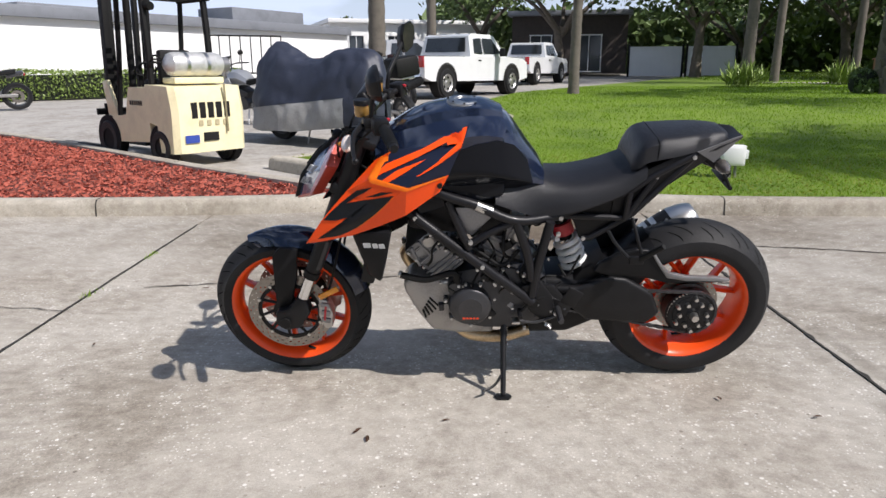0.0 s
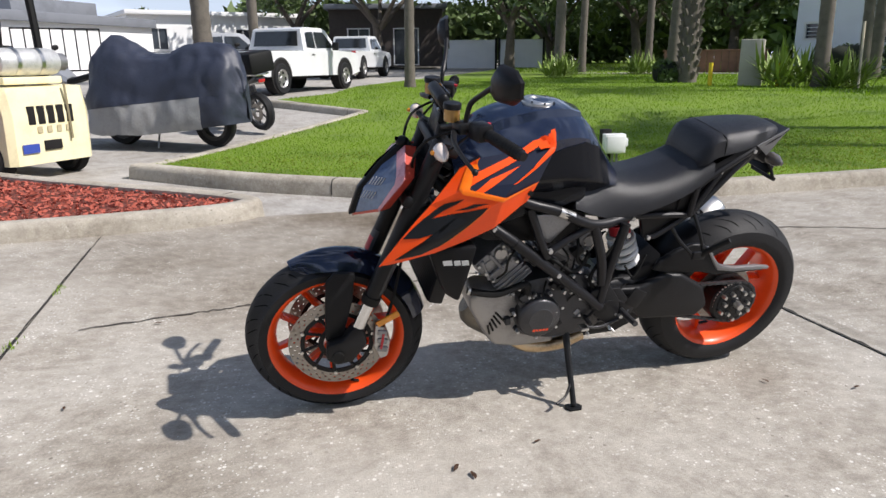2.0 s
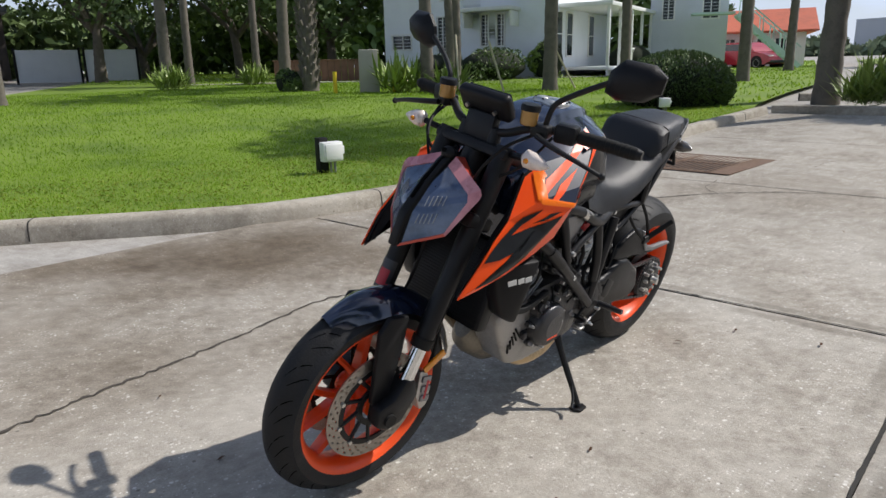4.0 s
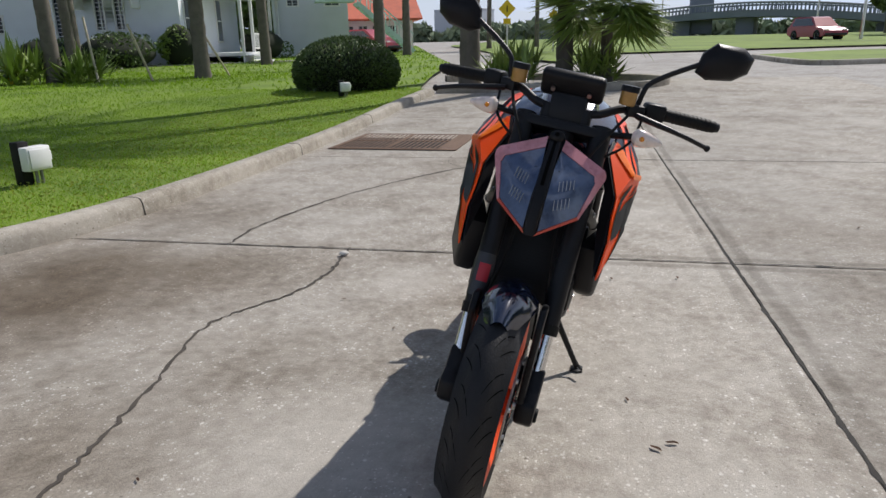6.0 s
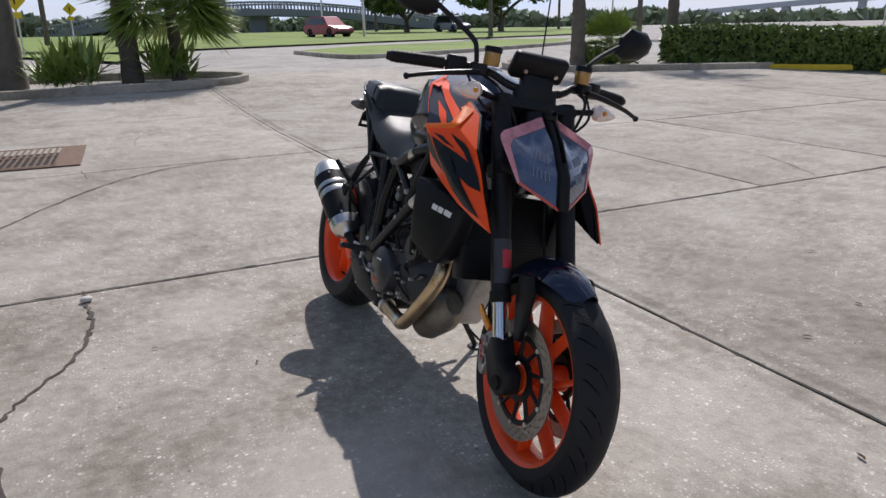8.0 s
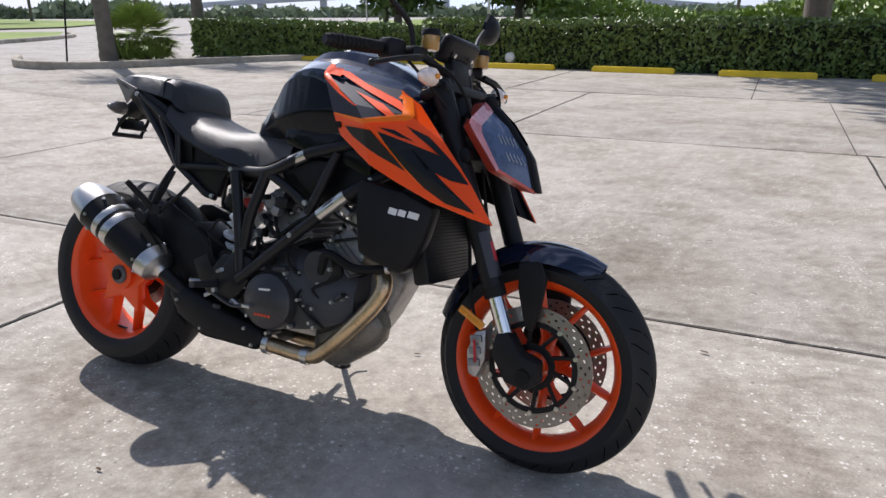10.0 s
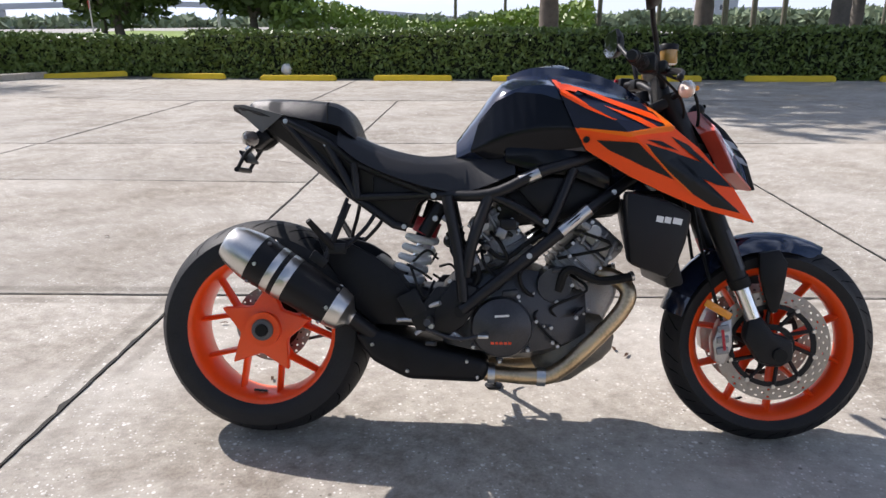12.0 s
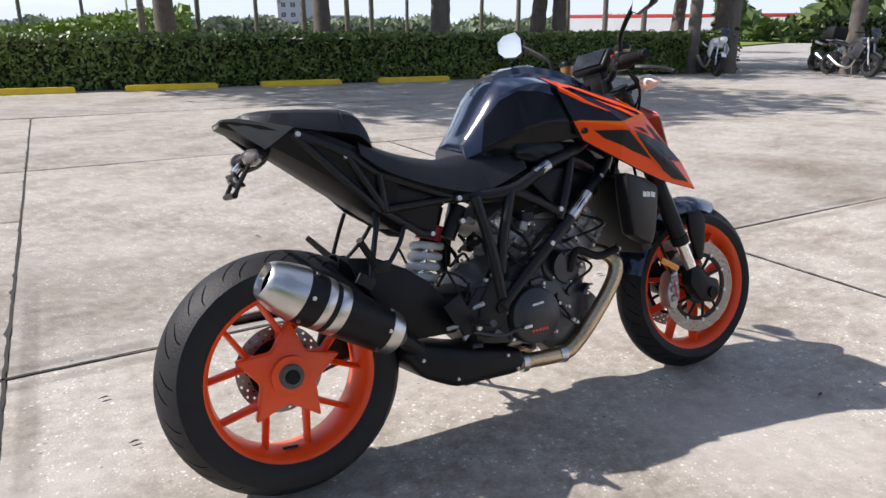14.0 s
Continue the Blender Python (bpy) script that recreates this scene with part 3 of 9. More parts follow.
for v in both(0.105):
    leg = part("fork_leg", rod(bmesh.new(), (on_fork(1.01), v, 1.01), (on_fork(0.475), v, 0.475), 0.029, 0.027, 24), MATTE, fork, "dark outer fork tube")
    part("slider", rod(bmesh.new(), (on_fork(0.48), v, 0.48), (on_fork(0.345), v, 0.345), 0.0215, n=24), CHROME, leg, "polished fork slider")
    part("dust_seal", rod(bmesh.new(), (on_fork(0.50), v, 0.50), (on_fork(0.473), v, 0.473), 0.031, 0.029, 20), DARK, leg)
    s = 1 if v > 0 else -1
    sticker = turned(bmesh.new(), [(0.0292, -0.06), (0.0292, 0.06)], Matrix.Translation((on_fork(0.575), v, 0.575)) @ Vector((0.403, 0, 1)).to_track_quat("Z", "Y").to_matrix().to_4x4(), 14, a0=radians(90 * s - 70), a1=radians(90 * s + 70))
    part("fork_sticker", sticker, CASE, leg, "dark fork sticker", recalc=False)
    sticker = turned(bmesh.new(), [(0.0297, -0.03), (0.0297, 0.02)], Matrix.Translation((on_fork(0.585), v, 0.585)) @ Vector((0.403, 0, 1)).to_track_quat("Z", "Y").to_matrix().to_4x4(), 10, a0=radians(90 * s - 20), a1=radians(90 * s + 45))
    part("fork_sticker", sticker, RED, leg, "red fork sticker", recalc=False)
    b = bmesh.new()
    plate(b, [(-0.665, 0.385), (-0.70, 0.395), (-0.735, 0.345), (-0.785, 0.33), (-0.79, 0.275), (-0.755, 0.25), (-0.70, 0.262), (-0.655, 0.33)], v - 0.026, v + 0.026, 0.01)
    part("fork_foot", b, MATTE, leg, "black cast fork foot")
    part("axle_end", rod(bmesh.new(), (FX, v - s * 0.02, FW - 0.012), (FX, v + s * 0.034, FW - 0.012), 0.021, 0.019, 18), DARK, leg)
    # brake caliper behind the leg, with its bright pistons
    cal = bmesh.new()
    plate(cal, [(-0.628, 0.385), (-0.595, 0.372), (-0.575, 0.315), (-0.583, 0.255), (-0.61, 0.245), (-0.632, 0.30)], v - 0.052 if s > 0 else v + 0.0, v + 0.0 if s > 0 else v + 0.052, 0.009)
    cal = part("brake_caliper", cal, ALU, leg, "silver radial brake caliper")
    b = bmesh.new()
    for k in range(3):
        box(b, (-0.603 + 0.006 * k * 0, v + s * 0.003, 0.29 + 0.032 * k), (0.034, 0.008, 0.02), (0, 10, 0), 0.003)
    part("caliper_rib", b, GREY, cal)
    part("caliper_mark", box(bmesh.new(), (-0.604, v + s * 0.0075, 0.322), (0.008, 0.001, 0.06), (0, 8, 0)), RED, cal)
    refl = bmesh.new()
    box(refl, (-0.586, v + s * 0.006, 0.409), (0.082, 0.008, 0.022), (0, -30, 0), 0.003)
    part("side_reflector", refl, AMBER, leg, "amber side reflector")
    tube_b = tube(bmesh.new(), [(-0.60, v * 0.95, 0.375), (-0.57, v * 0.9, 0.47), (-0.535, v * 0.6, 0.62), (-0.50, v * 0.5, 0.80)], 0.005, 6)
    part("brake_hose", tube_b, DARK, leg)
part("front_axle", rod(bmesh.new(), (FX, -0.12, FW), (FX, 0.12, FW), 0.014, n=14), STEEL, fork)

b = bmesh.new()
loops = []
for i in range(15):
    a = radians(118) + (radians(17) - radians(118)) * i / 14
    r = 0.326 - 0.010 * abs(i - 6) / 8
    half = 0.070 * min(1, 0.45 + i / 6) if i < 5 else 0.070
    row = []
    for j in range(9):
        u = -1 + j / 4
        drop = 0.05 * abs(u) ** 2.2
        row.append(Vector((FX + (r - drop) * math.cos(a), half * u, FW + (r - drop) * math.sin(a))))
    loops.append(row)
loft(b, loops, False, False)
bmesh.ops.recalc_face_normals(b, faces=b.faces)
bmesh.ops.solidify(b, geom=list(b.faces), thickness=0.004)
mudguard = part("front_mudguard", b, NAVY, fork, "glossy dark front mudguard", angle=50)
for v in both(0.088):
    b = bmesh.new()
    plate(b, [(-0.785, 0.545), (-0.755, 0.582), (-0.69, 0.575), (-0.70, 0.47), (-0.735, 0.325), (-0.775, 0.31), (-0.79, 0.335), (-0.788, 0.43)] if v < 0 else [(-0.775, 0.54), (-0.75, 0.58), (-0.695, 0.57), (-0.70, 0.50), (-0.73, 0.40), (-0.752, 0.40), (-0.766, 0.46)], v - 0.009, v + 0.009, 0.006)
    part("fork_guard", b, SATIN, mudguard, "matte black fork guard")

# ---- headlamp ----
lamp = part("headlamp", hull_loft(bmesh.new(), [(-0.60, [(0, 0.80), (0.05, 0.82), (0.06, 0.86), (0.03, 0.90), (0, 0.90)]), (-0.50, [(0, 0.80), (0.09, 0.82), (0.11, 0.88), (0.06, 0.94), (0, 0.95)]), (-0.46, [(0, 0.83), (0.07, 0.84), (0.08, 0.88), (0.05, 0.92), (0, 0.93)])]), SATIN, moto, "arrow-shaped headlamp with a red border and a dark spine")
for s in (1, -1):
    rim_pts = [(-0.530, 0.024, 0.972), (-0.548, 0.141, 0.921), (-0.550, 0.149, 0.909), (-0.556, 0.149, 0.897), (-0.618, 0.109, 0.793), (-0.690, 0.014, 0.742), (-0.660, 0.015, 0.833), (-0.597, 0.016, 0.912)]
    rim_pts = [Vector((x, s * v, w)) for x, v, w in rim_pts]
    n = len(rim_pts)
    mid = Vector((-0.618, s * 0.062, 0.856))
    shrink = (0.24, 0.26, 0.29, 0.25, 0.10, 0.08, 0.02, 0.02)
    inner = [p.lerp(mid, k) + Vector((-0.003, 0, 0)) for p, k in zip(rim_pts, shrink)]
    inner[0] += Vector((0, -s * 0.012, 0.004))
    b = bmesh.new()
    shell(b, rim_pts + inner, [(i, (i + 1) % n, n + (i + 1) % n, n + i) for i in (0, 1, 2, 3)], 0.004)
    part("lamp_border", b, PINK, lamp, "dull pink border of the headlamp", angle=20)
    b = bmesh.new()
    shell(b, rim_pts + inner, [(i, (i + 1) % n, n + (i + 1) % n, n + i) for i in (4,)], 0.004)
    part("lamp_border", b, LAMP_RED, lamp, "red lower border of the headlamp", angle=20)
    b = bmesh.new()
    shell(b, rim_pts + inner, [(i, (i + 1) % n, n + (i + 1) % n, n + i) for i in (5, 6, 7)], 0.004)
    part("lamp_border", b, SATIN, lamp, "black inner edge beside the spine", angle=20)
    b = bmesh.new()
    shell(b, [p + Vector((0.004, 0, 0)) for p in inner] + [mid + Vector((-0.006, 0, 0))], [(i, (i + 1) % n, n) for i in range(n)], 0.003)
    bmesh.ops.subdivide_edges(b, edges=list(b.edges), cuts=1, use_grid_fill=True)
    part("lamp_lens", b, LENS, lamp, "smoked glossy headlamp lens", angle=60)
    back = [Vector((x, s * v, w)) for x, v, w in ((-0.495, 0.022, 0.966), (-0.515, 0.116, 0.900), (-0.582, 0.086, 0.792), (-0.650, 0.012, 0.746))]
    b = bmesh.new()
    shell(b, [rim_pts[0], rim_pts[2], rim_pts[4], rim_pts[5]] + back, [(0, 1, 5, 4), (1, 2, 6, 5), (2, 3, 7, 6)], 0.003)
    part("lamp_side", b, LAMP_RED, lamp, "orange-red side of the headlamp")
    # light guide fins in two clusters behind the lens surface
    for k in range(5):
        for half_row in (0, 1):
            dv, dw = 0.014 - 0.0085 * k, 0.020 - 0.044 * half_row - 0.002 * k
            c = mid + Vector((-0.0078 + 0.72 * dv + 0.60 * dw, s * dv, dw))
            part("light_guide", box(bmesh.new(), tuple(c), (0.003, 0.0022, 0.028), (s * 8, 35, 0), 0.0008, 1), ALU, lamp)
b = bmesh.new()
spine = [(-0.515, 0.985), (-0.56, 0.962), (-0.612, 0.912), (-0.674, 0.832), (-0.703, 0.742), (-0.668, 0.75), (-0.62, 0.83), (-0.55, 0.90), (-0.50, 0.95)]
plate(b, spine, -0.0155, 0.0155, 0.006)
ball(b, (-0.535, 0, 0.975), 0.021, (1, 1, 0.9), 14)
part("lamp_spine", b, SATIN, lamp, "black spine down the middle of the headlamp", angle=50)
part("spine_socket", rod(bmesh.new(), (-0.545, 0, 0.983), (-0.5565, 0, 0.986), 0.006, n=12), GROOVE, lamp)
b = bmesh.new()
plate(b, [(-0.553, 0.968), (-0.612, 0.918), (-0.652, 0.868), (-0.64, 0.86), (-0.60, 0.905), (-0.545, 0.955)], -0.0045, 0.0045, 0.0015)
part("spine_slot", b, GROOVE, lamp)

from mathutils.bvhtree import BVHTree

# ---- fuel tank, covers and seat ----
tank_s = [(0.165, [(0, 0.885), (0.05, 0.882), (0.085, 0.868), (0.095, 0.83), (0.05, 0.80)]),
          (0.105, [(0, 0.965), (0.065, 0.958), (0.108, 0.925), (0.128, 0.855), (0.07, 0.79)]),
          (0.035, [(0, 1.056), (0.075, 1.043), (0.135, 1.003), (0.160, 0.885), (0.09, 0.78)]),
          (-0.055, [(0, 1.082), (0.085, 1.066), (0.160, 1.026), (0.176, 0.905), (0.10, 0.77)]),
          (-0.150, [(0, 1.078), (0.085, 1.060), (0.168, 1.012), (0.180, 0.905), (0.10, 0.76)]),
          (-0.250, [(0, 1.056), (0.080, 1.037), (0.164, 0.982), (0.176, 0.89), (0.10, 0.75)]),
          (-0.340, [(0, 1.012), (0.075, 0.998), (0.150, 0.945), (0.165, 0.87), (0.10, 0.74)]),
          (-0.400, [(0, 0.965), (0.065, 0.955), (0.11, 0.92), (0.13, 0.86), (0.09, 0.74)])]
b = hull_loft(bmesh.new(), tank_s, True, 3)
tank_tree = BVHTree.FromBMesh(b)
tank = part("fuel_tank", b, NAVY, moto, "glossy dark navy fuel tank", angle=40)
# raised satin cover along the top of the tank
b = hull_loft(bmesh.new(), [(0.02, [(0, 1.076), (0.05, 1.068), (0.06, 1.05), (0.0, 1.04)]), (-0.05, [(0, 1.098), (0.07, 1.088), (0.085, 1.06), (0.0, 1.05)]), (-0.16, [(0, 1.094), (0.075, 1.082), (0.09, 1.052), (0.0, 1.04)]), (-0.27, [(0, 1.066), (0.07, 1.053), (0.085, 1.022), (0, 1.01)]), (-0.385, [(0, 0.995), (0.05, 0.986), (0.06, 0.965), (0, 0.95)])], True, 3)
part("tank_cover", b, NAVY, tank, "dark glossy cover along the tank's top", angle=30)
cap_m = Matrix.Translation((-0.106, 0, 1.096)) @ Euler((0, radians(4), 0)).to_matrix().to_4x4()
cap = part("filler_cap", turned(bmesh.new(), [(0.0001, 0.0), (0.030, 0.0), (0.032, 0.003), (0.046, 0.003), (0.050, 0.0), (0.056, -0.002), (0.058, -0.012)], cap_m, 40), STEEL, tank, "round metal fuel filler cap")
for k in range(8):
    a = 2 * math.pi * k / 8
    p = cap_m @ Vector((0.052 * math.cos(a), 0.052 * math.sin(a), 0.001))
    part("cap_screw", rod(bmesh.new(), p, p + Vector((0, 0, 0.003)), 0.0035, n=8), DARK, cap)
for s in (1, -1):
    # knee panel that follows the tank's flank
    b = bmesh.new()
    b.faces.new([b.verts.new((x, 0, w)) for x, w in ((0.10, 0.935), (0.055, 0.985), (0.0, 1.008), (-0.07, 1.0), (-0.20, 0.955), (-0.26, 0.915), (-0.20, 0.86), (-0.04, 0.840), (0.075, 0.825), (0.125, 0.85))])
    bmesh.ops.triangulate(b, faces=list(b.faces))
    for _ in range(6):
        long = [e for e in b.edges if e.calc_length() > 0.014]
        if long:
            bmesh.ops.subdivide_edges(b, edges=long, cuts=1)
            bmesh.ops.triangulate(b, faces=list(b.faces))
    for v in b.verts:
        hit = tank_tree.ray_cast(Vector((v.co.x, s * 0.5, v.co.z)), Vector((0, -s, 0)))
        v.co = (hit[0] if hit[0] else tank_tree.find_nearest(Vector((v.co.x, s * 0.15, v.co.z)))[0]) + Vector((0, s * 0.0025, 0))
    part("knee_panel", b, GLOSS, tank, "glossy black knee panel", angle=60)
    # side cover under the tank, over the frame
    b = bmesh.new()
    plate(b, [(0.03, 0.815), (-0.05, 0.79), (-0.16, 0.775), (-0.26, 0.735), (-0.27, 0.80), (-0.16, 0.885), (0.03, 0.86)], s * 0.10, s * 0.150, 0.012)
    part("side_cover", b, GLOSS, tank, "glossy black side cover")

seat_s = [(0.50, [(0, 0.93), (0.08, 0.925), (0.125, 0.90), (0.135, 0.868), (0.06, 0.85)]),
          (0.44, [(0, 0.893), (0.085, 0.888), (0.132, 0.862), (0.142, 0.822), (0.06, 0.80)]),
          (0.36, [(0, 0.862), (0.09, 0.857), (0.14, 0.83), (0.15, 0.785), (0.06, 0.76)]),
          (0.26, [(0, 0.842), (0.09, 0.837), (0.14, 0.808), (0.152, 0.752), (0.06, 0.72)]),
          (0.17, [(0, 0.848), (0.08, 0.842), (0.125, 0.81), (0.145, 0.735), (0.06, 0.71)]),
          (0.10, [(0, 0.875), (0.07, 0.865), (0.115, 0.82), (0.145, 0.745), (0.06, 0.71)]),
          (0.00, [(0, 0.86), (0.07, 0.855), (0.135, 0.83), (0.155, 0.785), (0.06, 0.74)])]
seat = part("rider_seat", hull_loft(bmesh.new(), seat_s, True, 4), LEATHER, moto, "black vinyl rider's seat", angle=60)
pill_s = [(0.452, [(0, 0.905), (0.07, 0.905), (0.10, 0.90), (0.105, 0.885), (0.05, 0.87)]),
          (0.472, [(0, 0.958), (0.085, 0.955), (0.115, 0.938), (0.125, 0.90), (0.06, 0.88)]),
          (0.505, [(0, 0.988), (0.088, 0.986), (0.116, 0.972), (0.126, 0.922), (0.06, 0.90)]),
          (0.60, [(0, 0.999), (0.082, 0.997), (0.108, 0.984), (0.12, 0.940), (0.06, 0.92)]),
          (0.695, [(0, 1.005), (0.066, 1.003), (0.090, 0.993), (0.10, 0.960), (0.05, 0.94)]),
          (0.757, [(0, 1.003), (0.05, 1.001), (0.066, 0.993), (0.072, 0.975), (0.03, 0.96)]),
          (0.775, [(0, 0.996), (0.04, 0.994), (0.05, 0.988), (0.054, 0.978), (0.02, 0.97)])]
pillion = part("pillion_seat", hull_loft(bmesh.new(), pill_s, True, 4), LEATHER, moto, "black vinyl passenger seat pad", angle=50)
b = bmesh.new()
tube(b, [(0.528, -0.1245, 0.925), (0.532, -0.114, 0.976), (0.53, -0.085, 0.989), (0.528, 0, 0.9915), (0.53, 0.085, 0.989), (0.532, 0.114, 0.976), (0.528, 0.1245, 0.925)], 0.0022, 6)
part("seam", b, DARK, pillion)
tail_s = [(0.40, [(0, 0.84), (0.11, 0.84), (0.125, 0.80), (0.11, 0.70), (0.05, 0.66)]),
          (0.50, [(0, 0.89), (0.115, 0.89), (0.125, 0.85), (0.10, 0.765), (0.05, 0.735)]),
          (0.62, [(0, 0.94), (0.108, 0.945), (0.115, 0.92), (0.09, 0.85), (0.04, 0.825)]),
          (0.74, [(0, 0.97), (0.085, 0.975), (0.092, 0.96), (0.07, 0.93), (0.03, 0.915)]),
          (0.795, [(0, 0.982), (0.066, 0.985), (0.070, 0.977), (0.056, 0.958), (0.02, 0.952)]),
          (0.825, [(0, 0.985), (0.050, 0.987), (0.053, 0.982), (0.042, 0.972), (0.015, 0.97)])]
tail = part("tail_unit", hull_loft(bmesh.new(), tail_s, True, 2), SATIN, moto, "slim black tail unit", angle=30)
part("tail_light", box(bmesh.new(), (0.821, 0, 0.979), (0.012, 0.07, 0.008), (0, 20, 0), 0.002), SMOKE, tail, "thin smoked tail light")
for s in (1, -1):
    b = bmesh.new()
    shell(b, [(0.822, s * 0.056, 0.988), (0.785, s * 0.077, 0.986), (0.66, s * 0.114, 0.952), (0.73, s * 0.086, 0.905), (0.785, s * 0.064, 0.950)], [(0, 1, 4), (1, 2, 3, 4)], 0.004)
    part("tail_panel", b, GRAPH, tail, "dark grey tail side panel")

# ---- orange shrouds ----

def shroud(s):
    P = dict(A=(-0.157, 0.192, 0.906), B=(-0.291, 0.257, 0.885), C=(-0.408, 0.222, 0.905), K=(-0.338, 0.158, 0.977), I=(-0.394, 0.148, 0.942), G=(-0.092, 0.122, 1.049), S=(-0.113, 0.184, 1.009), H=(-0.235, 0.170, 0.994), N=(-0.253, 0.238, 0.925),
             D1=(-0.187, 0.194, 0.847), D2=(-0.299, 0.223, 0.776), D5=(-0.375, 0.218, 0.740), D3=(-0.475, 0.208, 0.698), D4=(-0.577, 0.196, 0.669), T=(-0.639, 0.187, 0.655),
             E1=(-0.490, 0.190, 0.849), E2=(-0.534, 0.190, 0.798), E3=(-0.579, 0.195, 0.745), M1=(-0.385, 0.244, 0.815), M2=(-0.472, 0.234, 0.757))
    keys = list(P)
    verts = [Vector((x, s * v, w)) for x, v, w in P.values()]
    low = ["A D1 B", "D1 D2 B", "B D2 M1", "D2 D5 M1", "M1 D5 D3 M2", "M2 D3 D4", "M2 D4 T", "B M1 C", "C M1 E1", "C E1 I", "C I K", "M1 M2 E2 E1", "M2 E3 E2", "M2 T E3"]
    up = ["A B N S", "B C N", "N C K H", "N H G S"]
    faces = lambda rows: [tuple(keys.index(k) for k in r.split()) for r in rows]
    tree = BVHTree.FromPolygons(verts, faces(low + up))
    main = part("side_shroud", shell(bmesh.new(), verts, faces(low), 0.004), ORANGE, moto, "pointed orange radiator shroud with black flashes", angle=14)
    part("upper_shroud", shell(bmesh.new(), verts, faces(up), 0.004), NIGHT, main, "dark upper part with orange stripes", angle=14)
    # black lining inside the front edge
    edge = [P[k] for k in ("I", "E1", "E2", "E3", "T")]
    fold = [(x + 0.03, v - 0.035, w + 0.004) for x, v, w in edge]
    fold[-1] = (-0.60, 0.176, 0.668)
    vs = [Vector((x + 0.004, s * v, w)) for x, v, w in edge + fold]
    part("shroud_lining", shell(bmesh.new(), vs, [(i, i + 1, 6 + i, 5 + i) for i in range(4)], 0.003), SATIN, main, "black inner lining", angle=20)
    liner = [Vector((x + 0.004, s * (v - 0.009), w + 0.002)) for x, v, w in P.values()]
    part("shroud_lining", shell(bmesh.new(), liner, faces(low), 0.003), SATIN, main, angle=20)

    def film(name, mat, outline, lift=0.0024):
        b = bmesh.new()
        b.faces.new([b.verts.new((x, 0, w)) for x, w in outline])
        bmesh.ops.triangulate(b, faces=list(b.faces))
        for _ in range(6):
            long = [e for e in b.edges if e.calc_length() > 0.010]
            if long:
                bmesh.ops.subdivide_edges(b, edges=long, cuts=1)
                bmesh.ops.triangulate(b, faces=list(b.faces))
        for v in b.verts:
            hit = tree.ray_cast(Vector((v.co.x, s * 0.6, v.co.z)), Vector((0, -s, 0)))
            if hit[0] is None:
                hit = tree.find_nearest(Vector((v.co.x, s * 0.2, v.co.z)))
            n = hit[1] if hit[1].y * s > 0 else -hit[1]
            v.co = hit[0] + n * lift
        part(name, b, mat, main)

    film("flash", DECAL, [(-0.400, 0.880), (-0.453, 0.859), (-0.513, 0.807), (-0.548, 0.773), (-0.571, 0.748), (-0.528, 0.754), (-0.459, 0.781), (-0.487, 0.753), (-0.536, 0.717), (-0.595, 0.681), (-0.518, 0.699), (-0.457, 0.735),
                          (-0.415, 0.772), (-0.377, 0.808), (-0.331, 0.860), (-0.400, 0.841), (-0.489, 0.813), (-0.457, 0.836), (-0.421, 0.862)])
    film("flash", DECAL, [(-0.333, 0.870), (-0.373, 0.867), (-0.425, 0.842), (-0.384, 0.852)])
    if s > 0:
        film("flash", DECAL, [(-0.212, 0.872), (-0.312, 0.862), (-0.372, 0.806), (-0.412, 0.768), (-0.330, 0.802), (-0.243, 0.846)])
    film("pinstripe", BRIGHT, [(-0.329, 0.857), (-0.333, 0.855), (-0.399, 0.787), (-0.462, 0.733), (-0.457, 0.7345), (-0.394, 0.788)], 0.0032)
    # the long stripe that turns back on itself at the top, and the thin finger between
    film("stripe", ORANGE, [(-0.098, 1.044), (-0.127, 1.038), (-0.245, 0.986), (-0.358, 0.943), (-0.400, 0.905), (-0.366, 0.921), (-0.256, 0.966), (-0.135, 1.021), (-0.106, 1.020)])
    film("stripe", ORANGE, [(-0.107, 1.0205), (-0.134, 1.0205), (-0.131, 1.005), (-0.190, 0.962), (-0.259, 0.921), (-0.248, 0.924), (-0.180, 0.957), (-0.120, 0.995)])
    film("stripe", ORANGE, [(-0.229, 0.963), (-0.321, 0.931), (-0.380, 0.896), (-0.352, 0.897), (-0.297, 0.926)])
    film("stripe", BRIGHT, [(-0.343, 0.972), (-0.364, 0.963), (-0.390, 0.933), (-0.413, 0.903), (-0.404, 0.893), (-0.291, 0.877), (-0.166, 0.903), (-0.170, 0.9065), (-0.290, 0.8885), (-0.385, 0.906), (-0.396, 0.909), (-0.370, 0.934)], 0.0035)
    part("shroud_screw", rod(bmesh.new(), (-0.186, s * 0.192, 0.874), (-0.186, s * 0.2085, 0.874), 0.0085, n=12), DARK, main)
    return main


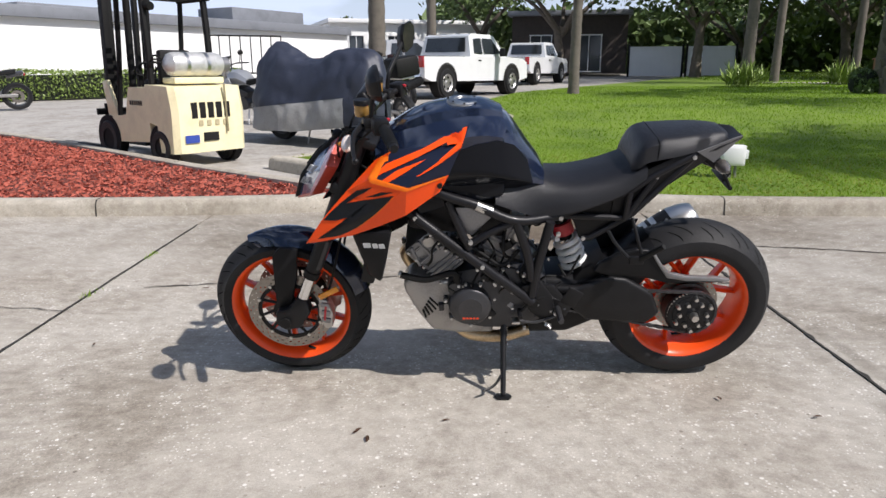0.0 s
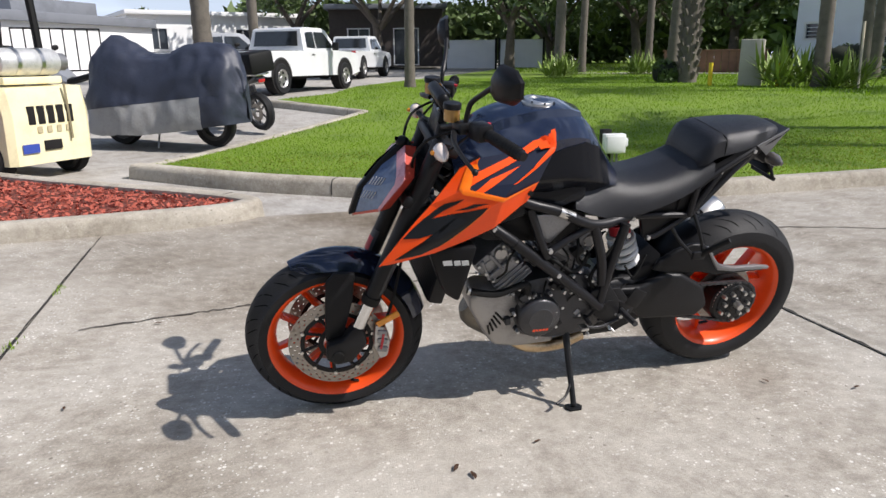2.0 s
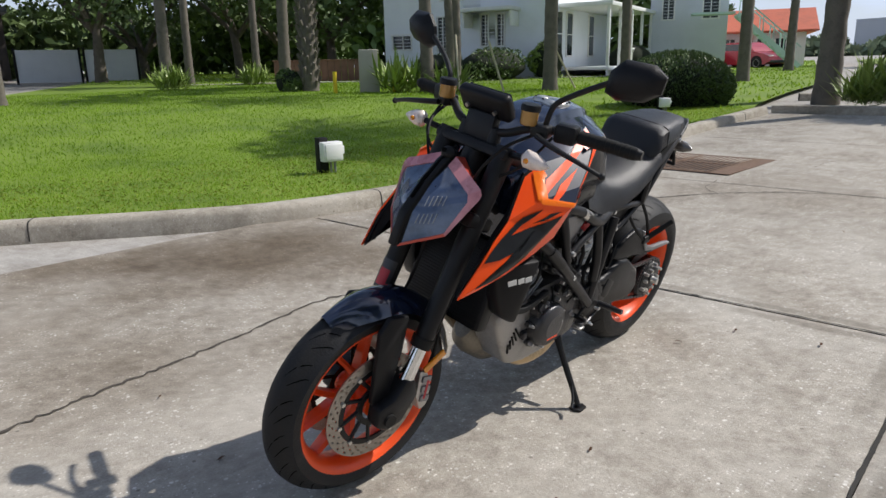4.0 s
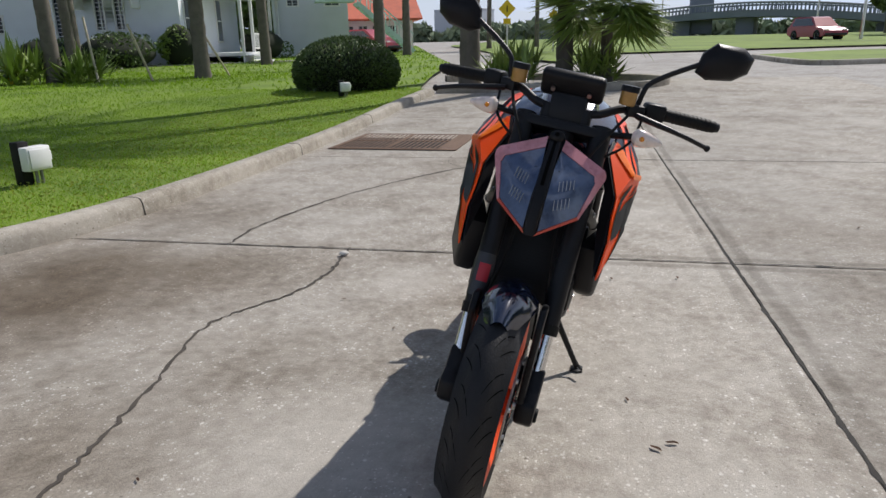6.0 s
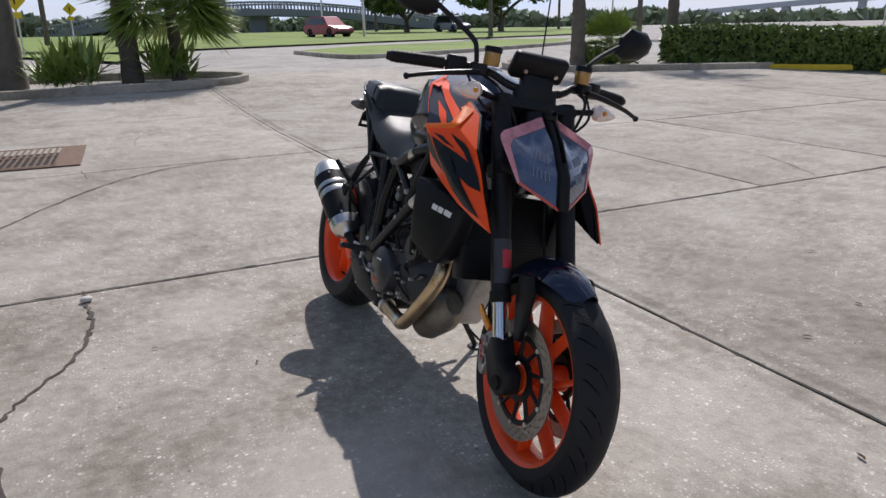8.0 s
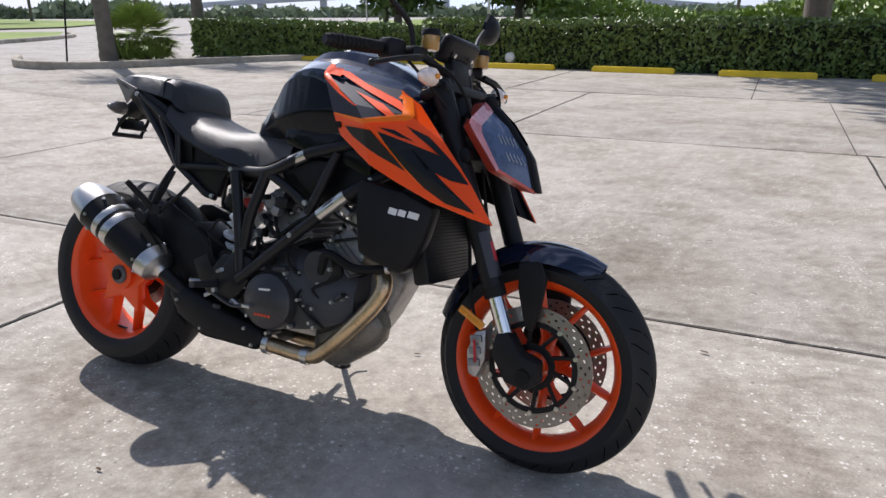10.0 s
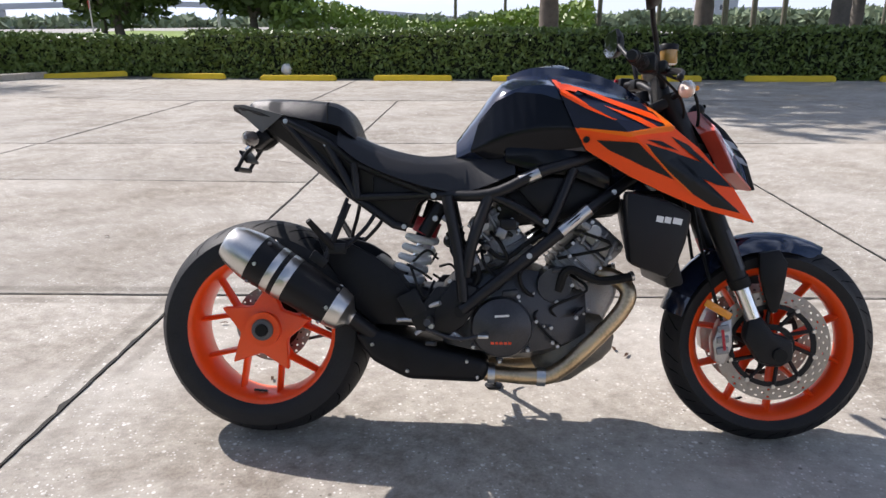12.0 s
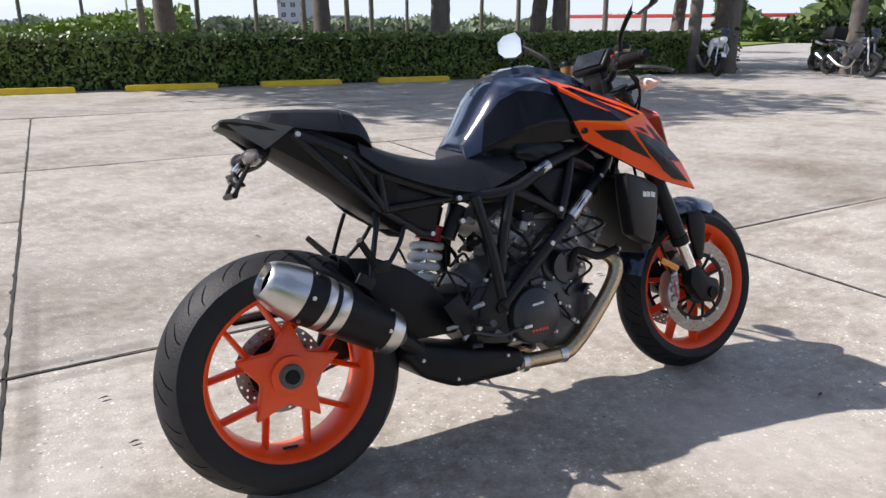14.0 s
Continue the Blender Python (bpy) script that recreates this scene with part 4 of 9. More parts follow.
for s in (1, -1):
    shroud(s)
    # radiator side cover with its mark, and the black cowl below the shroud
    b = bmesh.new()
    plate(b, [(-0.285, 0.74), (-0.40, 0.715), (-0.478, 0.682), (-0.460, 0.60), (-0.435, 0.535), (-0.408, 0.500), (-0.382, 0.512), (-0.340, 0.528), (-0.298, 0.548), (-0.285, 0.65)] if s > 0 else [(-0.345, 0.72), (-0.42, 0.712), (-0.485, 0.689), (-0.455, 0.60), (-0.432, 0.54), (-0.388, 0.515), (-0.368, 0.60)], s * 0.175, s * 0.236, 0.014)
    for v in b.verts:
        v.co.y += s * ((v.co.x + 0.40) * 0.34 - 0.020)
    cover = part("radiator_cover", b, SATIN, moto, "black radiator side cover with a light mark")
    for k, (dx, wide) in enumerate(((0, 0.02), (0.024, 0.018), (0.048, 0.026))):
        b = bmesh.new()
        plate(b, [(-0.372 - dx, 0.674 - 0.12 * dx), (-0.372 - dx - wide, 0.672 - 0.12 * (dx + wide)), (-0.368 - dx - wide, 0.656 - 0.12 * (dx + wide)), (-0.368 - dx, 0.658 - 0.12 * dx)], s * 0.2365, s * 0.2375)
        for v in b.verts:
            v.co.y += s * ((v.co.x + 0.40) * 0.34 - 0.020)
        part("mark", b, PRINT, cover)
b = bmesh.new()
box(b, (-0.415, 0, 0.60), (0.05, 0.30, 0.26), (0, 14, 0), 0.01)
radiator = part("radiator", b, MATTE, moto, "black radiator between the shrouds")
for k in range(26):
    part("radiator_fin", box(bmesh.new(), (-0.441 + 0.0024 * (k - 13) * 0.9, 0, 0.60 + 0.009 * (k - 13)), (0.004, 0.27, 0.003), (0, 14, 0)), DARK, radiator)

# ---- frame and subframe ----
frame_ob = part("trellis_frame", tube(bmesh.new(), [(-0.43, 0, 0.98), (-0.47, 0, 0.86), (-0.49, 0, 0.80)], 0.036, 20), MATTE, moto, "black tubular trellis frame")
for s in (1, -1):
    runs = (([(0.145, 0.165, 0.405), (-0.10, 0.172, 0.605), (-0.205, 0.165, 0.690), (-0.30, 0.13, 0.755), (-0.44, 0.05, 0.86)], 0.0175),
            ([(0.140, 0.165, 0.43), (0.155, 0.166, 0.56), (0.188, 0.16, 0.722)], 0.0165),
            ([(0.135, 0.165, 0.50), (0.115, 0.168, 0.60), (0.070, 0.163, 0.728)], 0.0165),
            ([(0.235, 0.118, 0.727), (0.07, 0.163, 0.728), (-0.07, 0.168, 0.790), (-0.20, 0.150, 0.83), (-0.42, 0.05, 0.93)], 0.0165),
            ([(-0.085, 0.170, 0.625), (-0.12, 0.168, 0.70), (-0.16, 0.158, 0.80)], 0.0145),
            ([(0.07, 0.163, 0.728), (-0.01, 0.168, 0.690), (-0.085, 0.172, 0.645)], 0.0135))
    for pts, r in runs:
        part("frame_tube", tube(bmesh.new(), [(x, s * v, w) for x, v, w in pts], r, 12), FRAME, frame_ob)
    for p, q, r in (((-0.014, 0.1675, 0.7645), (-0.066, 0.1685, 0.7875), 0.0175), ((-0.125, 0.1725, 0.625), (-0.203, 0.1675, 0.688), 0.0185)):
        part("frame_sleeve", rod(bmesh.new(), (p[0], s * p[1], p[2]), (q[0], s * q[1], q[2]), r, n=14), STEEL if s > 0 or r < 0.018 else MATTE, frame_ob, "sleeve on the frame tube")
    studs("frame_bolt", [(-0.083, s * 0.182, 0.655), (0.226, s * 0.134, 0.724), (0.222, s * 0.13, 0.66), (-0.04, s * 0.182, 0.56), (-0.27, s * 0.155, 0.735), (0.23, s * 0.17, 0.36)], 0.0095, 0.008, s, BOLT, frame_ob)
    pivot = bmesh.new()
    plate(pivot, [(0.10, 0.47), (0.17, 0.49), (0.215, 0.43), (0.235, 0.34), (0.19, 0.32), (0.14, 0.36), (0.11, 0.40)], s * 0.125, s * 0.168, 0.008)
    part("pivot_plate", pivot, MATTE, frame_ob, "cast black swingarm pivot plate")
    part("pivot_cap", rod(bmesh.new(), (0.148, s * 0.16, 0.402), (0.148, s * 0.176, 0.402), 0.017, n=16), DARK, frame_ob)
    # triangular plastic insert between the tubes
    b = bmesh.new()
    plate(b, [(-0.005, 0.745), (-0.075, 0.775), (-0.145, 0.775), (-0.10, 0.675), (-0.075, 0.668)], s * 0.135, s * 0.158, 0.006)
    part("frame_insert", b, SATIN if s > 0 else GREY, frame_ob, "triangular insert between the frame tubes")
    # subframe
    for pts in ([(0.66, 0.10, 0.937), (0.468, 0.116, 0.728), (0.34, 0.112, 0.640), (0.305, 0.108, 0.632)], [(0.228, 0.118, 0.726), (0.452, 0.120, 0.815), (0.53, 0.121, 0.875), (0.66, 0.103, 0.94)], [(0.452, 0.126, 0.815), (0.446, 0.125, 0.715)], [(0.228, 0.118, 0.726), (0.446, 0.120, 0.717)], [(0.446, 0.125, 0.717), (0.53, 0.121, 0.865)]):
        part("subframe_tube", tube(bmesh.new(), [(x, s * v, w) for x, v, w in pts], 0.0115, 10, 1), FRAME, frame_ob)
    b = bmesh.new()
    plate(b, [(0.65, 0.925), (0.60, 0.86), (0.47, 0.73), (0.33, 0.64), (0.30, 0.63), (0.275, 0.70), (0.24, 0.725), (0.45, 0.81), (0.53, 0.895)], s * 0.085, s * 0.110, 0.006)
    part("subframe_panel", b, SATIN, frame_ob, "black plastic panel in the subframe")
    studs("frame_bolt", [(0.652, s * 0.112, 0.934), (0.535, s * 0.117, 0.868), (0.312, s * 0.115, 0.636)], 0.0085, 0.008, s, BOLT, frame_ob)

# ---- engine ----
engine = part("engine", hull_loft(bmesh.new(), [(0.20, [(0, 0.47), (0.09, 0.46), (0.11, 0.40), (0.10, 0.30), (0, 0.27)]), (0.12, [(0, 0.53), (0.12, 0.51), (0.15, 0.42), (0.14, 0.29), (0, 0.24)]), (-0.02, [(0, 0.54), (0.12, 0.52), (0.155, 0.42), (0.14, 0.28), (0, 0.235)]), (-0.13, [(0, 0.50), (0.10, 0.49), (0.135, 0.42), (0.125, 0.30), (0, 0.24)]), (-0.21, [(0, 0.46), (0.07, 0.45), (0.095, 0.40), (0.09, 0.33), (0, 0.29)])], True, 2), CASE, moto, "dark V-twin engine with grey cylinders", angle=40)


def cylinder_bank(cx, cw, tilt, w0, deep, mat, label):
    """A finned cylinder and its head, leaning in the plane of the wheels."""
    m = Matrix.Translation((cx, 0, cw)) @ Euler((0, radians(tilt), 0)).to_matrix().to_4x4()
    b = bmesh.new()
    box(b, (0, 0, 0), (0.115, w0, deep), (0, 0, 0), 0.012)
    b.transform(m)
    bank = part("cylinder", b, mat, engine, label)
    for k in range(4):
        b = bmesh.new()
        box(b, (0, 0, -deep / 2 + 0.012 + 0.017 * k), (0.13, w0 + 0.012, 0.006), (0, 0, 0), 0.002, 1)
        b.transform(m)
        part("fin", b, mat, bank)
    b = bmesh.new()
    box(b, (0, 0, deep / 2 + 0.03), (0.135, w0 + 0.02, 0.07), (0, 0, 0), 0.018)
    b.transform(m)
    head = part("cylinder_head", b, GREY, bank, "grey cylinder head cover")
    for s in (1, -1):
        for dx in (-0.045, 0.0, 0.045):
            b = bmesh.new()
            box(b, (dx, s * (w0 / 2 + 0.010), deep / 2 + 0.02), (0.012, 0.012, 0.08), (0, 18 * (1 if dx else 0), 0), 0.003, 1)
            b.transform(m)
            part("head_rib", b, GREY, head)
        b = bmesh.new()
        rod(b, (0.03, s * (w0 / 2 + 0.006), deep / 2 + 0.035), (0.03, s * (w0 / 2 + 0.018), deep / 2 + 0.035), 0.022, 0.019, 14)
        b.transform(m)
        part("head_boss", b, ALU, head)
        studs("head_bolt", [tuple(m @ Vector((dx, s * (w0 / 2 + 0.008), deep / 2 + dz))) for dx in (-0.052, 0.052) for dz in (-0.03, 0.01, 0.05)], 0.0065, 0.010, s, BOLT, head)
        for dz in (-0.01, 0.04):
            b = bmesh.new()
            box(b, (0.0, s * (w0 / 2 + 0.008), deep / 2 + dz), (0.11, 0.012, 0.010), (0, 0, 0), 0.003, 1)
            b.transform(m)
            part("head_rib", b, GREY, head)
    return bank


cylinder_bank(-0.185, 0.535, -42, 0.215, 0.12, GREY, "grey finned front cylinder")
cylinder_bank(0.015, 0.575, 30, 0.20, 0.12, GREY, "grey finned rear cylinder")
# round covers
for s, cx, cw, r, v in ((1, 0.033, 0.357, 0.086, 0.14), (-1, -0.078, 0.385, 0.078, 0.135)):
    cov = part("engine_cover", turned(bmesh.new(), [(0.0001, v + 0.046), (r * 0.55, v + 0.046), (r * 0.60, v + 0.043), (r * 0.86, v + 0.040), (r * 0.95, v + 0.034), (r, v + 0.02), (r + 0.004, v - 0.03)], across(cx, cw) if s > 0 else across(cx, cw) @ Matrix.Diagonal((1, 1, -1, 1)), 48), CASE, engine, "round dark engine side cover")
    ring = [2 * math.pi * (k + 0.3) / 7 for k in range(7)]
    studs("cover_bolt", [(cx + (r + 0.012) * math.cos(a), s * (v + 0.005), cw + (r + 0.012) * math.sin(a)) for a in ring], 0.0065, 0.018, s, BOLT, cov)
    for a in ring:
        part("bolt_boss", rod(bmesh.new(), (cx + (r + 0.010) * math.cos(a), s * (v - 0.04), cw + (r + 0.010) * math.sin(a)), (cx + (r + 0.010) * math.cos(a), s * (v + 0.006), cw + (r + 0.010) * math.sin(a)), 0.012, 0.010, 10), CASE, cov)
    for k in range(5):
        part("mark", box(bmesh.new(), (cx + 0.002 - s * 0.012 * (k - 2) , s * (v + 0.0465), cw - 0.04), (0.008 if k % 2 else 0.0095, 0.001, 0.007)), PRINT_RED, cov)
    if s > 0:
        part("mark", box(bmesh.new(), (cx, v + 0.0465, cw + 0.036), (0.04, 0.001, 0.006), (0, 4, 0)), PRINT, cov)
# lower cases, water pump, sump
b = bmesh.new()
plate(b, [(-0.14, 0.47), (-0.285, 0.490), (-0.318, 0.46), (-0.318, 0.425), (-0.27, 0.332), (-0.217, 0.252), (-0.13, 0.236), (0.02, 0.238), (-0.02, 0.30), (-0.12, 0.32)], -0.125, 0.0, 0.022, 3)
part("lower_case", b, LOWER, engine, "dull grey lower engine case", angle=50)
b = bmesh.new()
for k in range(5):
    rod(b, (-0.19 - 0.012 * k, -0.124, 0.36 - 0.012 * k), (-0.225 - 0.006 * k, -0.128, 0.40 - 0.013 * k), 0.004, n=6)
part("case_slot", b, DARK, engine)
part("water_pump", rod(bmesh.new(), (-0.13, -0.10, 0.45), (-0.13, -0.155, 0.45), 0.034, 0.028, 18), CASE, engine, "dark round water pump")
part("sprocket_case", rod(bmesh.new(), (0.10, -0.10, 0.40), (0.10, -0.15, 0.40), 0.06, 0.052, 22), CASE, engine)
part("front_case", rod(bmesh.new(), (-0.115, 0.09, 0.475), (-0.115, 0.145, 0.475), 0.055, 0.048, 22), CASE, engine)
for s in (1, -1):
    rnd = random.Random(7 + s)
    studs("engine_bolt", [(rnd.uniform(-0.2, 0.2), s * rnd.uniform(0.140, 0.155), rnd.uniform(0.28, 0.56)) for k in range(20)], 0.0065, 0.010, s, BOLT, engine)
    studs("small_bolt", [(rnd.uniform(-0.24, 0.2), s * rnd.uniform(0.130, 0.155), rnd.uniform(0.36, 0.68)) for k in range(22)], 0.0042, 0.008, s, ALU, engine)
    for k in range(26):
        x, w = rnd.uniform(-0.22, 0.19), rnd.uniform(0.34, 0.68)
        v = s * rnd.uniform(0.105, 0.148)
        if k % 3 == 0:
            part("engine_fitting", rod(bmesh.new(), (x, v - s * 0.03, w), (x, v, w), rnd.uniform(0.010, 0.022), rnd.uniform(0.008, 0.014), 12), rnd.choice((CASE, GREY, MATTE)), engine)
        else:
            part("engine_fitting", box(bmesh.new(), (x, v, w), (rnd.uniform(0.018, 0.055), 0.03, rnd.uniform(0.010, 0.03)), (0, rnd.uniform(-50, 50), 0), 0.004), rnd.choice((CASE, MATTE, MATTE, GREY)), engine)
    for k in range(8):
        x, w = rnd.uniform(-0.2, 0.16), rnd.uniform(0.42, 0.68)
        part("wire", tube(bmesh.new(), [(x, s * 0.12, w), (x + rnd.uniform(-0.05, 0.05), s * 0.155, w - 0.04), (x + rnd.uniform(-0.08, 0.08), s * 0.15, w - 0.09), (x + rnd.uniform(-0.1, 0.1), s * 0.12, w - 0.13)], rnd.uniform(0.003, 0.006), 6), DARK, engine)
    for k in range(5):
        x, w = rnd.uniform(0.15, 0.26), rnd.uniform(0.34, 0.56)
        part("wire", tube(bmesh.new(), [(x, s * 0.13, w), (x + 0.03, s * 0.15, w + rnd.uniform(-0.05, 0.05)), (x + 0.07, s * 0.14, w + rnd.uniform(-0.05, 0.05))], 0.004, 6), DARK, engine)
    for pts in ([(-0.33, 0.13, 0.50), (-0.24, 0.15, 0.49), (-0.15, 0.155, 0.52), (-0.12, 0.14, 0.46)], [(0.10, 0.13, 0.60), (0.03, 0.15, 0.55), (-0.05, 0.15, 0.60), (-0.16, 0.14, 0.66)], [(0.18, 0.12, 0.62), (0.10, 0.145, 0.52), (0.14, 0.15, 0.44)]):
        part("hose", tube(bmesh.new(), [(x + rnd.uniform(-0.01, 0.01), s * v, w) for x, v, w in pts], 0.0125 if pts[0][0] < 0 else 0.007, 8), DARK, engine)
    part("hose_clamp", rod(bmesh.new(), (-0.333, s * 0.13, 0.502), (-0.325, s * 0.132, 0.50), 0.0145, n=12), STEEL, engine)
air = bmesh.new()
box(air, (-0.12, 0, 0.72), (0.36, 0.24, 0.14), (0, 6, 0), 0.03)
part("airbox", air, SATIN, engine)
gear = bmesh.new()
tube(gear, [(0.26, -0.155, 0.40), (0.17, -0.165, 0.425), (0.10, -0.165, 0.36)], 0.006, 8)
rod(gear, (0.10, -0.15, 0.36), (0.10, -0.20, 0.36), 0.008)
part("gear_lever", gear, MATTE, engine, "black gear lever")

# bright linkage beside the foot rests
rnd = random.Random(12)
for s in (1, -1):
    for k in range(9):
        x, w = rnd.uniform(0.13, 0.30), rnd.uniform(0.29, 0.44)
        part("linkage", rod(bmesh.new(), (x, s * 0.15, w), (x + rnd.uniform(-0.05, 0.05), s * rnd.uniform(0.155, 0.175), w + rnd.uniform(-0.025, 0.025)), rnd.uniform(0.004, 0.008), n=8), rnd.choice((BOLT, ALU, CASE)), engine)

# ---- exhaust ----
ex = part("exhaust", tube(bmesh.new(), [(-0.21, 0.06, 0.505), (-0.285, 0.10, 0.495), (-0.322, 0.125, 0.455), (-0.298, 0.13, 0.395), (-0.218, 0.128, 0.305), (-0.138, 0.12, 0.230), (-0.08, 0.115, 0.207), (0.08, 0.11, 0.215)], 0.0235, 16), HEAT, moto, "heat-tinted exhaust header and short silencer")
part("header_joint", rod(bmesh.new(), (-0.095, 0.115, 0.206), (-0.07, 0.114, 0.207), 0.027, n=16), STEEL, ex)
part("header_joint", rod(bmesh.new(), (0.05, 0.11, 0.213), (0.07, 0.11, 0.214), 0.031, n=16), STEEL, ex)
part("catalyst", turned(bmesh.new(), [(0.0001, -0.13), (0.03, -0.128), (0.052, -0.10), (0.060, -0.06), (0.060, 0.05), (0.05, 0.09), (0.03, 0.115), (0.0001, 0.118)], Matrix.Translation((-0.175, 0.035, 0.272)) @ Vector((0.62, 0, -0.42)).to_track_quat("Z", "Y").to_matrix().to_4x4() @ Matrix.Diagonal((1.0, 1.25, 1, 1)), 28), DIRTY, ex, "dirty steel catalyst box before the engine")
b = bmesh.new()
plate(b, [(0.455, 0.33), (0.405, 0.250), (0.30, 0.197), (0.09, 0.19), (0.065, 0.215), (0.07, 0.262), (0.22, 0.295), (0.39, 0.342)], -0.06, 0.145, 0.022, 3)
box_ob = part("exhaust_chamber", b, SATIN, ex, "black exhaust chamber under the engine", angle=50)
studs("shield_screw", [(0.40, 0.145, 0.30), (0.30, 0.145, 0.225), (0.10, 0.145, 0.21), (0.13, 0.145, 0.255)], 0.006, 0.006, 1, BOLT, box_ob)
part("low_pipe", tube(bmesh.new(), [(-0.14, -0.03, 0.235), (-0.07, -0.07, 0.20), (0.05, -0.075, 0.195), (0.15, -0.06, 0.215)], 0.024, 14), HEAT, ex, "heat-tinted pipe under the engine")
# silencer along a rising axis on the right side
a0, a1 = Vector((0.462, 0.150, 0.380)), Vector((0.803, 0.172, 0.596))
ax = (a1 - a0).normalized()
sm = Matrix.Translation(a0) @ ax.to_track_quat("Z", "X").to_matrix().to_4x4()
L = (a1 - a0).length


def silencer(name, prof, mat, parent, label="", n=40):
    b = turned(bmesh.new(), [(r * (1.04 if h > 0.03 else 1.0), h * L) for r, h in prof], sm @ Matrix.Diagonal((0.9, 1.0, 1, 1)), n)
    return part(name, b, mat, parent, label)


can = silencer("silencer", [(0.0001, 0.13), (0.0625, 0.13), (0.0645, 0.15), (0.0735, 0.66), (0.0750, 0.76), (0.0750, 0.775)], SATIN, ex, "black oval silencer with silver ends and bands")
silencer("front_cap", [(0.024, -0.02), (0.028, 0.0), (0.040, 0.02), (0.058, 0.055), (0.0645, 0.12), (0.0655, 0.15)], STEEL, can, "silver front cap")
silencer("end_cap", [(0.0758, 0.77), (0.0745, 0.80), (0.066, 0.90), (0.055, 0.97), (0.048, 0.995), (0.044, 1.0), (0.040, 0.985), (0.036, 0.90)], STEEL, can, "brushed steel end cap")
silencer("tailpipe_bore", [(0.0385, 0.96), (0.036, 0.90), (0.0001, 0.88)], GROOVE, can)
silencer("band", [(0.0703, 0.48), (0.0712, 0.485), (0.0722, 0.545), (0.0714, 0.55)], STEEL, can, "silver band")
silencer("band", [(0.0721, 0.585), (0.0730, 0.59), (0.0738, 0.635), (0.0730, 0.64)], STEEL, can, "silver band")
for h, r in ((0.17, 0.0655), (0.73, 0.0748)):
    for k in range(6):
        a = 2 * math.pi * (k + 0.5) / 6
        c = sm @ Vector((1.04 * 0.9 * r * math.cos(a), 1.04 * r * math.sin(a), h * L))
        d = (sm.to_3x3() @ Vector((math.cos(a), math.sin(a), 0))).normalized()
        part("rivet", rod(bmesh.new(), c - d * 0.002, c + d * 0.004, 0.0055, n=8), STEEL, can)
part("link_pipe", tube(bmesh.new(), [(0.36, 0.10, 0.29), (0.41, 0.128, 0.335), (0.47, 0.152, 0.386)], 0.022, 14), MATTE, ex)
b = bmesh.new()
tube(b, [(0.47, 0.12, 0.70), (0.50, 0.14, 0.62), (0.53, 0.17, 0.545)], 0.008, 8)
box(b, (0.545, 0.170, 0.545), (0.05, 0.012, 0.03), (0, -35, 0), 0.003)
part("silencer_bracket", b, MATTE, ex)
# second, slim bracket with passenger foot rests on both sides
for s in (1, -1):
    hang = part("passenger_hanger", tube(bmesh.new(), [(0.475, s * 0.115, 0.715), (0.492, s * 0.145, 0.655), (0.512, s * 0.16, 0.585), (0.485, s * 0.165, 0.57), (0.425, s * 0.14, 0.625), (0.395, s * 0.12, 0.67)], 0.0062, 8), MATTE, moto, "bent black passenger footrest hanger")
    part("passenger_peg", rod(bmesh.new(), (0.505, s * 0.16, 0.575), (0.565, s * 0.215, 0.655), 0.0115, 0.009, 10), DARK, hang, "folded rubber passenger peg")
    part("hanger_plate", box(bmesh.new(), (0.495, s * 0.165, 0.575), (0.05, 0.012, 0.03), (0, 0, 0), 0.004), MATTE, hang)

# ---- swingarm, shock, chain ----
b = bmesh.new()
plate(b, [(0.14, 0.450), (0.14, 0.390), (0.29, 0.355), (0.35, 0.300), (0.58, 0.285), (0.622, 0.33), (0.585, 0.415), (0.48, 0.478), (0.41, 0.485), (0.31, 0.44)], -0.132, -0.095, 0.015, 3)
swing = part("swingarm", b, MATTE, moto, "black single-sided swingarm")
b = bmesh.new()
plate(b, [(0.13, 0.46), (0.15, 0.36), (0.26, 0.345), (0.43, 0.40), (0.50, 0.45), (0.50, 0.49), (0.46, 0.50), (0.38, 0.475), (0.25, 0.455)], -0.095, 0.10, 0.03, 3)
part("swingarm_bridge", b, MATTE, swing)
b = bmesh.new()
turned(b, [(0.03, -0.125), (0.085, -0.125), (0.095, -0.115), (0.095, -0.06), (0.03, -0.06)], across(RX, RW), 36, True)
part("hub_housing", b, MATTE, swing)
b = bmesh.new()
hug = []
for i in range(11):
    a = radians(182) + (radians(122) - radians(182)) * i / 10
    row = []
    for j in range(7):
        u = -1 + j / 3
        r = 0.342 - 0.042 * abs(u) ** 2.5
        row.append(Vector((RX + r * math.cos(a), 0.106 * u * (1 - 0.25 * max(0, i - 7) / 3), RW + r * math.sin(a))))
    hug.append(row)
loft(b, hug, False, False)
bmesh.ops.recalc_face_normals(b, faces=b.faces)
bmesh.ops.solidify(b, geom=list(b.faces), thickness=0.004)
hugger = part("rear_hugger", b, SATIN, swing, "dark rear tyre hugger", angle=50)
b = bmesh.new()
plate(b, [(0.565, 0.606), (0.483, 0.594), (0.40, 0.552), (0.331, 0.50), (0.27, 0.42), (0.246, 0.375), (0.27, 0.347), (0.40, 0.352), (0.455, 0.40), (0.50, 0.48), (0.545, 0.55)], 0.100, 0.110, 0.004, 2)
part("hugger_skirt", b, SATIN, hugger, "black side skirt of the hugger", angle=40)
b = bmesh.new()
plate(b, [(0.405, 0.548), (0.331, 0.50), (0.27, 0.42), (0.246, 0.375), (0.27, 0.347), (0.385, 0.352)], -0.09, 0.100, 0.012, 2)
part("hugger_front", b, SATIN, hugger, angle=40)
b = bmesh.new()
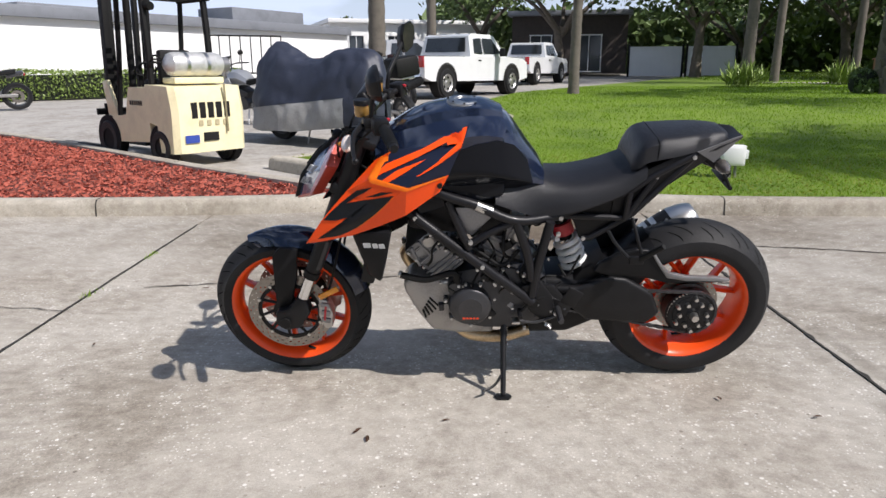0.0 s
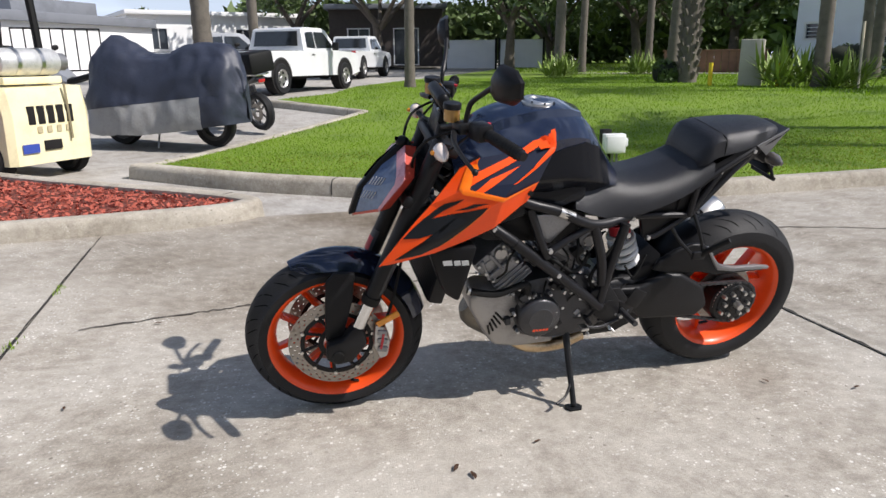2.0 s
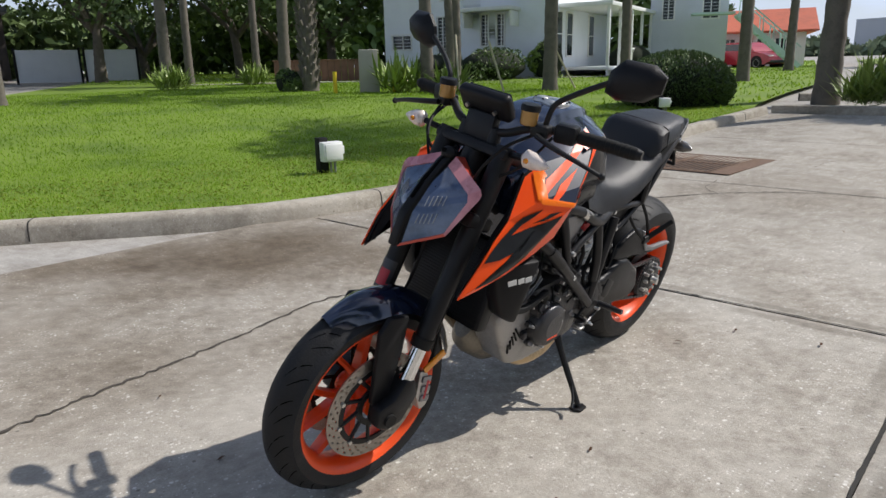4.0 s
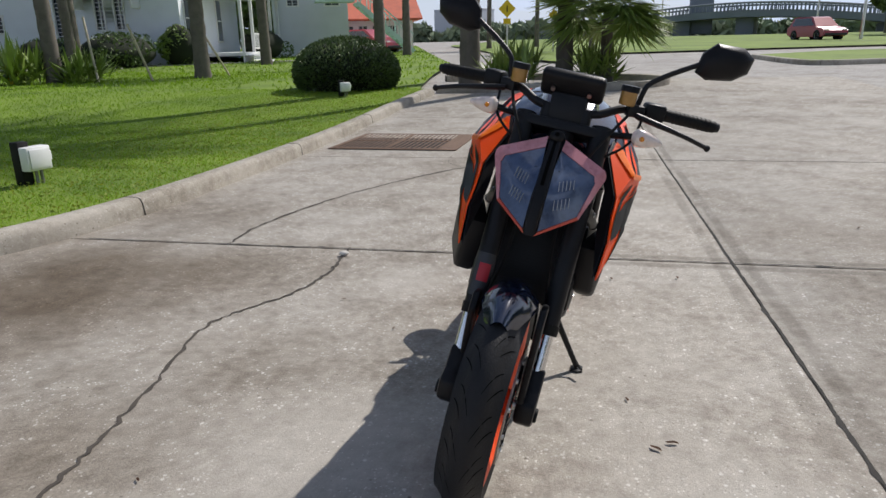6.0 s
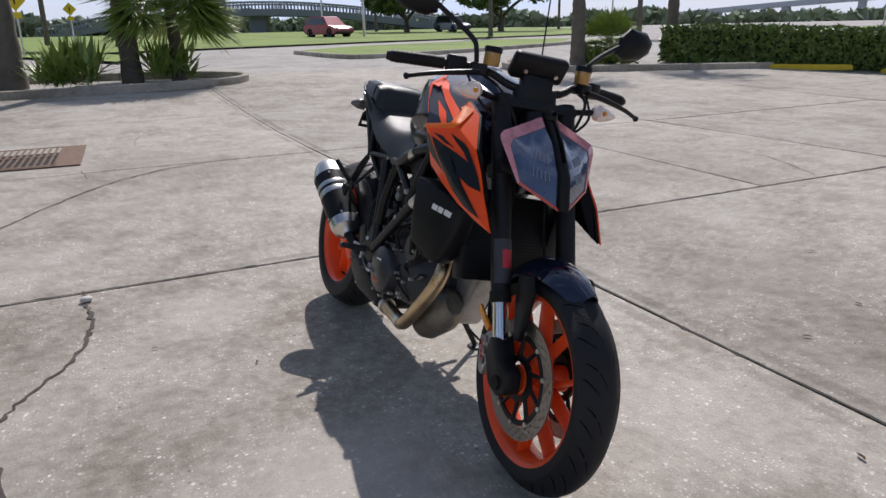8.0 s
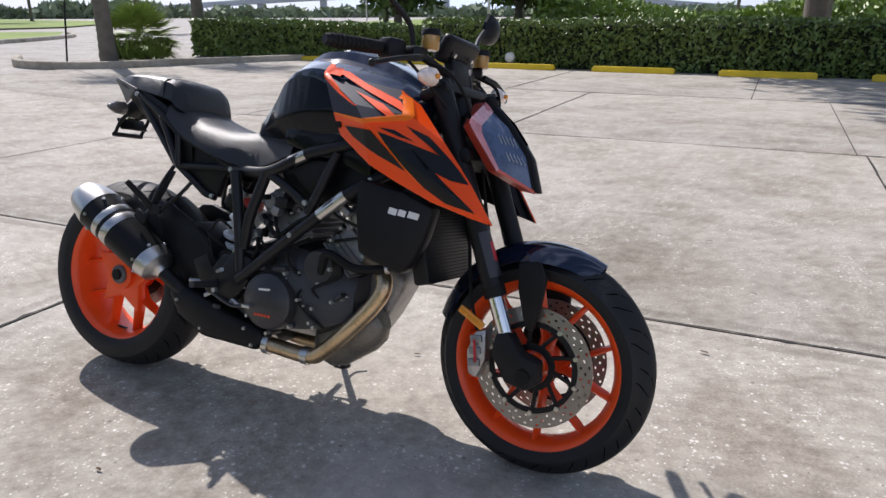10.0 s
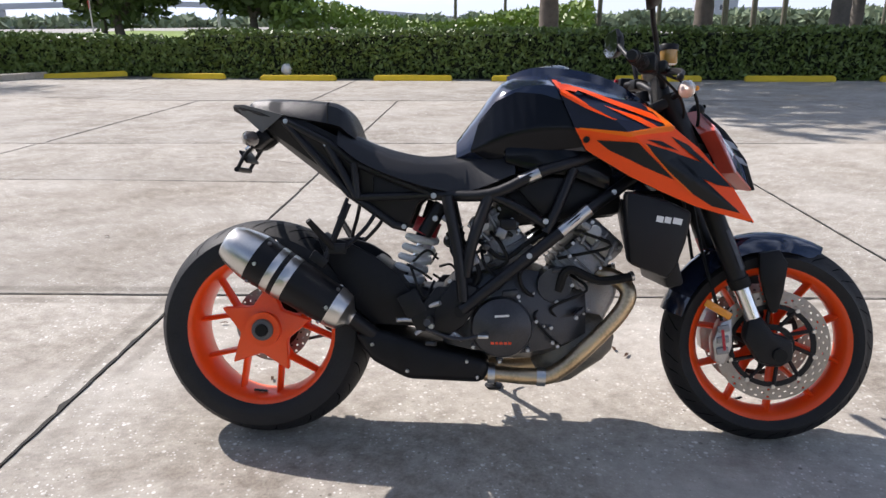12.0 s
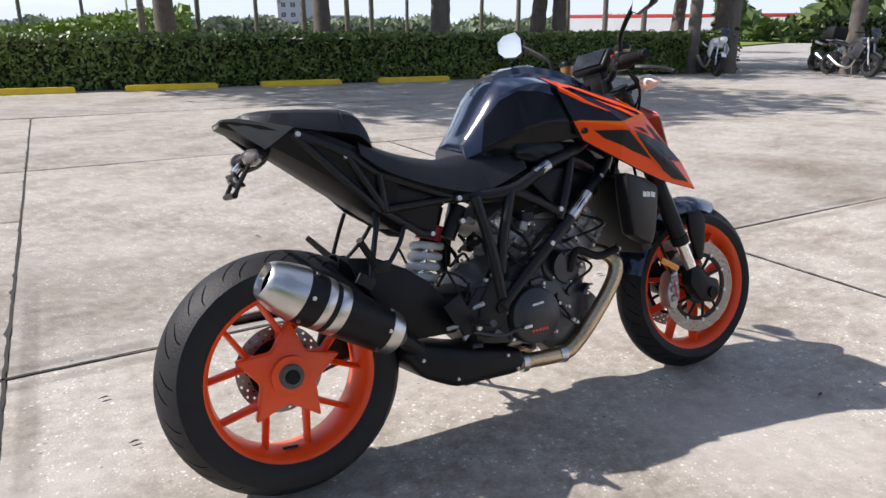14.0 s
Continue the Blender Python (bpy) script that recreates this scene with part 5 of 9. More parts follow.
plate(b, [(0.36, 0.50), (0.38, 0.535), (0.44, 0.572), (0.505, 0.592), (0.55, 0.588), (0.575, 0.568), (0.598, 0.535), (0.63, 0.492), (0.70, 0.472), (0.845, 0.468), (0.838, 0.452), (0.63, 0.452), (0.557, 0.472), (0.42, 0.480)], -0.118, -0.096, 0.009, 3)
guard = part("chain_guard", b, SATIN, swing, "glossy dark chain guard swept into a slim arm")
b = bmesh.new()
plate(b, [(0.562, 0.574), (0.572, 0.578), (0.603, 0.532), (0.636, 0.498), (0.70, 0.483), (0.80, 0.480), (0.858, 0.471), (0.852, 0.460), (0.70, 0.464), (0.628, 0.476), (0.590, 0.530)], -0.124, -0.104, 0.005)
part("guard_edge", b, GREY, guard, "grey metal edge of the chain guard")
sprocket = part("rear_sprocket", turned(bmesh.new(), [(0.06, -0.122), (0.082, -0.122), (0.082, -0.117), (0.06, -0.117)], across(RX + 0.002, RW + 0.004), 42, True), STEEL, rear_wheel, "dark rear sprocket with bright nuts")
b = bmesh.new()
for k in range(42):
    a = 2 * math.pi * k / 42
    box(b, (RX + 0.002 + 0.086 * math.cos(a), -0.1195, RW + 0.004 + 0.086 * math.sin(a)), (0.009, 0.005, 0.006), (0, -math.degrees(a), 0))
part("tooth_ring", b, STEEL, sprocket)
part("sprocket_carrier", turned(bmesh.new(), [(0.0001, -0.140), (0.022, -0.140), (0.026, -0.134), (0.072, -0.128), (0.076, -0.118), (0.05, -0.112)], across(RX + 0.002, RW + 0.004), 30), MATTE, sprocket)
b = bmesh.new()
studs("sprocket_nut", [(RX + 0.002 + r * math.cos(2 * math.pi * (k + da) / 6), -0.126, RW + 0.004 + r * math.sin(2 * math.pi * (k + da) / 6)) for k in range(6) for r, da in ((0.05, 0), (0.068, 0.5))], 0.0088, 0.020, -1, STEEL, sprocket)
part("axle_end", rod(bmesh.new(), (RX + 0.002, -0.13, RW + 0.004), (RX + 0.002, -0.165, RW + 0.004), 0.017, 0.013, 12), STEEL, sprocket)
b = bmesh.new()
fx_s, fw_s, r0, r1 = 0.185, 0.40, 0.036, 0.088
cx_s, cw_s = RX + 0.002, RW + 0.004
run = [(fx_s, fw_s + r0), (cx_s, cw_s + r1)]
path = []
for i in range(36):
    path.append((fx_s + (cx_s - fx_s) * i / 36, fw_s + r0 + (cw_s + r1 - fw_s - r0) * i / 36))
for i in range(18):
    a = math.pi / 2 - math.pi * i / 18
    path.append((cx_s + r1 * math.cos(a), cw_s + r1 * math.sin(a)))
for i in range(36):
    path.append((cx_s + (fx_s - cx_s) * i / 36, cw_s - r1 + (fw_s - r0 - cw_s + r1) * i / 36))
for i in range(len(path) - 1):
    (x0, w0), (x1, w1) = path[i], path[i + 1]
    a = math.degrees(math.atan2(w1 - w0, x1 - x0))
    box(b, ((x0 + x1) / 2, -0.1195, (w0 + w1) / 2), (0.0185, 0.014 if i % 2 else 0.010, 0.009), (0, -a, 0))
part("chain", b, CASE, swing, "drive chain")
# shock absorber
sa, sb = Vector((0.228, -0.012, 0.705)), Vector((0.328, -0.012, 0.440))
shock = part("shock_absorber", rod(bmesh.new(), sa, sa.lerp(sb, 0.45), 0.026, 0.024, 18), DARK, moto, "rear shock absorber with a white coil spring")
part("damper_rod", rod(bmesh.new(), sa.lerp(sb, 0.4), sb, 0.011, n=12), CHROME, shock)
part("adjuster", rod(bmesh.new(), sa.lerp(sb, 0.20), sa.lerp(sb, 0.36), 0.039, n=20), RED, shock, "red spring adjuster ring")
part("spring_seat", rod(bmesh.new(), sa.lerp(sb, 0.92), sa.lerp(sb, 1.0), 0.042, 0.034, 18), SPRING, shock)
d = (sb - sa).normalized()
u1 = d.orthogonal().normalized()
u2 = d.cross(u1)
coil = [sa.lerp(sb, 0.38 + 0.58 * i / 70) + (u1 * math.cos(i * 0.47) + u2 * math.sin(i * 0.47)) * 0.042 for i in range(71)]
part("spring", tube(bmesh.new(), coil, 0.0112, 8, 1), SPRING, shock, "white coil spring")
part("reservoir", rod(bmesh.new(), (0.205, 0.095, 0.70), (0.255, 0.095, 0.615), 0.022, n=16), MATTE, shock)

# ---- handlebar and controls ----
bar = part("handlebar", tube(bmesh.new(), [(-0.275, -0.405, 1.066), (-0.33, -0.23, 1.075), (-0.375, -0.15, 1.07), (-0.405, -0.07, 1.04), (-0.405, 0.07, 1.04), (-0.375, 0.15, 1.07), (-0.33, 0.23, 1.075), (-0.275, 0.405, 1.066)], 0.0115, 12), MATTE, moto, "wide black handlebar with mirrors, levers and grips")
for v in both(0.055):
    part("riser", rod(bmesh.new(), (-0.418, v, 0.985), (-0.405, v, 1.045), 0.020, 0.017, 14), MATTE, bar)
for s in (1, -1):
    ga, gb = Vector((-0.272, s * 0.412, 1.066)), Vector((-0.318, s * 0.265, 1.073))
    grip = part("grip", rod(bmesh.new(), ga, gb, 0.0165, 0.0175, 18), DARK, bar, "black rubber grip")
    for k in range(9):
        c = ga.lerp(gb, 0.1 + 0.085 * k)
        part("grip_ring", rod(bmesh.new(), c, c + (gb - ga) * 0.03, 0.0182, n=16), DARK, grip)
    part("bar_end", rod(bmesh.new(), ga, ga + (ga - gb) * 0.09, 0.015, 0.012, 16), MATTE, bar)
    b = bmesh.new()
    box(b, (-0.335, s * 0.235, 1.075), (0.05, 0.06, 0.05), (0, 0, -s * 18), 0.01)
    sw = part("switch_housing", b, SATIN, bar, "black switch housing")
    for k in range(3):
        part("switch", box(bmesh.new(), (-0.312 + 0.002 * k, s * (0.222 + 0.014 * k), 1.092 - 0.013 * k), (0.014, 0.010, 0.009), (0, 0, -s * 18), 0.002), CASE if k else RED, sw)
    b = bmesh.new()
    box(b, (-0.372, s * 0.180, 1.072), (0.05, 0.05, 0.034), (0, 0, -s * 20), 0.008)
    perch = part("lever_perch", b, MATTE, bar)
    part("lever", tube(bmesh.new(), [(-0.40, s * 0.19, 1.062), (-0.412, s * 0.25, 1.052), (-0.405, s * 0.33, 1.036), (-0.388, s * 0.395, 1.018)], [0.008, 0.0075, 0.006, 0.0055], 8, flat=1.2), MATTE, perch, "black hand lever")
    part("lever_ball", ball(bmesh.new(), (-0.386, s * 0.398, 1.017), 0.0095), MATTE, perch)
    res = part("fluid_reservoir", turned(bmesh.new(), [(0.0001, -0.024), (0.021, -0.024), (0.0235, -0.02), (0.0235, 0.014)], Matrix.Translation((-0.402, s * 0.156, 1.108)), 22), GOLD, bar, "amber fluid reservoir with a black lid")
    part("reservoir_lid", turned(bmesh.new(), [(0.0001, 0.028), (0.024, 0.028), (0.026, 0.025), (0.026, 0.012), (0.0001, 0.012)], Matrix.Translation((-0.402, s * 0.156, 1.108)), 22), SATIN, res)
    # mirror
    stalk = part("mirror", tube(bmesh.new(), [(-0.37, s * 0.185, 1.075), (-0.364, s * 0.192, 1.125), (-0.358, s * 0.205, 1.15), (-0.342, s * 0.255, 1.185), (-0.326, s * 0.33, 1.228)], 0.0075, 10), MATTE, bar, "black angular mirror on a bent stalk")
    hexa = [(0.312, 1.200), (0.318, 1.252), (0.350, 1.284), (0.425, 1.284), (0.458, 1.262), (0.452, 1.222), (0.415, 1.196), (0.345, 1.186)]
    front_l = [Vector((-0.312, s * v, w)) for v, w in hexa]
    mc = sum(front_l, Vector()) / len(front_l)
    b = bmesh.new()
    loft(b, [[p + Vector((0.004, 0, 0)) for p in front_l], [p + Vector((-0.006, 0, 0)) for p in front_l], [p.lerp(mc, 0.22) + Vector((-0.024, 0, 0)) for p in front_l], [p.lerp(mc, 0.6) + Vector((-0.034, 0, 0)) for p in front_l]])
    b.transform(Matrix.Translation(mc) @ Euler((0, radians(-6), radians(-s * 12))).to_matrix().to_4x4() @ Matrix.Translation(-mc))
    part("mirror_shell", b, SATIN, stalk, "black mirror shell")
    b = bmesh.new()
    b.faces.new([b.verts.new(p.lerp(mc, 0.06) + Vector((0.0048, 0, 0))) for p in front_l])
    b.transform(Matrix.Translation(mc) @ Euler((0, radians(-6), radians(-s * 12))).to_matrix().to_4x4() @ Matrix.Translation(-mc))
    part("mirror_glass", b, MIRROR, stalk, "mirror glass", recalc=False)
    # turn signals
    b = bmesh.new()
    tube(b, [(-0.43, s * 0.10, 0.995), (-0.448, s * 0.16, 1.005), (-0.455, s * 0.19, 1.01)], 0.009, 8)
    sig = part("turn_signal", b, SATIN, fork, "front turn signal with a clear lens")
    b = bmesh.new()
    loft(b, [[Vector((-0.458 + rr * math.cos(a) * 0.9, s * (0.185 + h), 1.012 + rr * math.sin(a) - h * 0.05)) for a in (2 * math.pi * q / 12 for q in range(12))] for h, rr in ((0.0, 0.012), (0.012, 0.024), (0.035, 0.023), (0.06, 0.015), (0.08, 0.004))])
    lens = part("signal_lens", b, CLEAR, sig, "clear signal lens")
    part("signal_bulb", ball(bmesh.new(), (-0.482, s * 0.212, 1.012), 0.007), AMBER, lens)
    # cables
    part("cable", tube(bmesh.new(), [(-0.385, s * 0.17, 1.06), (-0.47, s * 0.14, 1.02), (-0.50, s * 0.09, 0.93), (-0.46, s * 0.07, 0.84)], 0.0045, 6), DARK, bar)
    part("cable", tube(bmesh.new(), [(-0.36, s * 0.21, 1.06), (-0.43, s * 0.19, 0.99), (-0.45, s * 0.12, 0.93), (-0.40, s * 0.09, 0.88)], 0.004, 6), DARK, bar)
b = bmesh.new()
box(b, (-0.418, 0.0, 1.105), (0.036, 0.175, 0.078), (0, -32, 0), 0.014, 3)
dash = part("dashboard", b, SATIN, fork, "black dashboard display housing")
b = bmesh.new()
box(b, (-0.3985, 0.0, 1.1175), (0.002, 0.15, 0.058), (0, -32, 0), 0.0005, 1)
part("display", b, SCREEN, dash, "dark display glass")
for v in both(0.05):
    part("housing_screw", rod(bmesh.new(), (-0.434, v, 1.090), (-0.441, v, 1.086), 0.006, n=10), STEEL, dash)
part("dash_bracket", box(bmesh.new(), (-0.425, 0, 1.04), (0.03, 0.10, 0.08), (0, 10, 0), 0.006), MATTE, dash)
part("ignition_lock", rod(bmesh.new(), (-0.38, 0, 1.0), (-0.375, 0, 1.03), 0.02, 0.018, 16), MATTE, fork)

# the fork, front wheel, bar and headlamp are turned a little to the right
head = Vector((-0.41, 0, 0.985))
steer = Matrix.Translation(head) @ Matrix.Rotation(radians(-4.1), 4, Vector((0.403, 0, 1)).normalized()) @ Matrix.Translation(-head)
for ob in (fork, front_wheel, lamp):
    ob.matrix_local = steer
bar.matrix_local = steer @ Matrix.Translation((-0.017, 0, 0)) @ Matrix.Diagonal((1, 0.965, 1, 1))

# ---- foot rests, stand, plate carrier ----
for s in (1, -1):
    b = bmesh.new()
    plate(b, [(0.16, 0.47), (0.215, 0.47), (0.29, 0.38), (0.27, 0.34), (0.225, 0.345), (0.17, 0.42)], s * 0.145, s * 0.162, 0.005)
    hangr = part("footrest_hanger", b, MATTE, moto, "black rider footrest hanger")
    part("footrest", rod(bmesh.new(), (0.235, s * 0.155, 0.375), (0.235, s * 0.262, 0.385), 0.0125, 0.010, 10), CASE, hangr, "ribbed dark footrest")
    part("heel_guard", box(bmesh.new(), (0.285, s * 0.16, 0.42), (0.06, 0.006, 0.07), (0, 28, 0), 0.003), MATTE, hangr)
    part("pedal", tube(bmesh.new(), [(0.245, s * 0.165, 0.35), (0.16, s * 0.175, 0.325), (0.09, s * 0.178, 0.335)], 0.0055, 8), CASE, hangr, "dark pedal arm")
    part("pedal_pad", box(bmesh.new(), (0.085, s * 0.185, 0.337), (0.03, 0.035, 0.010), (0, 0, 0), 0.003), STEEL, hangr)
b = bmesh.new()
tube(b, [(0.052, -0.095, 0.345), (0.047, -0.165, 0.24), (0.043, -0.284, 0.079)], [0.016, 0.012, 0.010], 10)
stand = part("side_stand", b, MATTE, moto, "black side stand on the concrete")
foot_m = Matrix.Translation((0.041, -0.2865, 0.0715)) @ Euler((radians(-LEAN), 0, 0)).to_matrix().to_4x4()
b = bmesh.new()
slab_of(b, [(-0.02, -0.022), (0.022, -0.022), (0.034, 0.0), (0.022, 0.024), (-0.02, 0.024), (-0.03, 0.0)], -0.0035, 0.004, 0.002)
b.transform(foot_m)
part("stand_foot", b, MATTE, stand)
part("stand_tang", tube(bmesh.new(), [(0.045, -0.235, 0.148), (0.012, -0.272, 0.115), (-0.03, -0.295, 0.107)], 0.005, 6), MATTE, stand)
coil = [Vector((0.062, -0.09, 0.335)).lerp(Vector((0.054, -0.180, 0.215)), i / 60) + Vector((0.008 * math.cos(i * 0.9), 0, 0.008 * math.sin(i * 0.9))) for i in range(61)]
part("stand_spring", tube(bmesh.new(), coil, 0.002, 5, 1), STEEL, stand)
b = bmesh.new()
tube(b, [(0.70, 0, 0.93), (0.725, 0, 0.885), (0.775, 0, 0.865)], 0.014, 8)
carrier = part("plate_carrier", b, SATIN, moto, "short black plate carrier under the tail")
for v in both(0.055):
    part("carrier_arm", tube(bmesh.new(), [(0.752, v * 0.7, 0.885), (0.785, v, 0.85), (0.815, v, 0.80)], 0.006, 8), SATIN, carrier)
part("carrier_bar", rod(bmesh.new(), (0.815, -0.06, 0.80), (0.815, 0.06, 0.80), 0.008, n=8), SATIN, carrier)
part("carrier_bar", rod(bmesh.new(), (0.757, -0.05, 0.882), (0.757, 0.05, 0.882), 0.008, n=8), SATIN, carrier)
for s in (1, -1):
    b = bmesh.new()
    loft(b, [[Vector((0.765 + rr * math.cos(a), s * (0.06 + h), 0.888 + rr * math.sin(a))) for a in (2 * math.pi * q / 10 for q in range(10))] for h, rr in ((0.0, 0.010), (0.008, 0.023), (0.04, 0.021), (0.068, 0.006))])
    part("rear_signal", b, SMOKE, carrier, "smoked rear turn signal")
part("carrier_block", box(bmesh.new(), (0.748, 0, 0.892), (0.06, 0.11, 0.042), (0, 35, 0), 0.008), SATIN, carrier)
part("plate_bracket", box(bmesh.new(), (0.797, 0, 0.838), (0.008, 0.11, 0.042), (0, 32, 0), 0.003), SATIN, carrier, "black plate bracket")
for v in both(0.042):
    part("bracket_bolt", rod(bmesh.new(), (0.798, v, 0.842), (0.808, v, 0.838), 0.007, n=8), STEEL, carrier)
part("plate_lamp", box(bmesh.new(), (0.79, 0, 0.868), (0.03, 0.04, 0.014), (0, 45, 0), 0.003), CHROME, carrier)


# ---- ground: flat round the motorcycle, rising gently to the lawn and the street ----
def rise(x, y):
    d = math.hypot(max(0.0, x - 5.5), max(0.0, y - 6.0))
    t = min(1.0, d / 9.0)
    return 0.29 * t * t * (3 - 2 * t) + 0.011 * max(0.0, min(d, 90.0) - 9.0)


def stations(lo, hi, near_lo, near_hi, step):
    out, v = [near_lo], near_lo
    while v < near_hi - 1e-6:
        v = min(near_hi, v + step)
        out.append(v)
    g = step * 2
    while out[-1] < hi:
        out.append(min(hi, out[-1] + g))
        g *= 1.5
    g = step * 2
    while out[0] > lo:
        out.insert(0, max(lo, out[0] - g))
        g *= 1.5
    return out


def sheet(name, xs, ys, lift, mat, inside=None):
    b = bmesh.new()
    vs = {}
    for i, x in enumerate(xs):
        for j, y in enumerate(ys):
            vs[i, j] = b.verts.new((x, y, rise(x, y) + lift))
    for i in range(len(xs) - 1):
        for j in range(len(ys) - 1):
            b.faces.new((vs[i, j], vs[i + 1, j], vs[i + 1, j + 1], vs[i, j + 1]))
    return b


ground = tagged(part("ground", sheet("ground", stations(-700, 900, -16, 32, 1.5), stations(-900, 900, -20, 30, 1.5), -0.03, ROAD), ROAD), "pale worn concrete and asphalt ground", "ground", kind="structure")

# concrete slabs of the yard, with sunken joints; strips run along the motorcycle
pavement = tagged(new("pavement"), "old concrete yard of large cracked slabs", "pavement", kind="structure")
JW = 0.007
LONG = {3.30: 0.0, -1.09: 0.048, -3.47: 0.0, -5.44: 0.030, -9.80: 0.0, -14.9: 0.0}
SKEW = 0.033


def joint_y(y, x):
    """The long joints are not quite parallel."""
    return y + LONG[y] * x


def joint_x(x, y):
    """The cross joints run a little askew."""
    return x - SKEW * (y + 1.09)


STRIPS = ((-1.09, 3.30, (-13.0, -8.9, -5.4, -2.03, 1.512, 4.97, 8.4, 11.6)),
          (-5.44, -1.09, (-13.0, -8.9, -5.4, -2.00, 1.512, 4.97, 8.4, 11.6, 14.6)),
          (-9.80, -5.44, (-13.0, -9.0, -5.5, -1.93, 1.512, 4.95, 8.6, 11.6)),
          (-14.9, -9.80, (-13.0, -8.7, -4.8, -0.90, 3.0, 7.0, 10.9)))


def slab_piece(x0, x1, y0, y1, skew):
    """One slab: a thin board with rounded edges that follows the ground."""
    b = bmesh.new()
    nx = max(1, int((x1 - x0) / 1.2))
    rows = []
    for i in range(nx + 1):
        u = i / nx
        line = []
        for j in range(5):
            x = x0 + JW + (x1 - x0 - 2 * JW) * u
            ya, yb = joint_y(y0, x) + JW, joint_y(y1, x) - JW
            y = (ya, ya + 0.006, (ya + yb) / 2, yb - 0.006, yb)[j]
            x -= skew * (y + 1.09)
            edge = 0.004 if (j in (0, 4) or i in (0, nx)) else 0.0
            line.append(b.verts.new((x, y, rise(x, y) - edge)))
        rows.append(line)
    for A, B in zip(rows, rows[1:]):
        for j in range(4):
            b.faces.new((A[j], B[j], B[j + 1], A[j + 1]))
    rim_e = [e for e in b.edges if e.is_boundary]
    got = bmesh.ops.extrude_edge_only(b, edges=rim_e)
    for v in got["geom"]:
        if isinstance(v, bmesh.types.BMVert):
            v.co.z -= 0.022
    return b


for y0, y1, xs in STRIPS:
    for x0, x1 in zip(xs, xs[1:]):
        cuts = [(y0, y1)]
        if y0 == -5.44 and x0 == 1.512:
            cuts = [(-5.44, -3.47), (-3.47, -1.09)]
        for c0, c1 in cuts:
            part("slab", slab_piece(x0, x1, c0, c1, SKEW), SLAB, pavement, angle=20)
# dirt that lies in the joints
b = bmesh.new()
for y0, y1, xs in STRIPS:
    for k in range(len(xs) - 1):
        n = 6
        for i in range(n):
            xa, xb = (xs[k] + (xs[k + 1] - xs[k]) * u / n for u in (i, i + 1))
            sk = SKEW * (y0 + 1.09)
            b.faces.new([b.verts.new((x - sk, joint_y(y0, x) + o, rise(x, y0) - 0.012)) for x, o in ((xa, -0.02), (xb, -0.02), (xb, 0.02), (xa, 0.02))])
    for x in xs:
        b.faces.new([b.verts.new((xx - SKEW * (y + 1.09), y, rise(xx, y) - 0.012)) for xx, y in ((x - 0.02, y0), (x + 0.02, y0), (x + 0.02, y1), (x - 0.02, y1))])
part("joint_filling", b, JOINT, pavement, "dark dirt in the joints")


def crack(pts, wide, seed):
    """A ragged dark crack across the slabs."""
    rnd = random.Random(seed)
    path = glide([(x, y, 0) for x, y in pts], 9)
    b = bmesh.new()
    rows = []
    for i, p in enumerate(path):
        d = path[min(i + 1, len(path) - 1)] - path[max(i - 1, 0)]
        n = Vector((-d.y, d.x, 0)).normalized()
        p = p + n * rnd.uniform(-0.012, 0.012)
        h = wide * rnd.uniform(0.45, 1.5) * (0.4 if i in (0, len(path) - 1) else 1)
        rows.append([b.verts.new((q.x, q.y, rise(q.x, q.y) + 0.0022)) for q in (p - n * h, p + n * h)])
    for A, B in zip(rows, rows[1:]):
        b.faces.new((A[0], B[0], B[1], A[1]))
    part("crack", b, CRACK, pavement)


crack([(-1.85, 1.02), (-1.32, 1.12), (-1.14, 1.15), (-0.89, 1.19), (-0.63, 1.23), (-0.29, 1.29), (0.09, 1.39), (0.34, 1.35), (0.63, 1.20), (0.95, 1.14), (1.22, 1.16), (1.46, 1.20)], 0.0075, 1)
crack([(1.42, 1.99), (1.81, 2.02), (2.14, 1.97), (2.60, 1.87), (3.10, 1.70), (3.63, 1.46), (4.14, 1.19), (4.63, 0.74), (4.90, 0.20)], 0.0085, 2)
crack([(-2.05, 0.62), (-2.6, 0.70), (-3.1, 0.66), (-3.9, 0.80)], 0.004, 3)
crack([(5.5, 1.2), (6.1, 0.9), (6.8, 0.85), (7.6, 0.55)], 0.004, 4)
crack([(1.6, -4.1), (2.6, -4.5), (3.7, -4.35)], 0.003, 6)
crack([(7.6, -0.2), (8.3, -0.6), (8.9, -1.1)], 0.004, 7)
crack([(5.0, 1.35), (4.5, 1.25), (4.2, 0.9)], 0.003, 8)

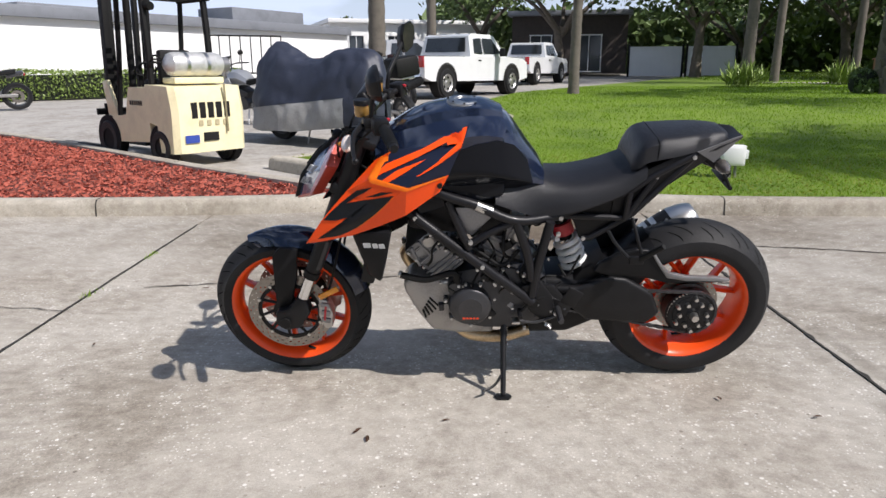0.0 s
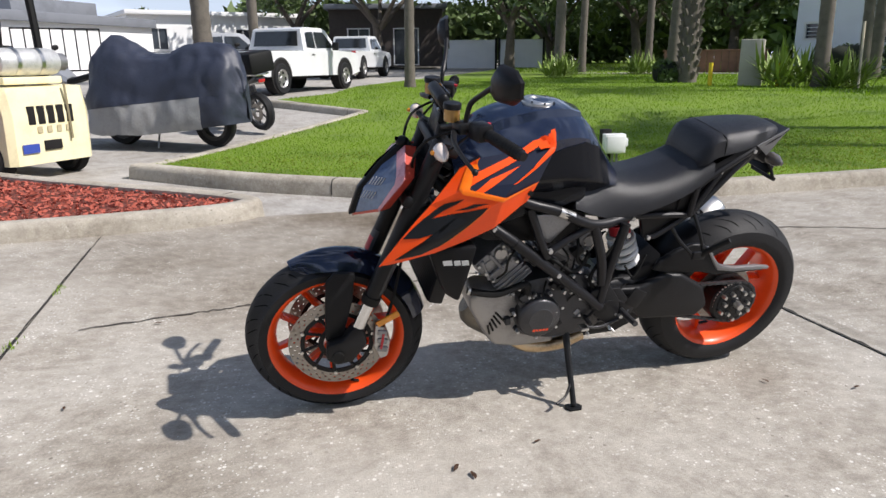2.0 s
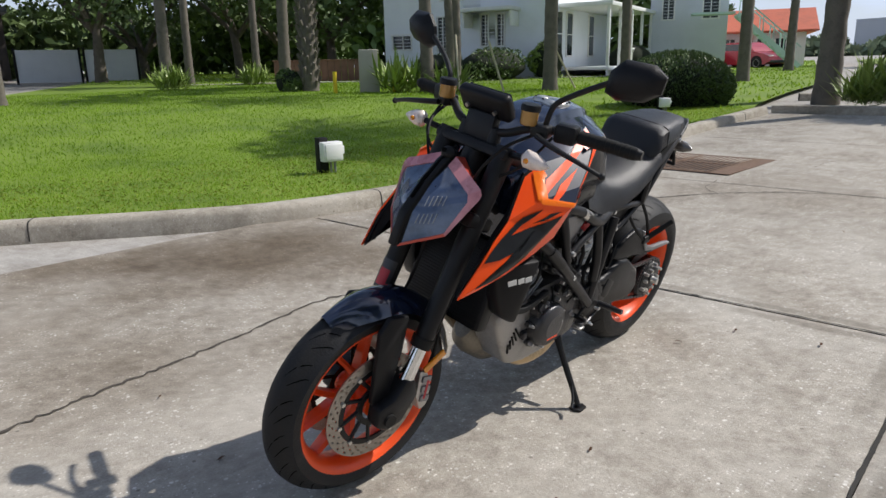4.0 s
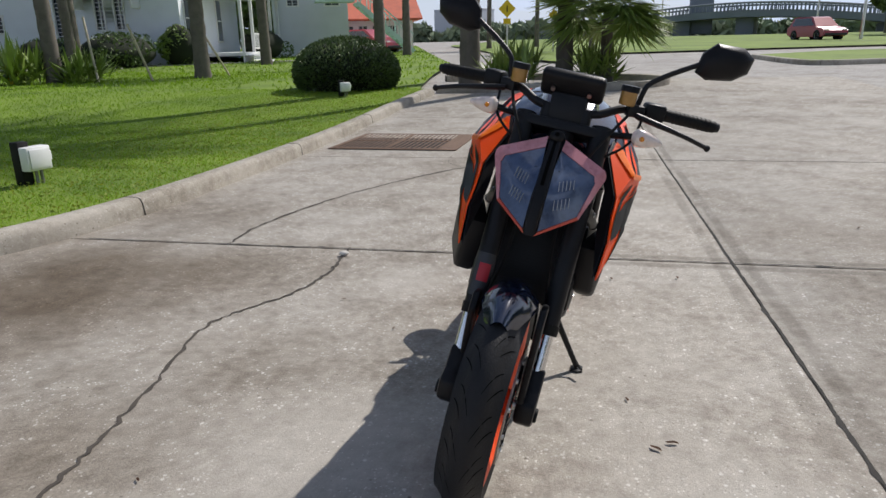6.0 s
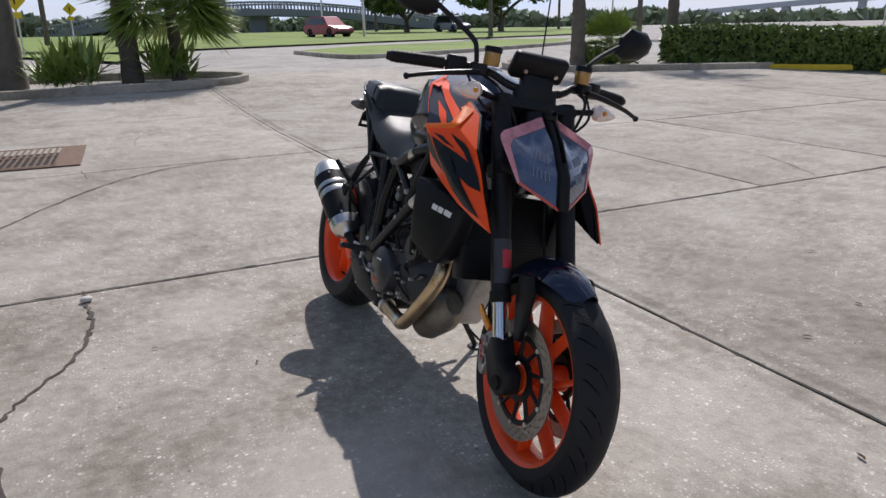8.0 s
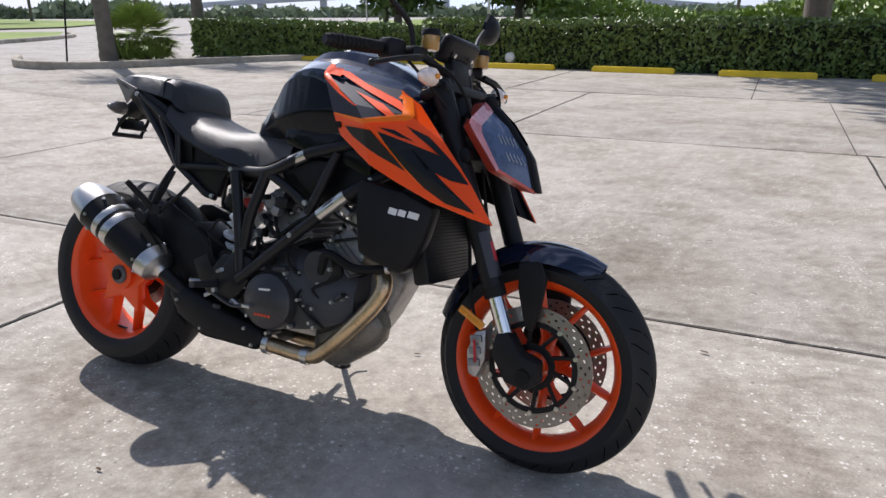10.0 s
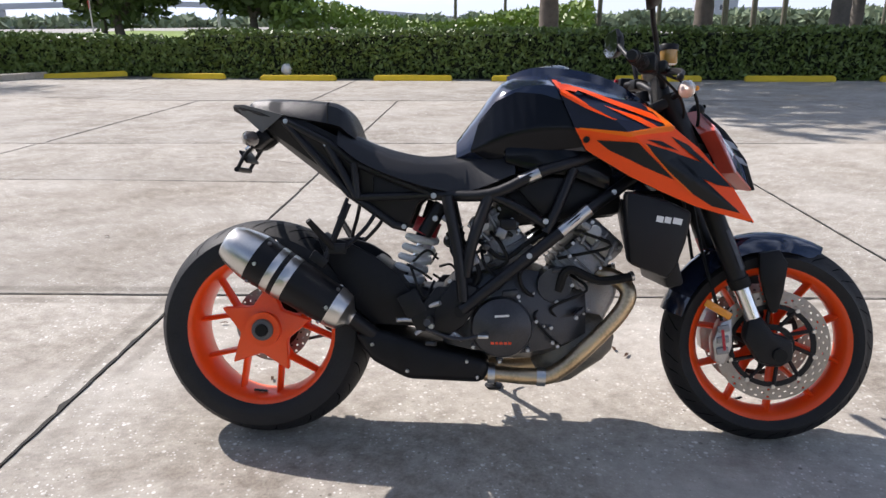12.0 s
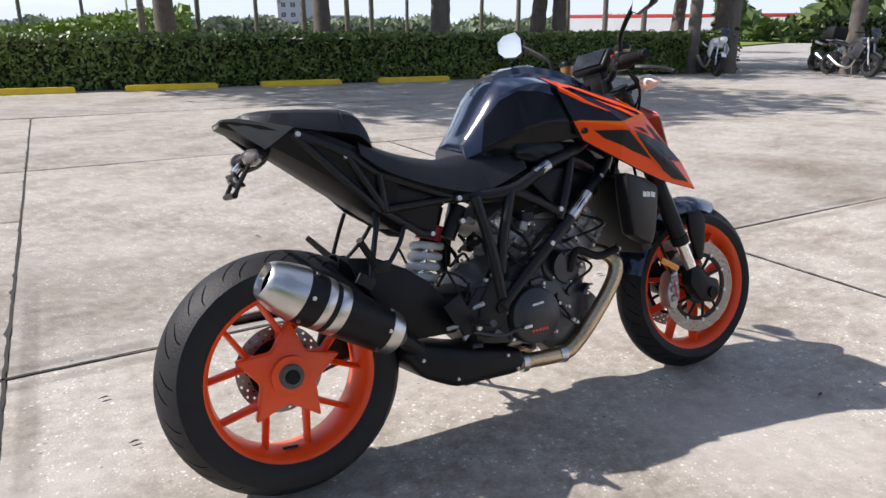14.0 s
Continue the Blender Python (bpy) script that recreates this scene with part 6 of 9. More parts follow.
def chipped(p, q, wide, seed, curve=None, across_at=None):
    """Dark ragged filling and chipped edges along a joint from p to q."""
    rnd = random.Random(seed)
    n = int(math.hypot(q[0] - p[0], q[1] - p[1]) / 0.045)
    along_y = abs(q[1] - p[1]) > abs(q[0] - p[0])
    b = bmesh.new()
    rows = []
    soft = 0.0
    for i in range(n + 1):
        x, y = p[0] + (q[0] - p[0]) * i / n, p[1] + (q[1] - p[1]) * i / n
        y = curve(x) if curve else y
        x = joint_x(across_at, y) if across_at is not None else x
        soft = 0.75 * soft + rnd.gauss(0, 0.0012)
        lo, hi = soft - wide * rnd.uniform(0.35, 1.0), soft + wide * rnd.uniform(0.35, 1.0)
        if rnd.random() < 0.05:
            hi += wide * rnd.uniform(0.5, 1.6)
        rows.append([b.verts.new((x + (o if along_y else 0), y + (0 if along_y else o), rise(x, y) + 0.0018)) for o in (lo, hi)])
    for A, B in zip(rows, rows[1:]):
        b.faces.new((A[0], B[0], B[1], A[1]))
    part("joint_edge", b, JOINT, pavement)


chipped((-3.6, 0), (6.5, 0), 0.0085, 21, lambda x: joint_y(-1.09, x))
chipped((1.45, 3.0), (1.6, -5.2), 0.0085, 22, None, 1.512)
chipped((-2.12, 2.6), (-2.06, -1.1), 0.007, 23, None, -2.03)
chipped((-2.0, -1.2), (-1.9, -5.4), 0.0075, 25, None, -2.00)
chipped((-3.2, 0), (7.5, 0), 0.013, 24, lambda x: joint_y(-5.44, x))
chipped((1.6, 0), (5.0, 0), 0.009, 31, lambda x: joint_y(-3.47, x))
chipped((-4.0, -9.80), (8.0, -9.80), 0.024, 27)
chipped((4.97, 1.2), (5.04, -5.2), 0.008, 28, None, 4.97)
chipped((5.03, -5.4), (5.10, -9.7), 0.015, 29, None, 4.95)
chipped((3.14, -9.9), (3.22, -14.8), 0.018, 30, None, 3.0)
chipped((1.572, -5.5), (1.64, -9.7), 0.010, 26, None, 1.512)

# storm drain with two cast gratings
RUST = material("rusty_iron", (0.12, 0.075, 0.05), 0.8, 0.3, vary=0.5, scale=14, fine=120, bump=0.5)
HOLE = material("dark_pit", (0.006, 0.005, 0.005), 0.95, vary=0.2, bump=0)
drain = thing("storm_drain", "rusty iron storm drain grating set in the concrete", "drain", pose(6.03, 2.24, rise(6.03, 2.24) + 0.004))
b = bmesh.new()
slab_of(b, [(-0.66, -0.65), (0.66, -0.65), (0.66, 0.66), (-0.66, 0.66)], 0.0, 0.002)
part("pit", b, HOLE, drain)
b = bmesh.new()
for x0, x1, y0, y1 in ((-0.70, 0.70, -0.86, -0.65), (-0.70, 0.70, 0.66, 0.70), (-0.70, -0.66, -0.65, 0.66), (0.66, 0.70, -0.65, 0.66)):
    slab_of(b, [(x0, y0), (x1, y0), (x1, y1), (x0, y1)], 0.0, 0.008)
part("drain_frame", b, RUST, drain, "worn iron frame of the drain")
for c in (-0.325, 0.33):
    b = bmesh.new()
    for dy in (-0.31, 0.31):
        box(b, (0, c + dy, 0.006), (1.30, 0.03, 0.010), bevel=0.002)
    for dx in (-0.63, 0.0, 0.63):
        box(b, (dx, c, 0.006), (0.045, 0.62, 0.010), bevel=0.002)
    grate = part("grating", b, RUST, drain, "rusty cast grating")
    for k in range(9):
        part("grate_bar", box(bmesh.new(), (0, c - 0.25 + 0.0625 * k, 0.005), (1.26, 0.024, 0.007), bevel=0.002), RUST, grate)


# ---- kerbs ----
def kerb(name, pts, label, wide=0.19, high=0.13, k=8, inner=1):
    """A cast kerb along a smooth curve, its face on the right of the way; rounded nose."""
    path = glide([(x, y, 0) for x, y in pts], k) if k > 1 else [Vector((x, y, 0)) for x, y in pts]
    prof = [(0.0, -0.03), (0.012, high - 0.045), (0.03, high - 0.012), (0.06, high), (wide - 0.02, high), (wide, high - 0.015), (wide, -0.03)]
    b = bmesh.new()
    rows = []
    for i, p in enumerate(path):
        d = (path[min(i + 1, len(path) - 1)] - path[max(i - 1, 0)]).normalized()
        n = Vector((-d.y, d.x, 0)) * inner
        rows.append([b.verts.new((p.x + n.x * o, p.y + n.y * o, rise(p.x, p.y) + h)) for o, h in prof])
    for A, B in zip(rows, rows[1:]):
        for j in range(len(prof) - 1):
            b.faces.new((A[j], B[j], B[j + 1], A[j + 1]))
    b.faces.new(rows[0])
    b.faces.new(rows[-1][::-1])
    ob = tagged(part(name, b, KERB, None, label, angle=50), label, "kerb", kind="structure")
    # expansion joints
    acc = 0.0
    for i in range(1, len(path)):
        acc += (path[i] - path[i - 1]).length
        if acc > 2.6:
            acc = 0.0
            d = (path[i] - path[i - 1]).normalized()
            n = Vector((-d.y, d.x, 0)) * inner
            jb = bmesh.new()
            loft(jb, [[Vector((path[i].x, path[i].y, rise(path[i].x, path[i].y))) + n * o + d * s * 0.005 + Vector((0, 0, h)) for o, h in ((-0.002, -0.01), (0.010, high - 0.045), (0.028, high - 0.010), (0.06, high + 0.002), (wide - 0.02, high + 0.002), (wide - 0.02, -0.01))] for s in (-1, 1)])
            part("kerb_joint", jb, JOINT, ob)
    return ob


LAWN_EDGE = [(-2.48, 5.78), (-1.25, 4.68), (-0.2, 3.98), (0.45, 3.54), (1.15, 3.20), (2.2, 3.03), (4.0, 3.03), (6.5, 3.14), (8.8, 3.18), (11.2, 3.10)]
kerb("kerb_lawn", LAWN_EDGE, "long weathered concrete kerb round the lawn", inner=1)
kerb("kerb_wedge", [(0.70, 11.05), (-0.85, 8.5), (-2.48, 5.78)], "pale concrete kerb beside the parking bay", 0.17, 0.11, inner=1)
kerb("kerb_bay", [(-1.1, 13.6), (0.70, 11.05)], "pale concrete kerb at the end of the bay", 0.17, 0.11, inner=1)
ISLAND = [(-12.0, 2.72), (-7.0, 2.80), (-3.4, 2.86), (-1.75, 3.02), (-1.22, 3.16), (-1.03, 3.42), (-1.20, 3.72), (-1.75, 4.18), (-3.1, 5.2), (-5.2, 6.95), (-7.6, 8.55), (-12.0, 10.6)]
kerb("kerb_island", ISLAND, "rounded concrete kerb round the mulch bed", 0.17, 0.13, inner=1)
kerb("kerb_street", [(11.6, 3.15), (11.8, 1.4), (12.1, -0.3), (12.6, -1.15), (13.6, -1.2), (14.6, 0.2), (14.9, 2.4), (14.4, 3.6)], "low concrete kerb of a planted island", 0.16, 0.13, inner=-1)
kerb("kerb_hedge", [(14.5, -8.6), (12.9, -7.6), (11.7, -8.1), (11.1, -10.2), (10.3, -13.2)], "low concrete kerb of a planted corner", 0.16, 0.13, inner=-1)


def inside(poly, x, y):
    hit = False
    for (x0, y0), (x1, y1) in zip(poly, poly[1:] + poly[:1]):
        if (y0 > y) != (y1 > y) and x < (x1 - x0) * (y - y0) / (y1 - y0) + x0:
            hit = not hit
    return hit


def field(poly, step, lift):
    """A mesh over a polygon that follows the ground."""
    b = bmesh.new()
    f = b.faces.new([b.verts.new((x, y, 0)) for x, y in poly])
    bmesh.ops.triangulate(b, faces=[f])
    for _ in range(9):
        long = [e for e in b.edges if e.calc_length() > max(step, 0.10 * math.hypot(e.verts[0].co.x, e.verts[0].co.y))]
        if not long:
            break
        bmesh.ops.subdivide_edges(b, edges=long, cuts=1)
        bmesh.ops.triangulate(b, faces=[f for f in b.faces if len(f.verts) > 3])
    for v in b.verts:
        v.co.z = rise(v.co.x, v.co.y) + lift
    return b


def edge_inside(pts, off):
    path = glide([(x, y, 0) for x, y in pts], 4)
    out = []
    for i, p in enumerate(path):
        d = (path[min(i + 1, len(path) - 1)] - path[max(i - 1, 0)]).normalized()
        out.append((p.x - d.y * off, p.y + d.x * off))
    return out


LAWN = edge_inside(LAWN_EDGE, 0.15) + [(11.6, 3.5), (16, 4.3), (22, 5.2), (34, 9.0), (60, 17), (60, 60), (24, 60), (9.5, 33), (4.2, 24), (1.6, 19.5), (0.6, 16.0), (-0.8, 14.0), (0.85, 11.1)]
lawn = tagged(part("lawn", field(LAWN, 0.7, 0.085), TRIMMED), "mown green lawn with pale patches", "lawn", kind="structure")
BED = edge_inside(ISLAND, 0.12)
bed = tagged(part("mulch_bed", field(BED, 0.5, 0.075), MULCH_BED), "bed of red wood mulch", "mulch bed", kind="structure")


def flakes(name, spots, size, mat, label, category, parent=None, up=0.0, tall=1.0, kind="stuff", seed=0):
    """Many small loose quads (leaves, chips) as one mesh. spots: N x 3, size: (low, high) of their half length."""
    rs = np.random.RandomState(seed)
    P = np.asarray(spots, float)
    n = len(P)
    a = rs.normal(size=(n, 3))
    a[:, 2] *= tall
    a[:, 2] += up * np.sign(rs.rand(n))
    a /= np.linalg.norm(a, axis=1)[:, None]
    c = rs.normal(size=(n, 3))
    c -= a * (a * c).sum(1)[:, None]
    c /= np.linalg.norm(c, axis=1)[:, None]
    h = rs.uniform(size[0], size[1], n)[:, None]
    a, c = a * h, c * h * 0.45
    V = np.stack([P - a, P + c, P + a, P - c], 1).reshape(-1, 3)
    me = bpy.data.meshes.new(name)
    me.from_pydata(V.tolist(), [], np.arange(4 * n).reshape(-1, 4).tolist())
    me.materials.append(mat)
    ob = new(name, me)
    ob.parent = parent
    return tagged(ob, label, category, kind=kind)


def blades(name, spots, tall, wide, mat, label, parent=None, seed=0):
    rs = np.random.RandomState(seed)
    P = np.asarray(spots, float)
    n = len(P)
    ang = rs.uniform(0, 2 * np.pi, n)
    h = rs.uniform(tall[0], tall[1], n)
    w = np.stack([np.cos(ang), np.sin(ang), np.zeros(n)], 1) * wide[0]
    w *= rs.uniform(0.7, 1.3, n)[:, None]
    tip = P + np.stack([rs.normal(0, 0.45, n) * h, rs.normal(0, 0.45, n) * h, h], 1)
    V = np.stack([P - w, P + w, tip], 1).reshape(-1, 3)
    me = bpy.data.meshes.new(name)
    me.from_pydata(V.tolist(), [], np.arange(3 * n).reshape(-1, 3).tolist())
    me.materials.append(mat)
    ob = new(name, me)
    ob.parent = parent
    return tagged(ob, label, "grass", kind="stuff")


def scatter(poly, box4, n, seed, lift=0.08):
    rs = np.random.RandomState(seed)
    pts = []
    x0, y0, x1, y1 = box4
    while len(pts) < n:
        x, y = rs.uniform(x0, x1), rs.uniform(y0, y1)
        if inside(poly, x, y):
            pts.append((x, y, rise(x, y) + lift))
    return pts


blades("grass", scatter(LAWN, (-2.6, 3.1, 11.5, 8.0), 85000, 3), (0.018, 0.040), (0.0045,), BLADE, "short green grass of the lawn", seed=3)
blades("grass", scatter(LAWN, (-2.6, 8.0, 18, 24), 70000, 4), (0.025, 0.055), (0.009,), BLADE, "green grass farther up the lawn", seed=4)
blades("grass", scatter(LAWN, (11, 3.5, 60, 50), 26000, 5), (0.05, 0.10), (0.03,), BLADE, "green grass before the houses", seed=5)
flakes("mulch_chips", [(x, y, z + 0.02 * random.random()) for x, y, z in scatter(BED, (-8.5, 2.8, -1.0, 8.6), 20000, 6, 0.082)], (0.012, 0.034), MULCH, "loose red mulch chips", "mulch", seed=6, tall=0.35)
flakes("lawn_weeds", [p for p in scatter(LAWN, (-2.4, 3.1, 11.0, 6.2), 9000, 8, 0.115)], (0.008, 0.022), WEED, "small broad-leaved weeds in the lawn", "weeds", seed=8, tall=0.3)
# weeds in a joint
for k, (x, y) in enumerate(((-2.105, 1.67), (-2.09, 0.87))):
    rs_w = np.random.RandomState(90 + k)
    blades("weed", [(x + rs_w.normal(0, 0.012), y + rs_w.normal(0, 0.045), rise(x, y)) for _ in range(26)], (0.010, 0.026), (0.003,), BLADE, "small green weeds growing in a joint", seed=90 + k)
# twigs, dry leaves and pebbles lying on the concrete
LITTER = material("dry_leaf", (0.10, 0.055, 0.035), 0.85, vary=0.4, scale=30, per_object=0.6)
PEBBLE = material("pale_pebble", (0.5, 0.48, 0.44), 0.8, vary=0.2, scale=30)
for k, (x, y, r, pale) in enumerate(((-0.15, -0.43, 0.014, 0), (0.84, -0.24, 0.016, 0), (1.13, -0.37, 0.016, 0), (-0.44, -0.51, 0.02, 0), (-1.08, -0.91, 0.018, 0), (-0.45, -1.46, 0.018, 0), (-0.31, -1.94, 0.02, 0), (-0.93, -2.31, 0.018, 0), (-0.06, -3.11, 0.02, 0), (-0.40, -0.56, 0.02, 0), (1.30, 1.17, 0.03, 1), (-0.96, 0.39, 0.016, 0), (0.30, 0.55, 0.012, 0), (-1.5, 1.0, 0.02, 0), (1.2, -0.7, 0.018, 0), (2.4, -1.9, 0.02, 0), (0.3, -2.4, 0.02, 0), (3.4, -0.2, 0.02, 0), (-1.7, 0.2, 0.015, 0), (0.6, 0.9, 0.014, 0), (-1.2, -1.6, 0.014, 0), (2.2, 0.6, 0.014, 0), (-0.9, 0.95, 0.012, 0))):
    rnd = random.Random(50 + k)
    b = bmesh.new()
    if pale:
        bmesh.ops.create_icosphere(b, subdivisions=2, radius=r, matrix=Matrix.Diagonal((1, 0.8, 0.5, 1)))
        b.transform(pose(x, y, r * 0.4, 0, 0, rnd.uniform(0, 360)))
        lone("pebble", b, PEBBLE, "pale pebble on the concrete", "pebble", "litter on the concrete")
    else:
        r *= 0.62
        pts = [Vector((r * 1.6 * u, 0.35 * r * math.sin(2.2 * u), 0.003 + 0.22 * r * (1 - u * u))) for u in (-1, -0.5, 0, 0.5, 1)]
        loft(b, [[p + Vector((0, q * r * 0.6 * (1 - 0.85 * abs(u) ** 2), 0.12 * r * abs(q))) for q in (-1, 0, 1)] for p, u in zip(pts, (-1, -0.5, 0, 0.5, 1))], False, False)
        bmesh.ops.solidify(b, geom=list(b.faces), thickness=0.0012)
        b.transform(pose(x, y, 0.002, 0, 0, rnd.uniform(0, 360)))
        lone("dry_leaf", b, LITTER, "curled brown dry leaf on the concrete", "leaf", "litter on the concrete")


# ---- plants ----
BARK = material("palm_bark", (0.105, 0.092, 0.076), 0.95, vary=0.4, scale=5, fine=40, bump=0.8)
BARK_DARK = material("oak_bark", (0.09, 0.075, 0.06), 0.95, vary=0.4, scale=6, fine=40, bump=0.8)
FROND = material("palm_leaf", (0.075, 0.125, 0.022), 0.45, vary=0.4, scale=2, bump=0, tint=(0.17, 0.235, 0.045), island=0.5)
LEAF_DARK = material("dark_leaf", (0.022, 0.040, 0.011), 0.55, vary=0.5, scale=1.2, bump=0, tint=(0.065, 0.10, 0.026), island=0.6)
LEAF_MID = material("hedge_leaf", (0.022, 0.038, 0.010), 0.45, vary=0.5, scale=1.1, bump=0, tint=(0.095, 0.138, 0.032), island=0.9)
LEAF_LIGHT = material("bright_leaf", (0.07, 0.12, 0.02), 0.5, vary=0.4, scale=1.5, bump=0, tint=(0.15, 0.21, 0.045), island=0.6)
# near-black for solid cores: the shade deep between the leaves, put into the colour
CORE = material("inner_shade", (0.010, 0.014, 0.006), 0.95, vary=0.5, scale=6, bump=0.4)


def strips(rows):
    """Flat leaflets: each row is (root, tip, half width vector)."""
    b_v, b_f = [], []
    for p, q, w in rows:
        k = len(b_v)
        m = p.lerp(q, 0.45) + Vector((0, 0, 0.02 * (q - p).length))
        b_v += [p, m + w, q, m - w]
        b_f.append((k, k + 1, k + 2, k + 3))
    return b_v, b_f


def leaf_mesh(name, rows, mat):
    v, f = strips(rows)
    me = bpy.data.meshes.new(name)
    me.from_pydata([tuple(p) for p in v], [], f)
    me.materials.append(mat)
    return me


def feather_crown(seed, fronds=26, long=2.6):
    rnd = random.Random(seed)
    rows = []
    for k in range(fronds):
        a = 2 * math.pi * k / fronds * 2.4 + rnd.uniform(-0.2, 0.2)
        lift = rnd.uniform(-0.5, 1.15)
        L = long * rnd.uniform(0.8, 1.1)
        d = Vector((math.cos(a), math.sin(a), 0))
        side = Vector((-d.y, d.x, 0))
        for i in range(18):
            u = (i + 1) / 18
            c = d * L * u * (1 - 0.15 * u) + Vector((0, 0, L * (lift * u * 0.55 - 0.75 * u * u)))
            for s in (-1, 1):
                span = 0.75 * math.sin(math.pi * min(1, 0.15 + u * 0.85)) + 0.08
                tip = c + side * s * span * 0.8 + d * 0.28 + Vector((0, 0, -0.25 * span))
                rows.append((c, tip, d * 0.028))
    return rows


def fan_crown(seed, fans=22, stem=0.9, reach=0.75):
    rnd = random.Random(seed)
    rows = []
    for k in range(fans):
        a = rnd.uniform(0, 2 * math.pi)
        e = rnd.uniform(-0.7, 1.3)
        d = Vector((math.cos(a) * math.cos(e), math.sin(a) * math.cos(e), math.sin(e)))
        side = d.cross(Vector((0, 0, 1)))
        side = side.normalized() if side.length > 0.1 else Vector((1, 0, 0))
        c = d * stem * rnd.uniform(0.8, 1.1)
        rows.append((Vector((0, 0, 0)), c, side * 0.015))
        n = side.cross(d)
        for i in range(17):
            t = radians(-85 + 170 * i / 16)
            q = c + (d * math.cos(t) + side * math.sin(t)) * reach * rnd.uniform(0.85, 1.05) + Vector((0, 0, -0.18 * rnd.random()))
            rows.append((c, q, n * 0.004 + side.cross(q - c).normalized() * 0.0 + (d * -math.sin(t) + side * math.cos(t)) * 0.035))
    return rows


def trunk_mesh(high, r0, r1, lean, seed, rings=40):
    rnd = random.Random(seed)
    b = bmesh.new()
    pts, rs = [], []
    for i in range(rings + 1):
        u = i / rings
        pts.append((lean[0] * u * u, lean[1] * u * u, high * u - 0.1))
        flare = 0.25 * math.exp(-u * high * 2.2)
        rs.append((r0 + (r1 - r0) * u) * (1 + flare) * (1 + (0.05 if i % 2 else -0.03) + rnd.uniform(-0.02, 0.02)))
    tube(b, pts, rs, 14, 1)
    return b


def palm(x, y, high, r, lean=(0.2, 0.1), fan=False, seed=0, label="tall palm tree with a slender grey trunk", turn=0.0, crown_mesh=None, spread=1.0):
    ob = thing("palm_tree", label, "palm tree", pose(x, y, rise(x, y), 0, 0, turn), "palm trees")
    trunk = part("trunk", trunk_mesh(high, r, r * 0.72, lean, seed), BARK, ob, "ringed grey palm trunk", angle=60)
    top = Vector((lean[0], lean[1], high - 0.15))
    cr = new("crown", crown_mesh)
    cr.parent = ob
    cr.location, cr.scale = top, (spread,) * 3
    tagged(cr, "green palm crown of drooping fronds")
    return ob


FEATHER = [leaf_mesh("crown", feather_crown(s), FROND) for s in (1, 2)]
FAN = leaf_mesh("crown", fan_crown(3, 46, 1.0, 0.8), FROND)
PALMS = ((3.1, 18.5, 8.5, 0.15, (0.3, 0.2)), (13.1, 13.6, 9, 0.19, (-0.2, 0.3)), (17.2, 16.5, 9, 0.16, (0.9, 0.2)), (15.1, 10.6, 8.5, 0.20, (-0.1, 0.2)),
         (19.0, 17.9, 9, 0.20, (0.1, 0.1)), (13.6, 2.86, 11.0, 0.22, (-1.2, 0.5)), (13.7, 0.75, 11.0, 0.18, (0.25, -0.1)), (-2.6, 17.9, 9, 0.26, (0.1, 0.1)),
         (11.6, 27.5, 9, 0.24, (0.1, 0.1)), (15.2, 24.2, 9, 0.24, (0.5, 0.1)), (13.6, 29.5, 10, 0.18, (0.4, 0)), (16.8, 29.0, 10, 0.18, (0.2, 0)),
         (-7.9, -16.2, 7.5, 0.22, (0.1, 0)), (23.5, 13.0, 9, 0.2, (0.2, 0)), (33.0, 10.0, 9, 0.2, (0.1, 0.2)), (21.5, 7.6, 9.5, 0.19, (0.4, -0.1)), (-1.4, 25.5, 9, 0.2, (0.2, 0)))
for k, (x, y, high, r, lean) in enumerate(PALMS):
    palm(x, y, high, r, lean, seed=k, turn=37 * k, crown_mesh=FEATHER[k % 2])
# sabal palm with old leaf boots on its trunk
sabal = palm(11.8, 17.7, 5.2, 0.26, (0.1, 0), True, 31, "stout cabbage palm with old leaf boots on its trunk", 0, FAN)
b = bmesh.new()
for k in range(110):
    a, h = k * 2.4, 0.25 + k * 0.042
    box(b, (0.30 * math.cos(a), 0.30 * math.sin(a), h), (0.10, 0.05, 0.22), (0, 25, math.degrees(a)), 0.0)
tagged(part("trunk_sheath", b, BARK, sabal, "crossed old leaf bases"), kind="stuff")


def fan_palm(x, y, stem_h, size, seed):
    ob = thing("fan_palm", "bushy fan palm with dense spiky leaves", "palm tree", pose(x, y, rise(x, y)), "palm trees")
    part("trunk", trunk_mesh(stem_h, 0.13, 0.11, (0.1, 0), seed, 16), BARK, ob)
    me = leaf_mesh("crown", [(p * size, q * size, w * size) for p, q, w in fan_crown(seed, 90, 0.75, 0.85)], FROND)
    cr = new("crown", me)
    cr.parent, cr.location = ob, (0.1, 0, stem_h)
    tagged(cr, "dense fan leaves")
    return ob


fan_palm(13.7, -0.15, 1.7, 1.15, 5)
fan_palm(12.35, -10.1, 0.5, 0.62, 6)


